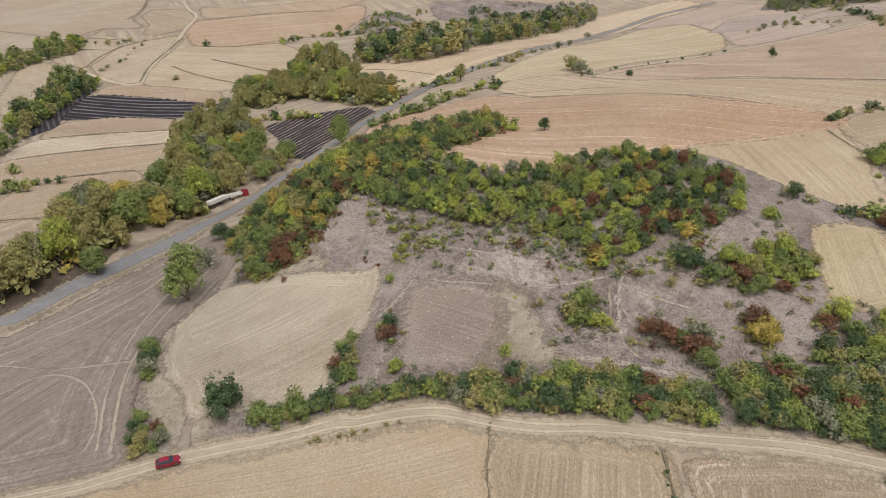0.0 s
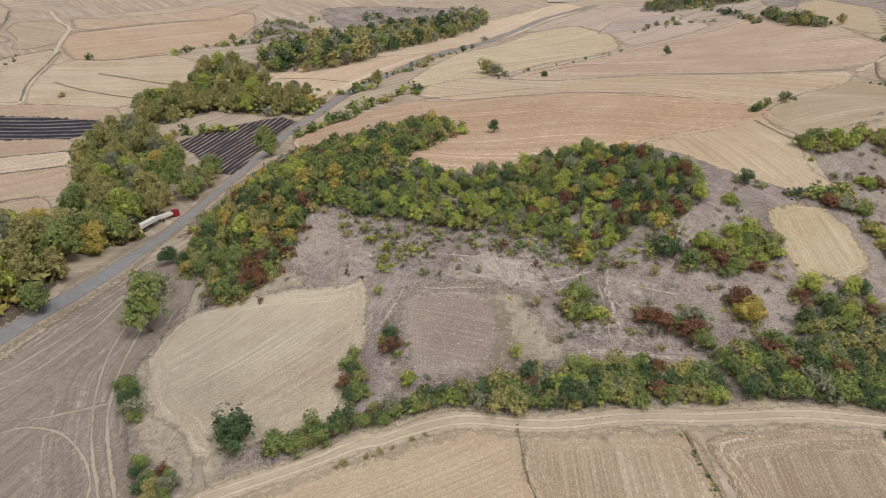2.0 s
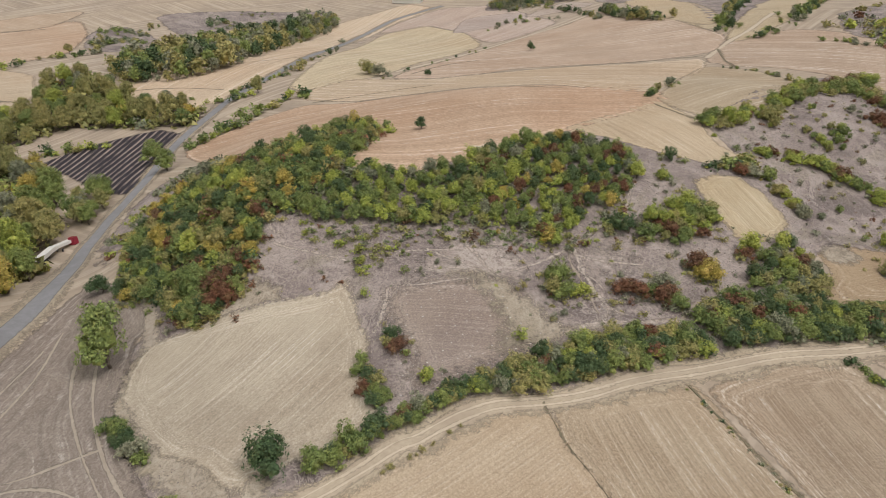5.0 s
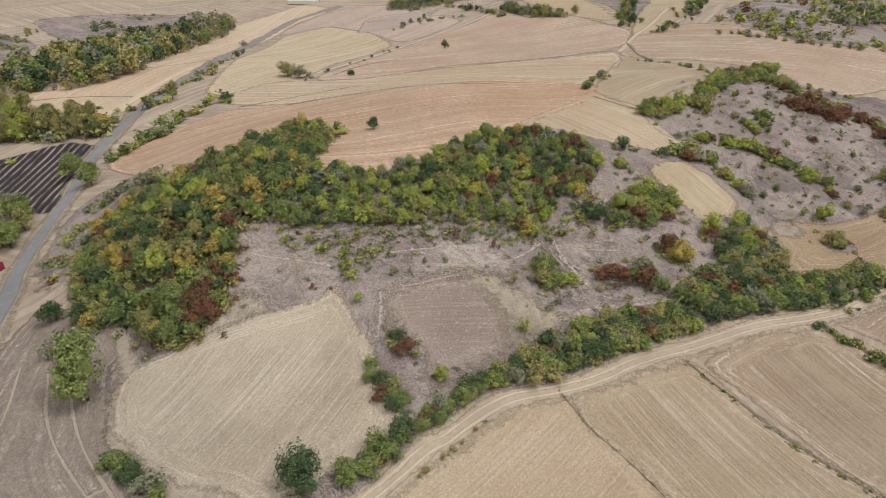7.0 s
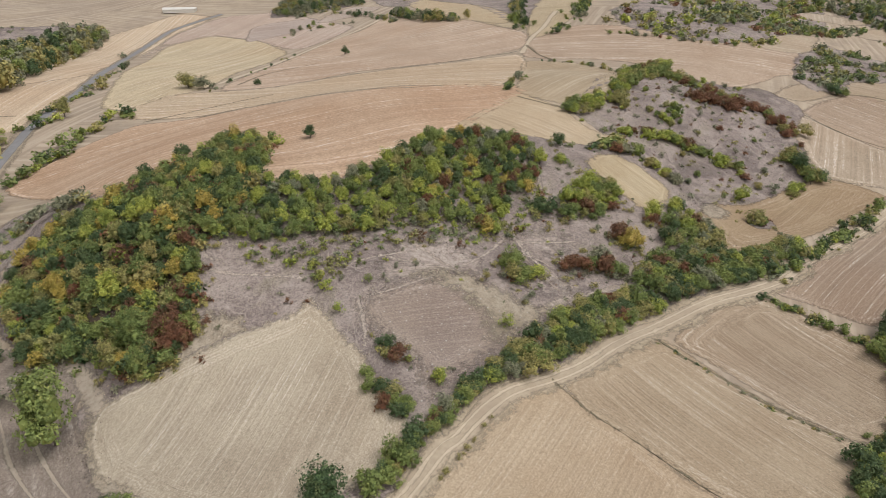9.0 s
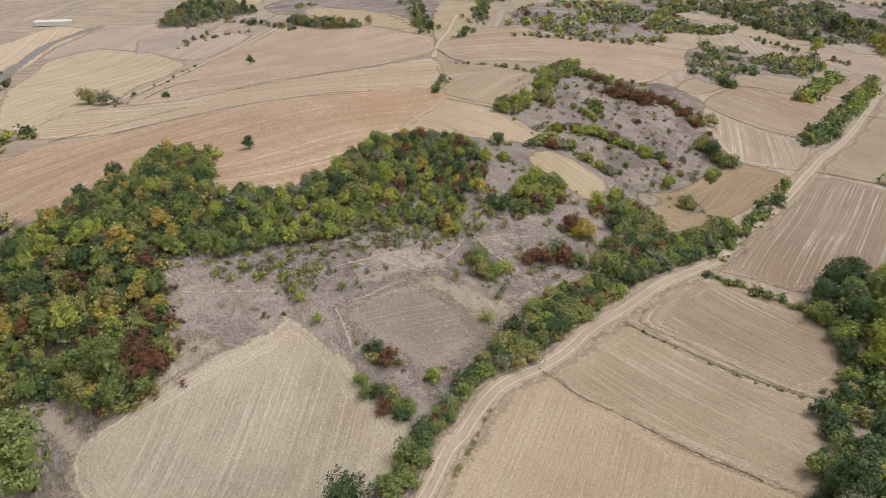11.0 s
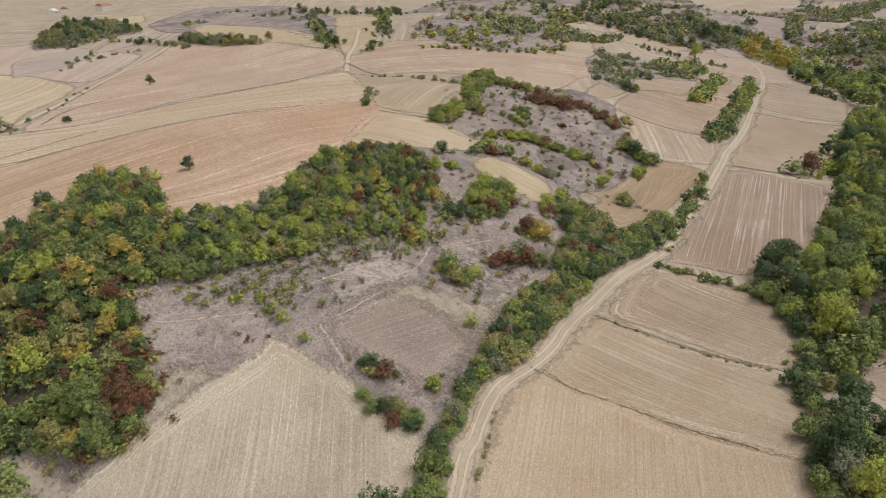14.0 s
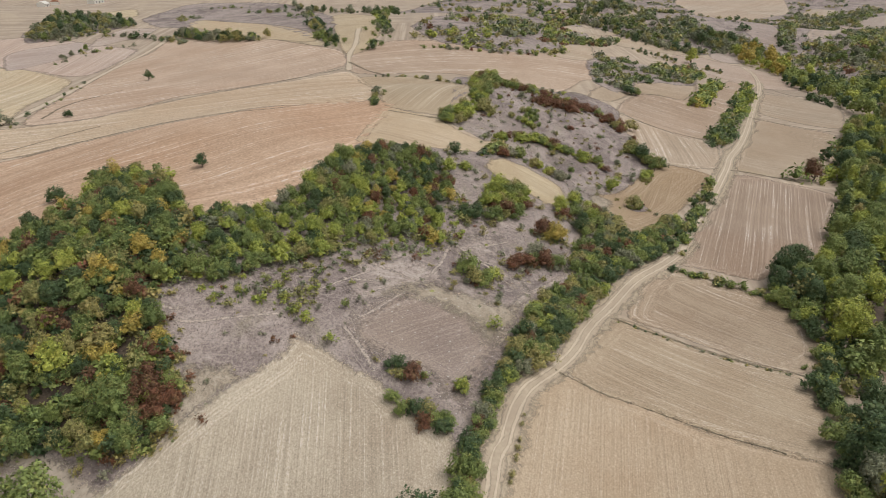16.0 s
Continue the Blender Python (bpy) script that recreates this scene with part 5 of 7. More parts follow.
for outline, gap, size, mix in (([(1241.9, 352), (637.8, 211), (603.8, 193.2), (612.1, 172.8), (620.9, 139.1), (608.7, 124.6), (576.3, 121.2), (567.3, 150.2), (561.1, 174.8), (564.8, 196.4), (593, 215.8)], 5.5, 1.1, DULL), ([(551.7, 183.4), (557.5, 163.9), (548.5, 140.2), (568.5, 122.8), (538.6, 124.5), (531, 150.1), (529.3, 174.3)], 3.5, 0.75, DULL), ([(603, 126.7), (621.9, 113.2), (598.9, 101), (570.2, 101.2), (559.1, 117.2)], 4.5, 1.3, (("grey", 3), ("green", 1))), ([(636.5, 33.8), (664.6, 11.5), (708.2, -15.8), (934.3, -75.8), (653.6, -38.9), (631.9, -10.2), (608.6, 13.4), (601.5, 31.7)], 6.0, 1.2, MIX_FAR), ([(687, 66.9), (1060.4, 51.3), (642.7, 51.9), (612, 57.6), (619.8, 66)], 5.0, 1.2, DULL), ([(1209.7, 44.9), (1142.2, 17.7), (1191.8, -23.5), (1307.8, -71.6), (1149.7, -62.4), (1020.1, -13.4), (1002.1, 22.1), (1062.7, 42.3)], 8.0, 1.4, DULL), ([(605.3, 43.1), (595.8, 9.3), (625, -36.3), (574, -31.1), (558.2, 6.9), (566.7, 36.4)], 6.0, 1.1, MIX_FAR), ([(394.6, 227), (429.6, 219.2), (449.2, 203.6), (518.9, 197.3), (495.9, 187.7), (423.5, 191), (383, 206.6), (363.7, 217.6)], 3.6, 0.8, MIX_FAR), ([(367.4, 256.9), (435.1, 267.5), (431, 244.9), (368.1, 227.3), (344.7, 240.1)], 4.5, 1.1, DULL), ([(236, 96.5), (260.8, 91.2), (285.1, 84.8), (318, 83), (259.3, 83.3), (229.8, 85.5), (217.3, 90.5)], 2.6, 0.7, (("grey", 2), ("deep", 2), ("green", 2), ("olive", 1))), ([(306.1, 86), (359.9, 85.8), (412.7, 81.6), (349.5, 78.6), (305.4, 80.5)], 2.8, 0.85, (("lime", 2), ("green", 3))), ([(307.2, 108), (347.9, 107.1), (393.1, 103.8), (388, 98.7), (337.9, 100.5), (301.7, 102.7)], 3.0, 0.95, (("green", 3), ("lime", 2), ("deep", 1))), ([(579.5, 294.7), (601.2, 266.1), (619.6, 227.3), (566.5, 212.7), (520.9, 238.7), (510.9, 262), (517, 280)], 7.0, 1.1, MIX_FAR), ([(406.1, 149.9), (417.6, 135.3), (465.3, 121.9), (396.9, 109.7), (369.6, 121.8), (364.1, 139.5)], 4.0, 0.85, MIX_FAR)):
    thicket("far_thicket", "uneven band of far trees and tall shrubs", spots(outline, gap), ("dot", "far"), mix, size, "trees")
RUSTY = (("rust", 4), ("olive", 2), ("green", 1.5), ("lime", 0.7))
LIMY = (("lime", 3), ("green", 2), ("olive", 2), ("rust", 0.6))
for outline, mix in (([(78.2, 120.4), (93.3, 125.7), (94.3, 118.9), (89.5, 107.4), (85.2, 103.4), (77.6, 109.6), (71.2, 114.8)], HEDGE), ([(62.2, 141.5), (72.8, 144.3), (84, 142.8), (80.2, 135.9), (73.6, 132.9), (61.2, 134.7)], LIMY)):
    grove("bush", outline, "bush", mix, 2.4, 1.45 if mix is HEDGE else 1.3, "on the scrubby slope", "bushes of the scrubby slope", 80)
for line, every, spread, mix, scale in (([(115.2, 177.8), (127.4, 175.4), (145, 175.8), (209.3, 200.1), (234.6, 208.4)], 0.75, 2.6, LIMY, 1.5), ([(205.8, 192.5), (192, 173.4), (193, 157.4), (200, 143.6), (194.7, 129.9), (187.3, 125.4)], 1.0, 1.9, RUSTY, 1.25), ([(171.2, 161.6), (183.6, 155.8), (190, 147.5)], 0.8, 1.6, (("rust", 1),), 1.3), ([(118.8, 160.7), (135.5, 151.9), (140.6, 139.8), (144.4, 125.1)], 0.9, 1.3, LIMY, 1.25), ([(103, 158.4), (111.7, 152.1), (111.6, 141.9), (110.6, 131.6)], 0.9, 1.5, SCRUBBY, 1.2), ([(169.4, 119.7), (163.7, 111.3), (162.4, 105.8)], 0.8, 1.4, GREENS, 1.5), ([(145, 109.3), (152.6, 109.1)], 1.6, 1.0, LIMY, 1.1), ([(144.2, 162.1), (143.1, 153.5), (154.4, 161.5)], 2.5, 1.5, LIMY, 1.1)):
    thicket("bush_band", "uneven band of autumn bushes across the scrubby slope", along(line, every, spread), ("bush",), mix, scale, "bushes")

grove("bush", [(104.4, 162.3), (151.1, 174.8), (197.6, 169.9), (210.1, 149), (194.9, 127.5), (166.4, 116), (131.1, 118), (111, 122.5), (108.2, 130.6), (111.1, 146.9)], ("bush", "thin"), SCRUBBY, 9.0, 1.0, "on the scrubby slope", "bushes of the scrubby slope", 60)

thicket("low_growth", "weeds and saplings along the rim of the hill wood", along(WEST + WEST[:1], 0.9, 1.6), ("low",), (("olive", 3), ("grey", 2), ("green", 2), ("rust", 1.2)), 1.3, "saplings")
# low weeds and saplings along the foot of the crest wood, and dotted over the slope
FRINGE = (("olive", 4), ("lime", 1.4), ("grey", 4), ("green", 2), ("rust", 0.4))
thicket("low_growth", "low olive and yellow-green saplings below the crest wood", spots([(-21.7, 176.8), (-10.3, 173.7), (-2, 170.8), (8.6, 165.2), (18.1, 162.2), (24.3, 158.2), (32.5, 155.7), (34.8, 147.4), (43.7, 146.8), (56.7, 153.4), (65.9, 152.3), (56.6, 144.6), (44.7, 142.8), (30.6, 144.7), (21.4, 150.9), (11.5, 156.2), (1, 159.8), (-8.8, 155.6), (-14, 157.6), (-13.4, 166.4), (-21.6, 169.5)], 1.7), ("low",), FRINGE, 1.35, "saplings")
thicket("low_growth", "sparse grey-green saplings dotted over the grazed slope", spots([(-29.7, 184.2), (-13, 175.6), (8.6, 165.5), (29, 151.1), (51.9, 150.4), (85.1, 163.4), (80.7, 144.5), (81.3, 133.8), (73.9, 116), (52.7, 115.2), (22.4, 121.1), (16.7, 129.3), (14.7, 141.2), (-8, 147.8), (-15.1, 152.8), (-35.9, 161.2), (-39.6, 165.7)], 4.6), ("low",), (("grey", 4), ("olive", 3), ("rust", 0.8), ("lime", 1)), 0.75, "saplings")
thicket("low_growth", "grey and rusty low growth on the far scrubby slope", spots([(105.8, 165.8), (153.5, 176.4), (212.4, 177.6), (214.6, 151), (210, 132.7), (162.9, 114.4), (129.3, 117.1), (102.5, 121.5), (111.2, 140.7), (109.7, 157.2)], 3.8), ("low",), (("grey", 4), ("olive", 3), ("rust", 2.5)), 1.0, "saplings")

STRIPS = ([(475.3, 193.8), (516.5, 191.6), (545.4, 182), (547.2, 162), (544.5, 137.9), (516.3, 144.4), (504.8, 165.1), (476.3, 183.7)], [(509.1, 144.4), (532.1, 125.9), (528.8, 102.3), (534, 89), (518.7, 62.2), (487.1, 38.2), (463.6, 20), (423, 25.6), (449, 47.1), (423.8, 75.2), (431.8, 92.7), (445.3, 105.4), (447.2, 122), (461.9, 140.7)], [(323.8, 197.1), (368, 202.4), (400, 202.4), (411.8, 195.9), (361.7, 182.4), (345.8, 180.2), (332.9, 185.3)], [(630.2, 216.1), (1204.5, 274.2), (1245.7, 239.4), (1176.2, 239.4), (632.3, 198.2), (607.3, 210.2)], [(1352.6, 250.9), (1421.3, 64), (1212.3, 50.2), (1107.8, 104.5), (676.7, 130), (1194.5, 195.4), (1264.7, 234.1)], [(1206.7, 33.5), (1282.7, 13.5), (1269, -20), (1178, -9.2), (1146.5, 24.9)], [(588, 276.7), (602.1, 248.7), (610.2, 225), (585.8, 226.7), (570.1, 262.9)], [(501.9, 246.2), (523, 233.8), (540.2, 200.5), (517, 204.2), (486.1, 229.2)], [(681.4, 41.4), (1029.4, -14.5), (1006, -27.9), (704.1, 14.1), (655.4, 35.6)], [(566.5, 118.8), (574.7, 101), (548.4, 93.5), (535.8, 105.1), (541, 117.3)], [(676.7, 103.6), (727.9, 77.8), (664.3, 64.9), (623.4, 65.7), (626.4, 84.8)], [(1129.2, -42.8), (1211, -95.1), (1097.6, -96.7), (995, -58.5), (1007.9, -36.7)])

# hedgerows between the fields: line, distance between plants, spread, size, tones
ROWS_OF_GROWTH = (
    ([(202.5, 257.9), (209, 243.8), (206, 225.2), (191.3, 204.9)], 2.2, 0.7, 0.45, DULL), ([(312.5, 498.5), (322.3, 484.4), (309.1, 449.9), (285.3, 399)], 3.5, 2.0, 0.9, DULL), ([(374.5, 413.2), (306.5, 359.8), (267.6, 325.8)], 4.0, 3.0, 0.9, GREENS),
    ([(449.4, 391.6), (307.8, 313.3), (262.9, 296.3)], 4.0, 3.0, 0.9, GREENS), ([(303.2, 282.6), (317.2, 274.5), (326.7, 262.1), (326.5, 249.7), (341.8, 247.4)], 2.4, 2.5, 0.9, (("lime", 3), ("green", 2), ("olive", 1))),
    ([(426, 313), (430.3, 290.1), (427.9, 274.5), (426.2, 250.2), (417.5, 222.5), (439.2, 203.4)], 3.0, 3.0, 0.9, GREENS), ([(280.9, 265.9), (286.7, 241.5), (296, 218.9), (314.5, 202.7), (345.7, 198.4)], 3.0, 2.0, 0.7, SCRUBBY), ([(449.3, 243.4), (557.8, 243.1), (541.7, 207.3), (543, 186.9), (539.5, 161.2), (535.4, 136.2)], 3.0, 4.0, 1.0, DULL),
    ([(666.5, 222.5), (625, 186), (626, 158.6), (608.3, 129.8), (579.4, 106.7)], 3.0, 6.0, 1.2, DULL), ([(477.3, 174.7), (463.2, 158.7), (463.5, 141.1)], 3.5, 1.2, 0.5, DULL), ([(467.1, 119.8), (467.7, 105)], 3.0, 1.2, 0.6, DULL),
    ([(228.6, 90.6), (258.6, 88.8), (302.3, 88.9), (359.9, 85.8), (417.2, 82.8)], 1.8, 2.0, 0.75, GREENS), ([(299.8, 107.2), (350.4, 105.6), (385.2, 103.2)], 3.0, 2.5, 1.1, (("green", 2), ("lime", 2), ("gold", 1), ("deep", 1))),
    ([(410.1, 46.7), (398.1, 38.6), (384.4, 29.5)], 2.2, 2.0, 1.0, (("deep", 3), ("green", 1))), ([(-7.8, 334), (2.2, 339.1), (10.3, 348.4), (20.1, 354.3), (26.8, 351)], 3.0, 2.5, 1.0, GREENS), ([(-33.8, 316), (-25.3, 323), (-18.5, 328.1), (-13.4, 326.2)], 2.5, 2.5, 1.0, GREENS),
    ([(13.5, 246.3), (15.7, 238.3), (19.4, 231.7), (22.7, 224.8)], 1.8, 1.0, 0.65, GREENS), ([(301.7, 567.4), (296.2, 503.8), (283.4, 459.9)], 3.5, 2.5, 0.9, DULL), ([(220.4, 164), (213, 173.1), (211.5, 182.8), (214.2, 200.8)], 3.0, 1.5, 0.5, SCRUBBY),
    ([(94.5, 157.1), (104.4, 155.6), (116, 157.3)], 1.8, 1.5, 0.6, GREENS), ([(-119.1, 534.9), (-103.5, 554.6), (-90, 552.1), (-75.9, 561.2)], 5.0, 3.0, 0.9, GREENS), ([(-181.5, 266.8), (-177.4, 275.7), (-169.4, 282.9)], 2.5, 2.5, 0.9, GREENS),
    ([(-64.1, 553.4), (-61.3, 616.6), (-44.1, 649.8), (-14.3, 670.8)], 6.0, 3.0, 0.9, DULL), ([(-3.8, 385), (4.1, 394.1), (15.7, 401.2), (27.9, 408.3)], 3.5, 1.5, 0.8, GREENS), ([(29.7, 413.6), (49.8, 436.3), (87.6, 502.3)], 7.0, 1.5, 0.7, DULL),
    ([(-28.1, 396.9), (-8.6, 372.9), (3.5, 377.7)], 5.0, 1.5, 0.7, GREENS), ([(291.9, 31.8), (234.5, 35.3), (202.9, 48.3)], 3.0, 4.0, 1.3, GREENS), ([(75.4, 89.5), (75.4, 81.6), (75.8, 74), (75.2, 66.5), (73.9, 59.9), (70.8, 55.9)], 0.8, 0.8, 0.42, GREENS), ([(38, 98.8), (37.8, 83.5), (35.9, 70.3), (37.3, 58.1)], 0.6, 0.4, 0.14, DULL),
    ([(327.9, 204), (312.5, 215.9), (300.3, 236.1), (300.3, 257.5)], 3.5, 1.5, 0.5, SCRUBBY), ([(219.1, 522.6), (248.4, 525.8), (274.6, 506.6)], 6.0, 2.0, 0.6, DULL), ([(70.5, 359.3), (93.3, 378.5), (129.2, 404.1), (173.7, 439.5)], 9.0, 1.5, 0.4, DULL),
    ([(120.1, 211.6), (130, 217.1), (138.1, 219.9)], 2.5, 1.5, 0.6, DULL), ([(-45.7, 263.5), (-36.7, 262.8), (-32.1, 245.8)], 1.3, 2.5, 0.8, (("grey", 3), ("olive", 1))), ([(-274.3, 545.8), (-247.6, 533.3), (-242.3, 551.7)], 5.0, 2.0, 0.8, DULL),
    ([(84.3, 91), (100.2, 89.4), (129.9, 87.7), (152.6, 87.1), (164.8, 86.6)], 0.8, 1.3, 0.55, HEDGE), ([(-96.5, 367.7), (-83.6, 364.6), (-67.4, 358.8)], 2.0, 1.5, 0.8, GREENS), ([(349.6, 168.7), (322.9, 150.5), (327.3, 137.3)], 2.0, 2.0, 0.7, DULL),
    ([(-231.6, 552.2), (-225.8, 509.9), (-231.4, 467.1)], 6.0, 1.5, 0.5, DULL), ([(344.5, 288.2), (349.2, 250.1), (325.5, 199.3)], 5.0, 2.0, 0.7, DULL), ([(267.7, 574.5), (292, 580.5), (310.9, 566.3)], 4.0, 3.0, 0.9, DULL),
)
for line, every, spread, size, mix in ROWS_OF_GROWTH:
    thicket("hedgerow", "uneven hedgerow of shrubs between dry fields", along(line, every, spread), ("far",), mix, size)
for outline, gap, size, mix in (([(277.4, 628.7), (319.6, 662.6), (381.3, 694.5), (358.4, 630.7), (357.6, 588.3), (315.6, 575.8), (287.3, 594.9), (261.2, 601.1)], 5.5, 0.8, DULL), ([(358.3, 178.2), (391.9, 171.6), (394.2, 148), (408.3, 122.3), (367.1, 114.2), (336.2, 138.7), (278.9, 158.2), (308.3, 168.4)], 3.6, 0.6, DULL), ([(675, 35.9), (1234.2, -34), (1299.1, -119.4), (558.1, -29.1), (521.8, 13.4), (556.1, 41.1), (604.6, 55)], 8.5, 1.1, DULL), ([(541.7, 217.7), (666.5, 222.5), (691.7, 167.4), (631.3, 127.1), (592, 102.8), (581.2, 126.7), (556.6, 158.8), (529.2, 194.4)], 7.0, 1.1, DULL), ([(-71.4, 579.4), (-69.9, 655.9), (-45.5, 672.8), (-23.5, 634.7), (-42.7, 558.3)], 7.0, 0.8, DULL), ([(616.2, 120.2), (672.7, 109.2), (654.9, 66.2), (600.6, 45.6), (599.6, 64.4), (607.6, 94)], 9.0, 1.2, DULL), ([(441.4, 373.2), (544.7, 389.6), (1245, 438.1), (1296.2, 342.1), (687.7, 226.5), (560.9, 277.3), (467.7, 331.2)], 12.0, 0.9, DULL), ([(-15, 711.5), (62.6, 722.3), (145.6, 719.9), (139.5, 686.9), (58.6, 672.1), (-3.7, 638.1)], 12.0, 1.0, DULL), ([(359.6, 552), (455.1, 606.3), (491, 501.3), (399.4, 426.6), (413.8, 490.8), (419.2, 553.7)], 11.0, 0.8, DULL), ([(1389.3, 478.1), (1458.3, -169.9), (389.4, -20), (501.2, 22.1), (576.8, 54.1), (581.7, 101.7), (539.8, 131.7), (540.2, 196.5), (539.8, 227.6)], 9.0, 0.9, DULL), ([(-67.9, 247.5), (-57.3, 269.2), (-43.4, 279.1), (-30.6, 258.6), (-40.2, 257.6), (-51.4, 255.8), (-63.1, 234.7), (-69.9, 216.8)], 3.0, 0.42, SCRUBBY), ([(338.5, 306.3), (452.6, 322.3), (592.5, 255.5), (439.7, 199.4), (377.7, 206.3), (332.7, 206.1), (307.6, 213.3), (295.4, 233.1), (301.2, 269.1)], 9.0, 0.8, SCRUBBY), ([(329.4, 175.5), (400.7, 182.4), (303.3, 142.4), (278.3, 148.3), (284.6, 160)], 5.0, 0.8, DULL)):
    field("rough_pasture", "grey-brown rough pasture dotted with bushes", outline, SCRUB, 8.0, 3.0, "pasture")
    thicket("far_scrub", "dull green bushes dotted over far rough pasture", [q for q in spots(outline, gap * 0.62, clumps=gap * 2.2) if not any(inside(np.array([q[0]]), np.array([q[1]]), np.array(s))[0] for s in STRIPS)], ("dot",), mix, size, "scrub")

# hedges, small woods and strips on the far rise and down the valley
for outline, gap, size, mix in (([(267.9, 615.2), (319.5, 659.1), (352.5, 668.5), (363.1, 641.6), (349.3, 574.2), (331.7, 569.9), (310.5, 589), (267.2, 582.8)], 4.2, 0.62, DULL + (("deep", 3),)), ([(664.7, 166), (607.5, 134.3), (607.2, 111.5), (605.6, 101.5), (573, 108.2), (572.3, 129.9), (611.2, 152.9)], 4.5, 0.8, HAZED_GREENS + (("grey", 3),)), ([(600.7, 35.3), (625.3, 17), (626.1, -9.8), (642.4, -28.5), (610, -25), (585, 10)], 4.5, 0.6, DULL)):
    thicket("small_wood", "dense small wood of trees far off, their green greyed for haze", spots(outline, gap), ("belt",), mix, size, "trees")
# greyed tones here stand in for haze over the far hedges
for line, every, spread, size, mix in (([(309, 493.7), (295.4, 456.6), (287.2, 420.7), (289.4, 400.6)], 1.6, 2.0, 0.55, HAZED_GREENS), ([(233.1, 534.2), (244.2, 533.4), (258.7, 536.1)], 2.0, 1.2, 0.3, DULL), ([(480.6, 510.4), (467.9, 472.8), (455.2, 433.9), (446.5, 396.5), (414.2, 351.7)], 3.2, 3.5, 0.55, HAZED_GREENS), ([(349.9, 395.2), (284.3, 343.2), (279.6, 327)], 2.2, 2.0, 0.42, HAZED_GREENS), ([(418, 373.5), (334.9, 325.9), (305.3, 308.7)], 2.5, 1.8, 0.42, HAZED_GREENS), ([(556.6, 247.4), (555.5, 212.8), (526.9, 181.6), (535.9, 158.9), (543.1, 136)], 1.5, 5.0, 0.6, HAZED_GREENS + (("grey", 3),)), ([(478.3, 170.2), (477.8, 154.4), (476.2, 138.8)], 1.4, 1.0, 0.3, HAZED_GREENS), ([(472.3, 119.1), (474.5, 104.6)], 1.4, 1.2, 0.35, DULL), ([(577.2, 253.1), (627.5, 232.3), (800, 240)], 2.5, 5.0, 0.7, DULL)):
    thicket("far_hedge", "thick hedge with trees between far fields, its green greyed for haze", along(line, every, spread), ("belt",), mix, size)
field("rough_pasture", "grey-brown rough pasture on the far rise", [(376.1, 602), (469.4, 629.8), (505.2, 539.6), (443.2, 442.8), (284.6, 336.1), (295.3, 360.5), (379.9, 469.1), (399.8, 551.1), (350.4, 523.1), (344, 547.7)], SCRUB, 8.0, 3.0, "pasture")
for label, outline, c1, c2, turn in (("greyish-mauve strip of cut field on the far rise", [(230.7, 586.7), (245.4, 585.9), (275.3, 562), (259.1, 533.4), (231.7, 532.5), (197.5, 541.3)], (0.44, 0.36, 0.3), (0.38, 0.31, 0.26), 40), ("greyish strip of cut field below the small wood", [(263, 537.8), (287.2, 555.6), (327.3, 568.8), (336.7, 543.8), (304.8, 528.1)], (0.45, 0.37, 0.3), (0.38, 0.31, 0.25), 65), ("small yellowish field beyond the small wood", [(384.1, 663.4), (422.9, 658.7), (386.2, 618.3), (366.9, 634.2)], (0.5, 0.41, 0.26), (0.44, 0.35, 0.22), 80), ("yellowish cut strip behind a dark hedge", [(373.1, 540.9), (393.2, 545.1), (374.8, 465.1), (307.3, 371.3), (280.1, 347.6), (294.7, 404.7), (324.6, 452.2), (351.4, 517.4)], (0.5, 0.405, 0.265), (0.43, 0.34, 0.22), 55)):
    field("stubble_field", label, outline, crop_material("stubble_rise", c1, c2, turn, 5.0, 0.3, 0.4), 8.0)

# strips of field between the far hedges and pastures
field("stubble_field", "pale strip of stubble among valley hedges", [(475.3, 193.8), (516.5, 191.6), (545.4, 182), (547.2, 162), (544.5, 137.9), (516.3, 144.4), (504.8, 165.1), (476.3, 183.7)], crop_material("stubble_q1", (0.44, 0.36, 0.26), (0.383, 0.306, 0.216), 20, 5.0, 0.3, 0.35), 8.0)
field("stubble_field", "pinkish valley field beyond the track", [(509.1, 144.4), (532.1, 125.9), (528.8, 102.3), (534, 89), (518.7, 62.2), (487.1, 38.2), (463.6, 20), (423, 25.6), (449, 47.1), (423.8, 75.2), (431.8, 92.7), (445.3, 105.4), (447.2, 122), (461.9, 140.7)], crop_material("stubble_q2", (0.42, 0.335, 0.26), (0.365, 0.285, 0.216), 33, 5.0, 0.3, 0.35), 8.0)
field("stubble_field", "small pale field by the scrub", [(323.8, 197.1), (368, 202.4), (400, 202.4), (411.8, 195.9), (361.7, 182.4), (345.8, 180.2), (332.9, 185.3)], crop_material("stubble_q3", (0.43, 0.345, 0.245), (0.374, 0.293, 0.203), 46, 5.0, 0.3, 0.35), 8.0)
field("stubble_field", "pale far strip of cut field", [(630.2, 216.1), (1204.5, 274.2), (1245.7, 239.4), (1176.2, 239.4), (632.3, 198.2), (607.3, 210.2)], crop_material("stubble_q4", (0.42, 0.345, 0.26), (0.365, 0.293, 0.216), 59, 5.0, 0.3, 0.35), 8.0)
field("stubble_field", "broad pale field on the far hills", [(1352.6, 250.9), (1421.3, 64), (1212.3, 50.2), (1107.8, 104.5), (676.7, 130), (1194.5, 195.4), (1264.7, 234.1)], crop_material("stubble_q5", (0.44, 0.36, 0.27), (0.383, 0.306, 0.224), 72, 5.0, 0.3, 0.35), 8.0)
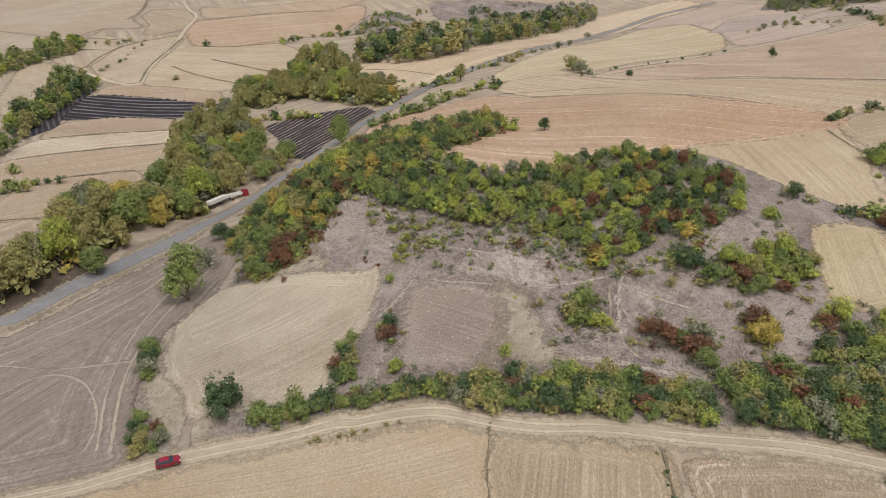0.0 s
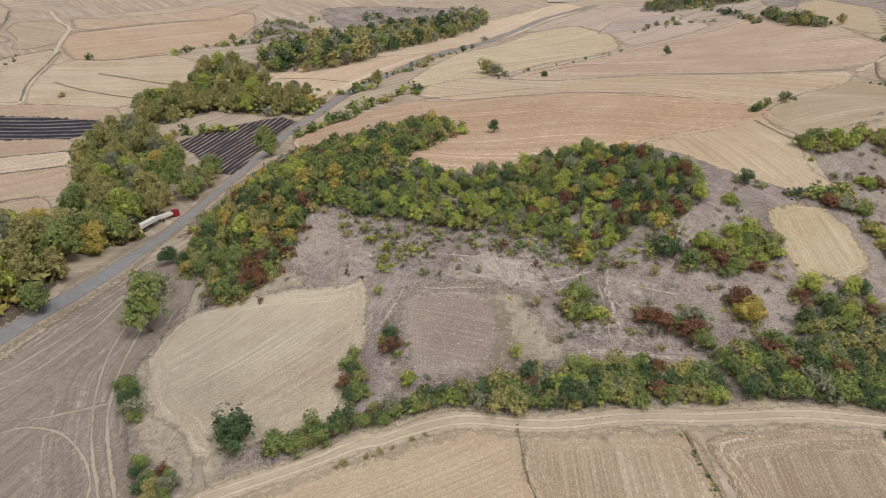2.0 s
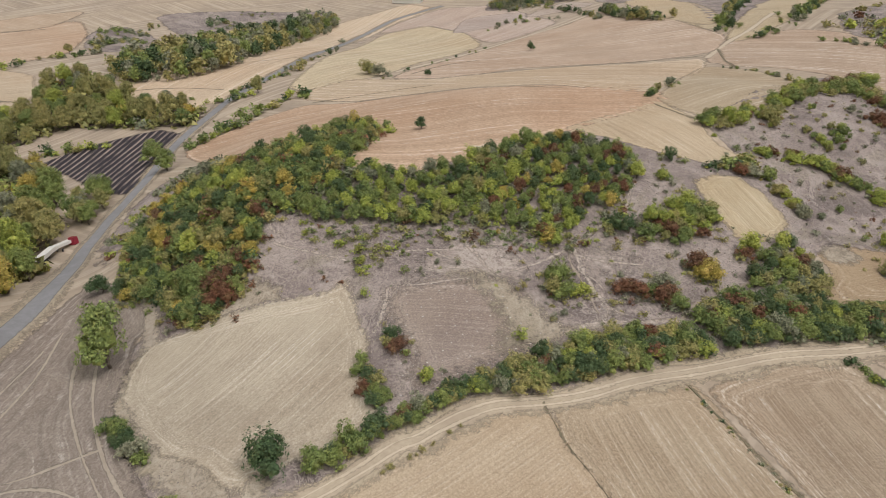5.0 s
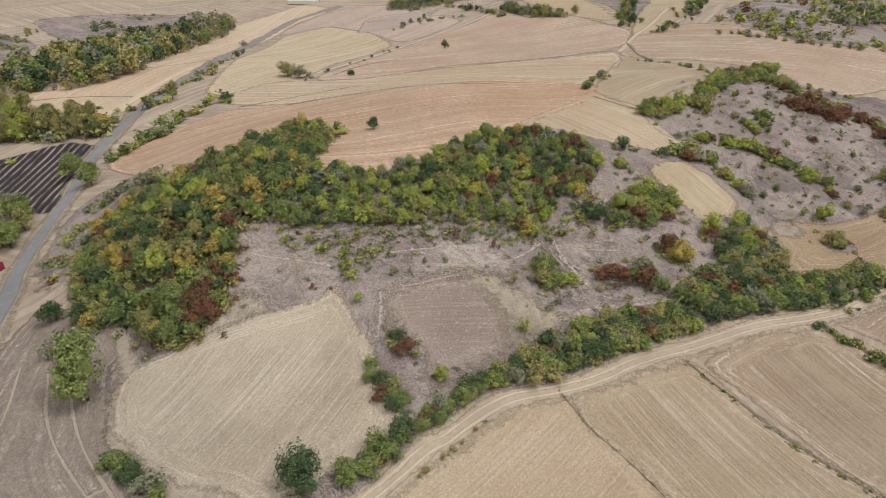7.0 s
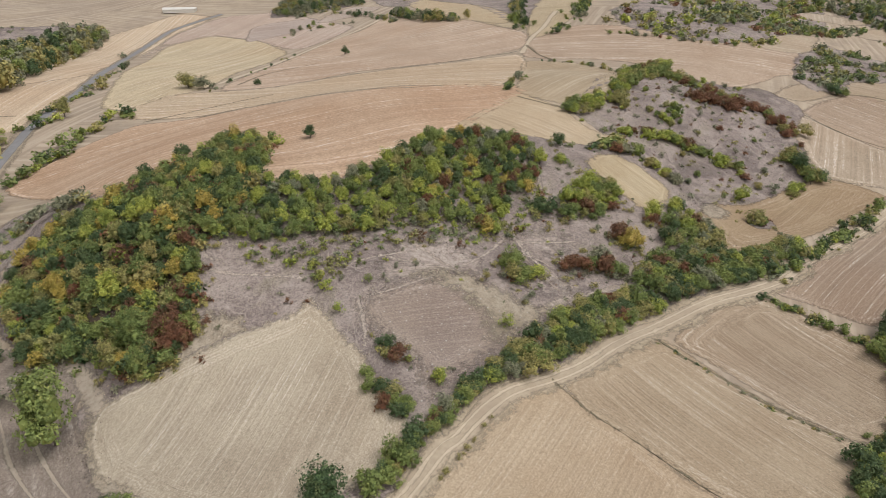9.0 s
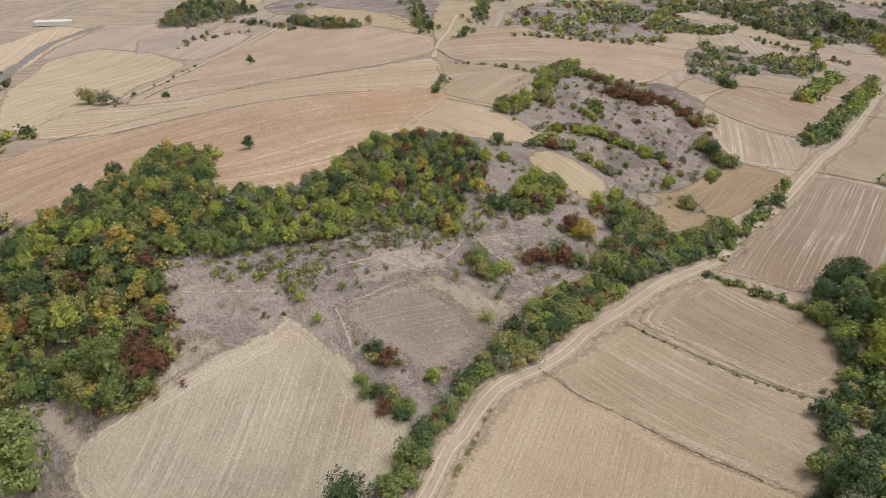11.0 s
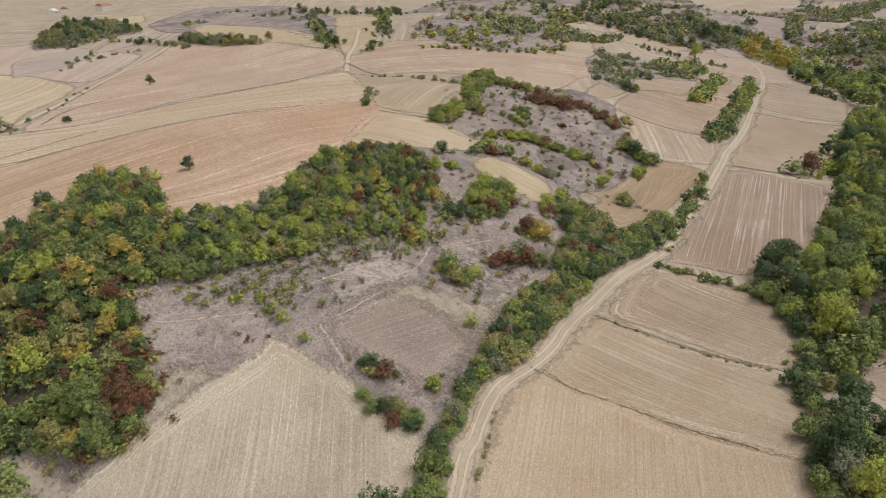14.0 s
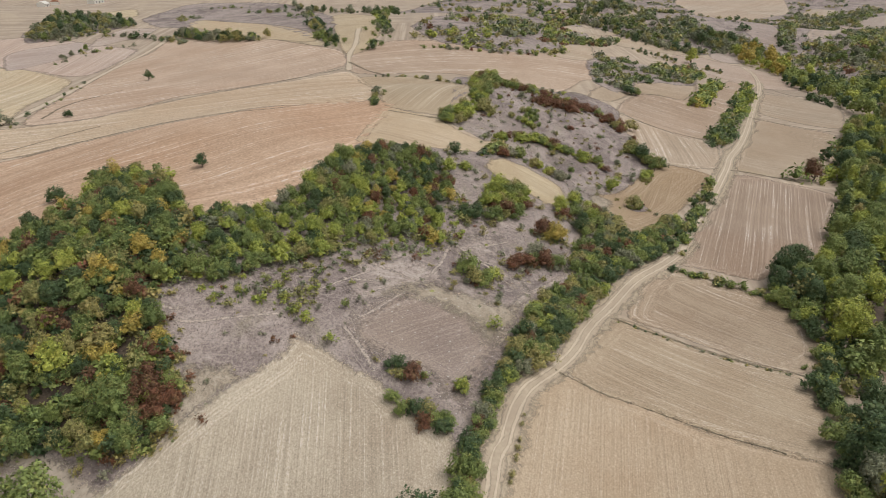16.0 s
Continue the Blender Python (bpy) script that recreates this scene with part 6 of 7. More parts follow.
field("stubble_field", "pale clearing on the far hills", [(1206.7, 33.5), (1282.7, 13.5), (1269, -20), (1178, -9.2), (1146.5, 24.9)], crop_material("stubble_q6", (0.42, 0.35, 0.26), (0.365, 0.297, 0.216), 85, 5.0, 0.3, 0.35), 8.0)
field("stubble_field", "pale grass strip on the far hills", [(588, 276.7), (602.1, 248.7), (610.2, 225), (585.8, 226.7), (570.1, 262.9)], crop_material("stubble_q7", (0.42, 0.35, 0.25), (0.365, 0.297, 0.207), 98, 5.0, 0.3, 0.35), 8.0)
field("stubble_field", "pale grass strip between far hedges", [(501.9, 246.2), (523, 233.8), (540.2, 200.5), (517, 204.2), (486.1, 229.2)], crop_material("stubble_q8", (0.42, 0.35, 0.26), (0.365, 0.297, 0.216), 111, 5.0, 0.3, 0.35), 8.0)
field("stubble_field", "pale strip of pasture on the far hills", [(681.4, 41.4), (1029.4, -14.5), (1006, -27.9), (704.1, 14.1), (655.4, 35.6)], crop_material("stubble_q9", (0.4, 0.33, 0.26), (0.348, 0.281, 0.216), 124, 5.0, 0.3, 0.35), 8.0)
field("stubble_field", "pale trodden pasture beside the stream", [(566.5, 118.8), (574.7, 101), (548.4, 93.5), (535.8, 105.1), (541, 117.3)], crop_material("stubble_q10", (0.4, 0.33, 0.27), (0.348, 0.281, 0.224), 137, 5.0, 0.3, 0.35), 8.0)
field("stubble_field", "greyish pasture slope beside the stream", [(676.7, 103.6), (727.9, 77.8), (664.3, 64.9), (623.4, 65.7), (626.4, 84.8)], crop_material("stubble_q11", (0.34, 0.275, 0.23), (0.296, 0.234, 0.191), 150, 5.0, 0.3, 0.35), 8.0)
field("stubble_field", "greyish pasture on the far hills", [(1129.2, -42.8), (1211, -95.1), (1097.6, -96.7), (995, -58.5), (1007.9, -36.7)], crop_material("stubble_q12", (0.37, 0.305, 0.25), (0.322, 0.259, 0.207), 163, 5.0, 0.3, 0.35), 8.0)
field("stubble_field", "greyish strip of cut field on the far rise", [(-379.2, 583.5), (-362.1, 586.1), (-325.2, 568.7), (-293.5, 549.3), (-280.9, 559.7), (-285.7, 533.1), (-304.2, 524.3), (-340.2, 518.7)], crop_material("stubble_x7", (0.45, 0.37, 0.275), (0.392, 0.315, 0.228), 176, 5.0, 0.3, 0.35), 8.0)
field("stubble_field", "pale cut field below the far tree belt", [(-269.8, 488.6), (-276.9, 513.2), (-267.2, 529.5), (-275, 556.3), (-274.4, 570), (-247.1, 554.4), (-244.3, 524.5), (-243.4, 492), (-243.4, 476.5)], crop_material("stubble_x8", (0.47, 0.385, 0.28), (0.409, 0.327, 0.232), 29, 5.0, 0.3, 0.35), 8.0)
field("stubble_field", "reddish strip of cut field on the far rise", [(-229.2, 687.2), (-194.7, 684.9), (-156.7, 706.4), (-110.7, 729.4), (-71.7, 733.8), (-103.3, 682.9), (-160.2, 672.1), (-212.1, 640.5)], crop_material("stubble_x9", (0.46, 0.355, 0.25), (0.400, 0.302, 0.207), 42, 5.0, 0.3, 0.35), 8.0)

for x, y, size in ((80, 61.5, 0.75), (86.5, 60.5, 0.85), (72.5, 60, 0.6), (93, 56.5, 0.9), (78, 55, 0.95)):
    plant("riverside_tree", "tall", "deep" if size > 0.7 else "green", x, y, size, "at the corner of the terraced fields", "trees of the riverside wood")
thicket("hedge_growth", "dense dark shrubs along the ends of the terraced fields", along([(80, 61), (72, 58), (60, 50.5), (50, 48.5), (40, 50.5), (33, 51.5), (26, 48.5), (18, 47.5), (10, 48), (2, 49), (-6, 46.5)], 0.5, 1.9), ("crowd",), (("deep", 5), ("green", 4), ("olive", 1.5), ("rust", 0.5), ("lime", 0.6)), 0.62)
thicket("undergrowth", "dark brambles and saplings filling the hill wood", spots(WEST[3:] + WEST[:3], 1.9), ("far",), (("deep", 5), ("olive", 3), ("green", 3), ("rust", 1.5)), 0.62, "undergrowth")
# single trees and bushes that stand out: kind, tone, place, size
SINGLES = (
    ("tree", "oak", "green", -69.1, 164.8, 2.45), ("bush", "bush", "deep", -43.9, 112.7, 3.0),
    ("tree", "oak", "green", -50.5, 167.4, 1.0), ("bush", "thin", "grey", -69.2, 182.6, 3.2),
    ("bush", "thin", "grey", -74, 185.3, 2.2), ("bush", "bush", "olive", 67.9, 380.3, 3.6),
    ("bush", "bush", "grey", 70.9, 369.5, 3.0), ("tree", "oak", "deep", 181.7, 396.5, 0.95),
    ("tree", "oak", "deep", 31.8, 220.8, 0.75), ("bush", "bush", "deep", 92, 352.4, 1.3),
    ("tree", "far", "olive", 44.9, 432, 1.2), ("tree", "far", "olive", 38.2, 413.7, 1.2),
    ("tree", "far", "grey", 113.8, 575.2, 1.1), ("tree", "far", "deep", -178.7, 535.7, 1.2),
    ("tree", "far", "olive", -173, 451.6, 0.9), ("tree", "far", "green", -192, 293.3, 1.2),
    ("tree", "tall", "green", -48.5, 312.4, 1.1), ("tree", "tall", "green", -45, 295.4, 0.9), ("tree", "oak", "deep", 163.6, 114.4, 1.2),
    ("tree", "oak", "green", 158.5, 108.2, 0.8), ("bush", "bush", "lime", 125.4, 118, 1.9),
    ("bush", "thin", "grey", 142.3, 114.2, 2.0), ("tree", "oak", "green", 302, 109.1, 1.0),
    ("tree", "oak", "rust", 210.5, 48.6, 2.0), ("tree", "oak", "lime", 488.3, 128.8, 2.4), ("tree", "oak", "green", -98.3, 173.4, 1.7), ("tree", "oak", "deep", -70.4, 200.3, 1.2), ("tree", "oak", "deep", -65.4, 193.2, 1.0), ("bush", "bush", "deep", 10.9, 236.6, 2.1), ("bush", "bush", "deep", -2.8, 239, 1.9), ("bush", "bush", "deep", 405.7, 43.4, 2.2), ("bush", "bush", "deep", 281.5, 142.6, 2.4), ("bush", "bush", "green", 284.1, 138.3, 1.9), ("tree", "oak", "olive", -83.9, 571.1, 1.2), ("tree", "oak", "olive", 8.1, 378.8, 1.6), ("tree", "tall", "grey", 0.4, 45.6, 0.9), ("tree", "oak", "gold", -29.1, 190.9, 1.2), ("tree", "oak", "gold", -43.9, 233.6, 1.3), ("tree", "oak", "lime", -46.1, 187.7, 1.4), ("tree", "oak", "gold", -53.5, 204.5, 1.3), ("tree", "oak", "green", -48, 171.9, 1.6), ("tree", "oak", "olive", -40.1, 182, 1.2), ("tree", "oak", "gold", -52.4, 232.9, 1.2),
)
BUSHES = (
    ("green", 30.5, 134.9, 1.5), ("green", 29.2, 130.5, 1.2), ("olive", 27.1, 132.2, 1.2), ("lime", 32.8, 129.4, 1.1),
    ("rust", 44.2, 127.1, 1.25), ("rust", 47, 124.5, 1.2), ("green", 49.2, 123.6, 0.9),
    ("grey", 52.6, 124.3, 1.2), ("rust", 50.4, 120.9, 1.2), ("green", 52, 118.1, 1.3), ("rust", 52.4, 121.7, 1.1),
    ("rust", 65.4, 126.1, 1.1), ("gold", 64.8, 121.9, 1.45), ("olive", 66.8, 122.9, 1.0),
    ("lime", 81.4, 125.4, 1.3), ("rust", 78, 123.4, 0.9), ("green", 69, 135.5, 0.9),
)
BUSHES_ABOVE = (
    ("deep", 55.2, 145.8, 1.35), ("deep", 57.3, 143.5, 1.1), ("green", 59.6, 139.5, 1.2), ("gold", 58.2, 152.6, 1.1),
    ("lime", 64.8, 142.9, 1.4), ("lime", 67.9, 141.1, 1.1), ("lime", 72.4, 143.9, 1.2), ("lime", 77.6, 144.8, 1.3),
    ("green", 78.7, 137.8, 1.2), ("lime", 78.6, 156.5, 0.9), ("deep", 87.5, 163.5, 1.1), ("lime", -10.5, 119.6, 0.75),
    ("rust", -43.4, 168.3, 1.9), ("rust", -42.9, 164.5, 1.6), ("rust", -36.9, 174, 1.3), ("gold", -34.1, 173.7, 1.0), ("rust", 64.3, 125.8, 1.2), ("gold", 65.8, 122.3, 1.2), ("olive", 113.9, 108.2, 1.3), ("green", 114.9, 106.6, 0.9), ("rust", -12.8, 129.7, 0.95), ("deep", -12.4, 133.1, 0.9), ("rust", -42.1, 169.2, 1.2), ("rust", -44.9, 166.6, 1.1),
    ("rust", -39.5, 171.8, 1.0), ("lime", -34.1, 172.7, 0.7), ("green", -51.2, 175.4, 1.3),
)
THIN = (
    ("lime", 12.4, 121.1, 1.3), ("lime", -13.4, 148.1, 1.0), ("lime", -10.2, 161.4, 1.0), ("lime", -10.8, 157.9, 0.9),
    ("lime", -12.4, 155.1, 0.9), ("green", -8.9, 167.3, 0.9), ("green", -2.3, 151, 0.8), ("grey", 1.1, 149.6, 0.6),
    ("green", -0.5, 156.3, 0.7), ("grey", -6.7, 155.4, 0.6), ("lime", -15, 169.6, 0.8), ("lime", -20.5, 171.6, 0.7),
    ("grey", 6.1, 150.8, 0.6), ("grey", 10.2, 148.3, 0.6), ("rust", -20.5, 157, 0.6), ("olive", 20.6, 135.1, 0.9),
    ("rust", 24.2, 147, 0.8), ("gold", 24.4, 154, 0.7), ("lime", 28.2, 152.9, 0.8), ("lime", 22.8, 158.2, 1.1),
    ("grey", 22.6, 124.4, 0.8), ("grey", 25.4, 124.7, 0.8), ("olive", 51, 139.1, 1.0), ("grey", -64.1, 125.6, 1.5),
)
for name, kind, tone, x, y, size in SINGLES:
    if kind == "bush" and size > 1.8:
        kind, size = "round", size * 0.48
    elif kind == "oak" and size > 1.5:
        kind, size = "tall", size * 0.54
    plant(name, kind, tone, x, y, size, "standing by itself among dry fields")
for tone, x, y, size in BUSHES + BUSHES_ABOVE:
    full = size > 1.25
    plant("bush", "round" if full else "bush", tone, x, y, size * (0.7 if full else 1.5), "on the grazed hillside", "bushes of the grazed hillside")
for tone, x, y, size in THIN:
    plant("bush", "thin", tone, x, y, size * 1.4, "sparse and leggy on dry ground", "bushes of the grazed hillside")
for x, y, size in ((-9.1, 107.0, 0.45), (-11.7, 106.6, 0.6), (-15.4, 105.6, 0.5), (-17.9, 105.2, 0.75), (-20.3, 104.7, 0.6), (-24.6, 104.0, 0.8), (-25.9, 103.7, 0.55), (-19.1, 104.9, 0.4)):
    plant("weed_tuft", "thin", "olive", x, y, size, "dry and dark beside the dirt track", "tufts along the track")
skirts = [(x + dice.gauss(0, 2.2 * s), y + dice.gauss(0, 2.2 * s)) for _, x, y, s in BUSHES + BUSHES_ABOVE for _ in range(8)]
thicket("low_growth", "dry stems and saplings skirting the hillside bushes", skirts, ("low",), (("olive", 3), ("grey", 3), ("green", 1), ("rust", 0.7)), 1.1, "saplings")


# ---- dead weeds over the grazed slope, and stones ----
def weeds(name, label, outline, count, tall, materials, seed, bare=()):
    rng = np.random.default_rng(seed)
    p = rounded(outline, 1)
    c = rng.uniform(p.min(0), p.max(0), (count * 4, 2))
    c = c[inside(c[:, 0], c[:, 1], p)]
    for hole in bare:
        c = c[~inside(c[:, 0], c[:, 1], rounded(hole, 1))]
    for q in rounded(TRACK, 3, False):
        c = c[np.hypot(c[:, 0] - q[0], c[:, 1] - q[1]) > 6.0]
    c = c[:count]
    z = land(c[:, 0], c[:, 1]) + 0.1
    v, f, mi = [], [], []
    for (x, y), h in zip(c, z):
        which = rng.integers(len(materials))
        for _ in range(3):
            a, s = rng.random() * 6.283, tall * (0.5 + rng.random())
            lean = rng.normal(0, 0.4, 2) * s
            k = len(v)
            dx, dy = math.cos(a) * s * 0.45, math.sin(a) * s * 0.45
            v += [(x - dx, y - dy, h), (x + dx, y + dy, h), (x + dx * 0.7 + lean[0], y + dy * 0.7 + lean[1], h + s), (x - dx * 0.7 + lean[0], y - dy * 0.7 + lean[1], h + s * 0.8)]
            f.append((k, k + 1, k + 2, k + 3))
            mi.append(which)
    ob = link_mesh(name, v, f, materials[0])
    for m in materials[1:]:
        ob.data.materials.append(m)
    ob.data.polygons.foreach_set("material_index", mi)
    return tagged(ob, label, "weeds", kind="stuff")


DEAD = plain_material("dead_weed_mauve", (0.25, 0.2, 0.175), 0.9)
DARK_WEED = plain_material("dead_weed_dark", (0.21, 0.172, 0.146), 0.9)
STRAW = plain_material("dry_straw", (0.5, 0.43, 0.32), 0.9)
weeds("dry_weeds", "dead mauve-brown weeds and dry straw tufts on the slope", [(-58.8, 101.2), (-65.2, 119.2), (-72.5, 156.1), (-61.9, 170.6), (-58.1, 171), (-62.1, 188.8), (-65.8, 210.6), (-48, 263.3), (-30.7, 258.6), (-12.2, 210.7), (1.2, 196.7), (17, 187.2), (38, 188.6), (69.4, 187.5), (85.8, 173.1), (98.5, 160.2), (112.1, 158.7), (116.3, 178.9), (144, 187.6), (221, 222.6), (228.2, 205.9), (222.5, 183), (225.4, 166), (246.2, 162.7), (239.9, 142.5), (209.2, 129), (173.5, 116.2), (166.5, 108.4), (134, 111.9), (101.5, 120.8), (94.7, 118.7), (92.5, 108.8), (96.7, 97.9), (85.3, 89.4), (63.8, 98.4), (44.7, 101.6), (27.2, 104.2), (10.5, 105.6), (-4.6, 109.8), (-17.6, 108.2), (-21.1, 108.7), (-36.7, 104.4), (-49.5, 100.9)], 14000, 0.16, [DEAD, DEAD, DARK_WEED, STRAW, STRAW], 3, ([(-62.7, 131.2), (-65.8, 142.3), (-64.9, 151), (-60.4, 165.4), (-47.1, 163.8), (-33.7, 158.7), (-24, 153.5), (-16.5, 154.1), (-16.5, 147.3), (-17.4, 137.4), (-18.8, 132.1), (-20.9, 127.1), (-21.5, 116.2), (-26.2, 112.8), (-32.6, 111), (-39.2, 109.9), (-46, 110.3), (-49.2, 106.8), (-51.9, 108.3), (-59.1, 118.6)], [(-11.9, 145.2), (-3.8, 146.4), (8.2, 145.3), (15.2, 142.6), (18.4, 136), (20.6, 127.5), (24.9, 119.9), (16.4, 119.9), (10.7, 118.6), (1.3, 117.1), (-10.4, 116.3), (-17.4, 115.8), (-15.5, 123), (-12.3, 129.1), (-8.8, 135.6)], [(85, 151.8), (98.7, 153.6), (103.8, 150.6), (106.2, 143.7), (101.5, 132.4), (92.4, 127.7), (83.5, 126.4), (82.2, 131.3), (82.4, 137.3), (85.1, 145.5)], [(118.5, 207.5), (114.2, 195.4), (114.7, 182.7), (109.6, 171.1), (111, 162.7), (116.5, 159.7), (109.6, 157), (98.5, 160.2), (91.6, 166.1), (84.7, 172.1), (76.4, 181.8), (64.9, 187.9), (98.8, 200.6)]))
stone_rng = np.random.default_rng(8)
STONE = plain_material("pale_stone", (0.6, 0.56, 0.5), 0.85)
sv, sf = [], []
for x, y in spots([(-11.9, 145.2), (-3.8, 146.4), (8.2, 145.3), (15.2, 142.6), (18.4, 136), (20.6, 127.5), (24.9, 119.9), (16.4, 119.9), (10.7, 118.6), (1.3, 117.1), (-10.4, 116.3), (-17.4, 115.8), (-15.5, 123), (-12.3, 129.1), (-8.8, 135.6)], 2.6, 150):
    k, r = len(sv), 0.08 + 0.12 * stone_rng.random()
    bm = bmesh.new()
    bmesh.ops.create_icosphere(bm, subdivisions=1, radius=r)
    sv += [(x + v.co.x * stone_rng.uniform(0.8, 1.4), y + v.co.y * 1.1, lie(x, y) + 0.18 + v.co.z * 0.6) for v in bm.verts]
    sf += [tuple(k + v.index for v in q.verts) for q in bm.faces]
    bm.free()
tagged(link_mesh("field_stones", sv, sf, STONE), "pale stones strewn over the fallow plot", "stones", kind="stuff")


# ---- car, lorry and shed ----
def box(bm, x0, x1, y0, y1, z0, z1, top=1.0, bevel=0.0):
    """A box whose upper face may be drawn in."""
    made = []
    for z, s in ((z0, 1.0), (z1, top)):
        cx, cy = (x0 + x1) / 2, (y0 + y1) / 2
        for x, y in ((x0, y0), (x1, y0), (x1, y1), (x0, y1)):
            made.append(bm.verts.new((cx + (x - cx) * s, cy + (y - cy) * s, z)))
    for q in ((3, 2, 1, 0), (4, 5, 6, 7), (0, 1, 5, 4), (1, 2, 6, 5), (2, 3, 7, 6), (3, 0, 4, 7)):
        bm.faces.new([made[i] for i in q])
    if bevel:
        bmesh.ops.bevel(bm, geom=[e for e in bm.edges], offset=bevel, segments=2, affect="EDGES")
    return bm


def loft(profile, half, drawn):
    """A body with the side outline profile (x, z), drawn in towards the roof."""
    bm = bmesh.new()
    lo, hi = min(z for _, z in profile), max(z for _, z in profile)
    rings = []
    for side in (-1, -0.86, 0.86, 1):
        ring = []
        for x, z in profile:
            k = (z - lo) / (hi - lo)
            w = half * (1 - drawn * k * k)
            y = w * side
            zz = z - (0.05 if abs(side) == 1 and k > 0.3 else 0)
            ring.append(bm.verts.new((x, y, zz)))
        rings.append(ring)
    for a, b in zip(rings[:-1], rings[1:]):
        for i in range(len(profile)):
            j = (i + 1) % len(profile)
            bm.faces.new((a[i], a[j], b[j], b[i]))
    bm.faces.new(rings[0][::-1])
    bm.faces.new(rings[-1])
    bmesh.ops.recalc_face_normals(bm, faces=bm.faces)
    return bm


def wheel(parent, x, y, r, wide, tyre, rim):
    bm = bmesh.new()
    m = Matrix.Translation((x, y, r)) @ Matrix.Rotation(radians(90), 4, "X")
    bmesh.ops.create_cone(bm, cap_ends=True, segments=18, radius1=r, radius2=r, depth=wide, matrix=m)
    me = bpy.data.meshes.new("wheel")
    bm.to_mesh(me)
    bm.free()
    me.materials.append(tyre)
    hub = new("wheel", me)
    hub.parent = parent
    bm = bmesh.new()
    bmesh.ops.create_cone(bm, cap_ends=True, segments=14, radius1=r * 0.6, radius2=r * 0.55, depth=wide + 0.03, matrix=m)
    part("rim", bm, rim, hub)


PAINT_RED = plain_material("red_car_paint", (0.27, 0.03, 0.045), 0.25, 0.0, 0.05)
GLASS = plain_material("dark_car_glass", (0.05, 0.07, 0.085), 0.08, 0.0, 0.05)
TYRE = plain_material("tyre_rubber", (0.025, 0.025, 0.025), 0.85)
RIM = plain_material("wheel_metal", (0.5, 0.5, 0.52), 0.35, 0.9)
LAMP = plain_material("lamp_glass", (0.75, 0.75, 0.72), 0.15)
TAIL = plain_material("tail_lamp", (0.35, 0.02, 0.02), 0.2)
WHITE = plain_material("white_lorry_panel", (0.72, 0.69, 0.62), 0.6, 0.0, 0.08)
STEEL = plain_material("dark_chassis_steel", (0.07, 0.07, 0.075), 0.6, 0.4)


def slope_pose(x, y, heading):
    """Stands a vehicle on the land, turned to its heading and tilted with the slope."""
    d = 1.2
    nrm = Vector((lie(x - d, y) - lie(x + d, y), lie(x, y - d) - lie(x, y + d), 2 * d)).normalized()
    return Matrix.Translation((x, y, lie(x, y) + 0.52)) @ Vector((0, 0, 1)).rotation_difference(nrm).to_matrix().to_4x4() @ Matrix.Rotation(heading, 4, "Z")


def car(x, y, heading):
    root = new("car")
    root.matrix_world = slope_pose(x, y, heading)
    body = [(-2.1, 0.3), (-2.15, 0.75), (-2.0, 0.98), (-1.0, 1.0), (0.85, 0.98), (1.85, 0.86), (2.12, 0.7), (2.15, 0.32), (1.6, 0.22), (-1.6, 0.22)]
    part("body", loft(body, 0.88, 0.06), PAINT_RED, root)
    cab = [(-1.95, 0.97), (-1.55, 1.38), (-0.9, 1.5), (0.1, 1.48), (0.95, 0.97)]
    part("window_band", loft(cab, 0.8, 0.22), GLASS, root, "dark tinted car windows")
    roof = [(-1.6, 1.36), (-0.9, 1.53), (0.12, 1.51), (0.3, 1.4), (-1.5, 1.3)]
    part("roof", loft(roof, 0.66, 0.1), PAINT_RED, root)
    for yy in (-0.62, 0.62):
        part("headlight", box(bmesh.new(), 1.98, 2.16, yy - 0.18, yy + 0.18, 0.62, 0.78), LAMP, root, "clear headlight")
        part("tail_light", box(bmesh.new(), -2.17, -2.05, yy - 0.16, yy + 0.16, 0.7, 0.92), TAIL, root, "red tail light")
        part("door_mirror", box(bmesh.new(), 0.55, 0.72, yy * 1.5 - 0.1, yy * 1.5 + 0.1, 0.98, 1.12), PAINT_RED, root)
        for xx in (-1.32, 1.32):
            wheel(root, xx, math.copysign(0.8, yy), 0.32, 0.22, TYRE, RIM)
    return tagged(root, "dark red hatchback car parked on the dirt track", "car")


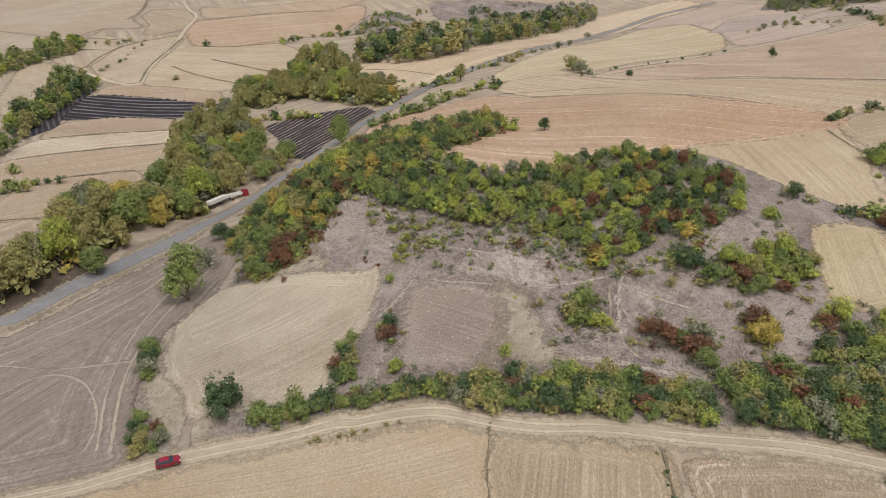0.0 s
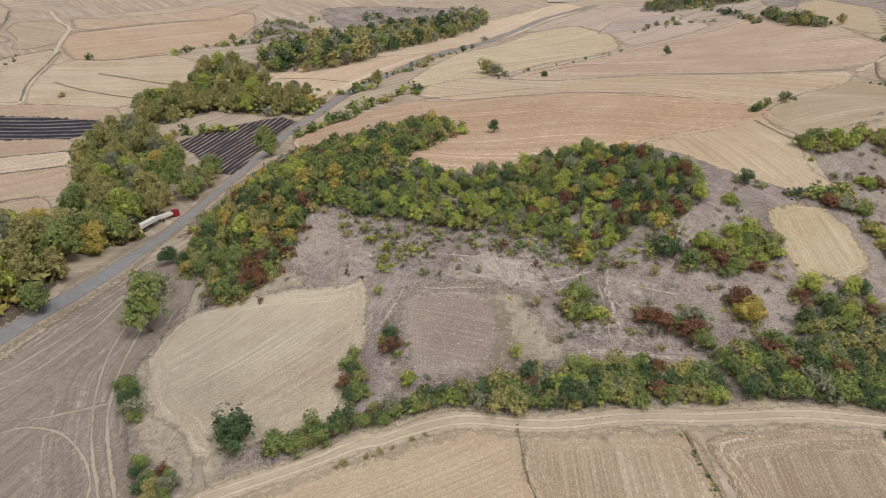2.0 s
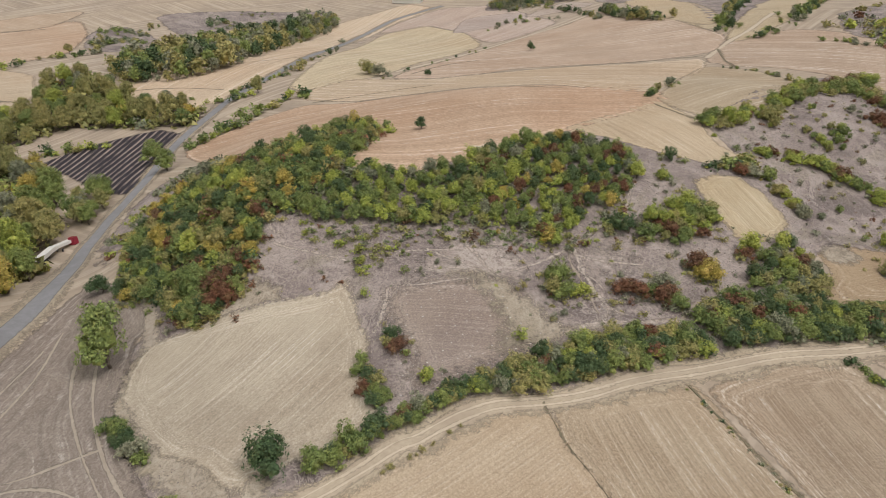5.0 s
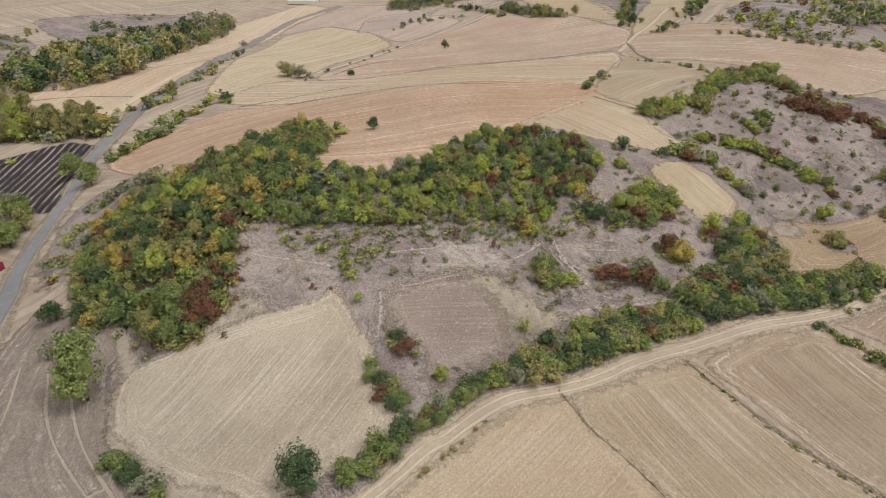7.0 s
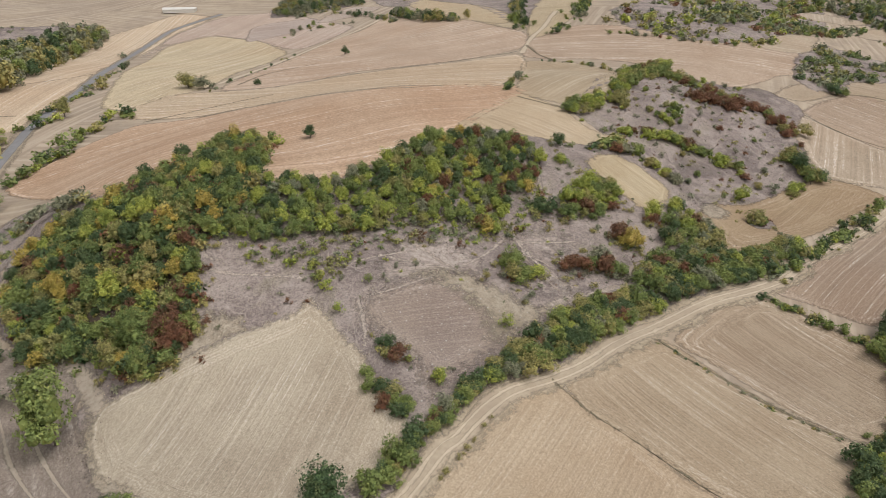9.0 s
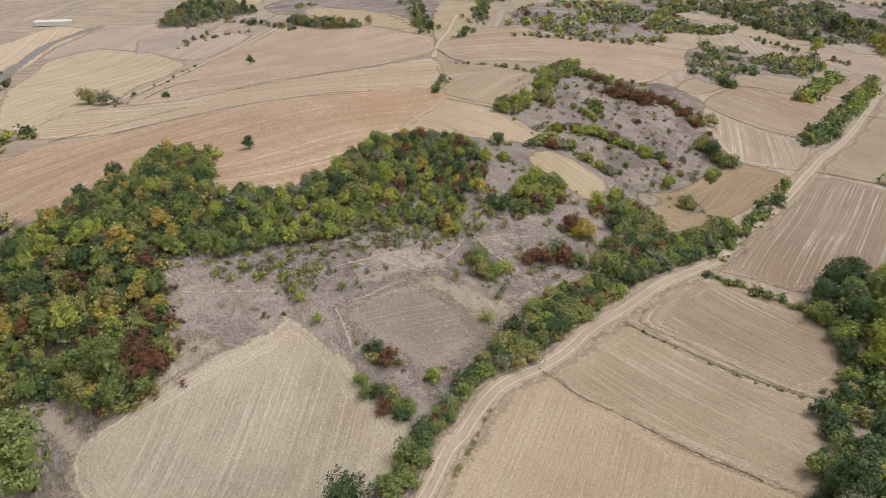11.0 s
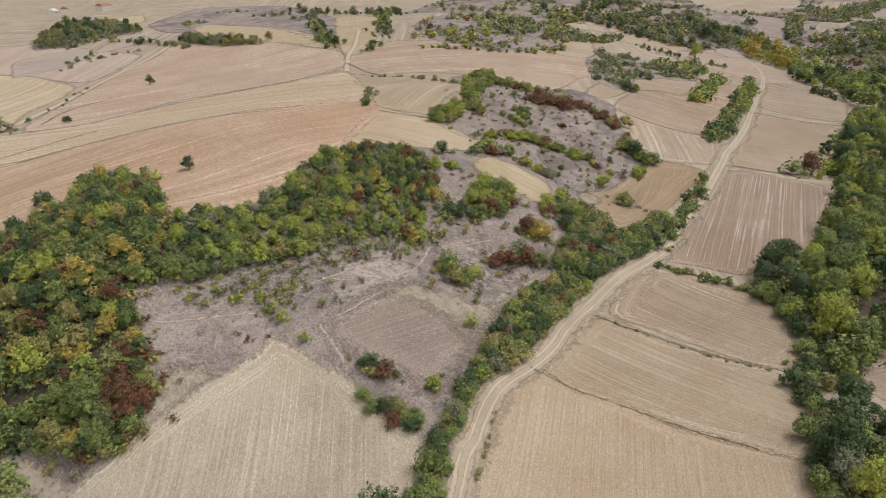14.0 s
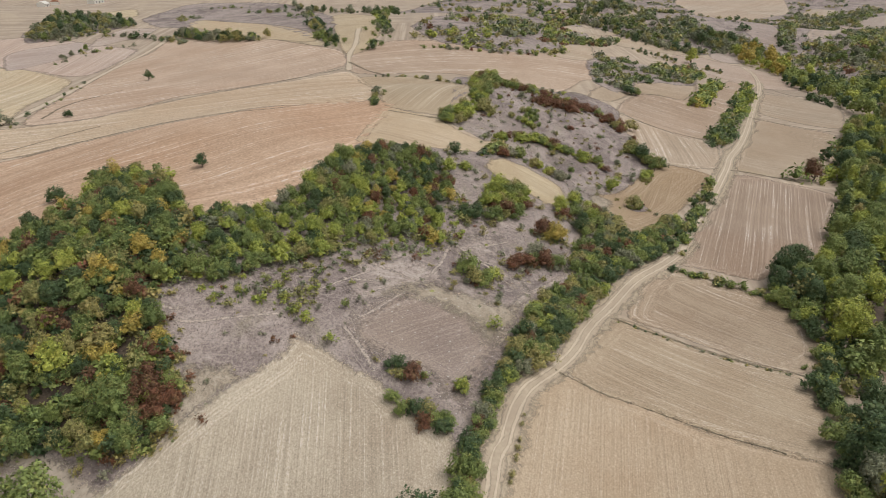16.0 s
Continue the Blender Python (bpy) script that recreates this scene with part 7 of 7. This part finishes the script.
def lorry(x, y, heading):
    """A red cab turned out from under a long white trailer."""
    root = new("lorry")
    root.matrix_world = slope_pose(x, y, heading)
    part("trailer_body", box(bmesh.new(), -7.0, 6.0, -1.25, 1.25, 1.25, 2.55, 1.0, 0.05), WHITE, root, "long white trailer side")
    part("trailer_bed", box(bmesh.new(), -6.9, 5.9, -1.1, 1.1, 1.0, 1.25), STEEL, root, "dark steel trailer bed")
    for xx in (-5.6, -4.4, -3.2):
        for yy in (-1.05, 1.05):
            wheel(root, xx, yy, 0.5, 0.3, TYRE, RIM)
    bm = box(bmesh.new(), 0, 8.5, -1.2, 1.2, 1.3, 2.3, 1.0, 0.05)
    swing = Matrix.Translation((6.2, 0, 0)) @ Matrix.Rotation(radians(-24), 4, "Z")
    bm.transform(swing)
    part("front_body", bm, WHITE, root, "white front load body turned aside")
    bm = box(bmesh.new(), 6.6, 8.7, -1.2, 1.2, 0.6, 3.0, 0.93, 0.08)
    bm.transform(swing @ Matrix.Translation((0, -1.1, 0)))
    part("cab", bm, PAINT_RED, root, "red lorry cab")
    bm = box(bmesh.new(), 8.62, 8.72, -1.0, 1.0, 1.9, 2.7)
    bm.transform(swing @ Matrix.Translation((0, -1.1, 0)))
    part("windscreen", bm, GLASS, root)
    for xx in (1.5, 7.4):
        for yy in (-2.0, 0.3):
            p = swing @ Vector((xx, yy, 0))
            wheel(root, p.x, p.y, 0.5, 0.3, TYRE, RIM)
    return tagged(root, "white lorry with a red cab parked on the road verge", "lorry")


def heading_of(a, b):
    return math.atan2(b[1] - a[1], b[0] - a[0])


car(-51.0, 99.2, heading_of((-54.9, 98.6), (-47.0, 101.6)))
lorry(*LORRY, heading_of((-88.0, 238.5), (-83.7, 255.6)))


def shed(x, y, heading, long, wide, tall):
    root = new("shed")
    root.location = (x, y, lie(x, y) - 0.3)
    root.rotation_euler = (0, 0, heading)
    part("wall", box(bmesh.new(), -long / 2, long / 2, -wide / 2, wide / 2, 0, tall), WHITE, root)
    bm = bmesh.new()
    e = 0.4
    q = [bm.verts.new(p) for p in ((-long / 2 - e, -wide / 2 - e, tall), (long / 2 + e, -wide / 2 - e, tall), (long / 2 + e, 0, tall + 1.8), (-long / 2 - e, 0, tall + 1.8), (long / 2 + e, wide / 2 + e, tall), (-long / 2 - e, wide / 2 + e, tall))]
    bm.faces.new((q[0], q[1], q[2], q[3]))
    bm.faces.new((q[3], q[2], q[4], q[5]))
    bm.faces.new((q[0], q[3], q[5]))
    bm.faces.new((q[1], q[4], q[2]))
    part("roof", bm, WHITE, root, "pale metal roof")
    return tagged(root, "long low white farm shed far across the fields", "shed")


shed(227.5, 712.3, heading_of((216.4, 721.9), (238.9, 704.6)), 30, 9, 3.2)


def house(x, y, heading, long, wide, tall, wall, roof, label):
    """A small far house: walls, a tiled gable roof, a door and two windows on its long side."""
    root = new("house")
    root.location = (x, y, lie(x, y) - 0.3)
    root.rotation_euler = (0, 0, heading)
    part("wall", box(bmesh.new(), -long / 2, long / 2, -wide / 2, wide / 2, 0, tall), wall, root)
    bm = bmesh.new()
    e, r = 0.5, wide * 0.32
    rows = [[bm.verts.new((sx * (long / 2 + e), sy * (wide / 2 + e), tall if sy else tall + r)) for sy in (-1, 0, 1)] for sx in (-1, 1)]
    for k in (0, 1):
        bm.faces.new((rows[0][k], rows[1][k], rows[1][k + 1], rows[0][k + 1]))
    for row in rows:
        bm.faces.new(row)
    part("roof", bm, roof, root)
    for sy in (-1, 1):
        part("door", box(bmesh.new(), -0.5, 0.5, sy * wide / 2 - 0.06, sy * wide / 2 + 0.06, 0.3, 2.4), STEEL, root)
        for wx in (-long * 0.3, long * 0.3):
            part("window", box(bmesh.new(), wx - 0.6, wx + 0.6, sy * wide / 2 - 0.05, sy * wide / 2 + 0.05, 1.2, 2.5), GLASS, root)
    return tagged(root, label, "house")


TILE = plain_material("clay_roof_tiles", (0.42, 0.22, 0.14), 0.8, 0.0, 0.15)
house(398.7, 759.1, 0.6, 14, 8, 3.2, WHITE, WHITE, "white-roofed low house among far trees")
house(450.2, 743.4, 0.2, 16, 9, 4.5, WHITE, TILE, "white house with a clay-tiled roof far off")
house(462.0, 752.0, 1.1, 11, 8, 4.0, WHITE, TILE, "small white house with a clay-tiled roof far off")
house(425.0, 775.0, 0.9, 12, 8, 3.6, WHITE, TILE, "small pale house behind far trees")
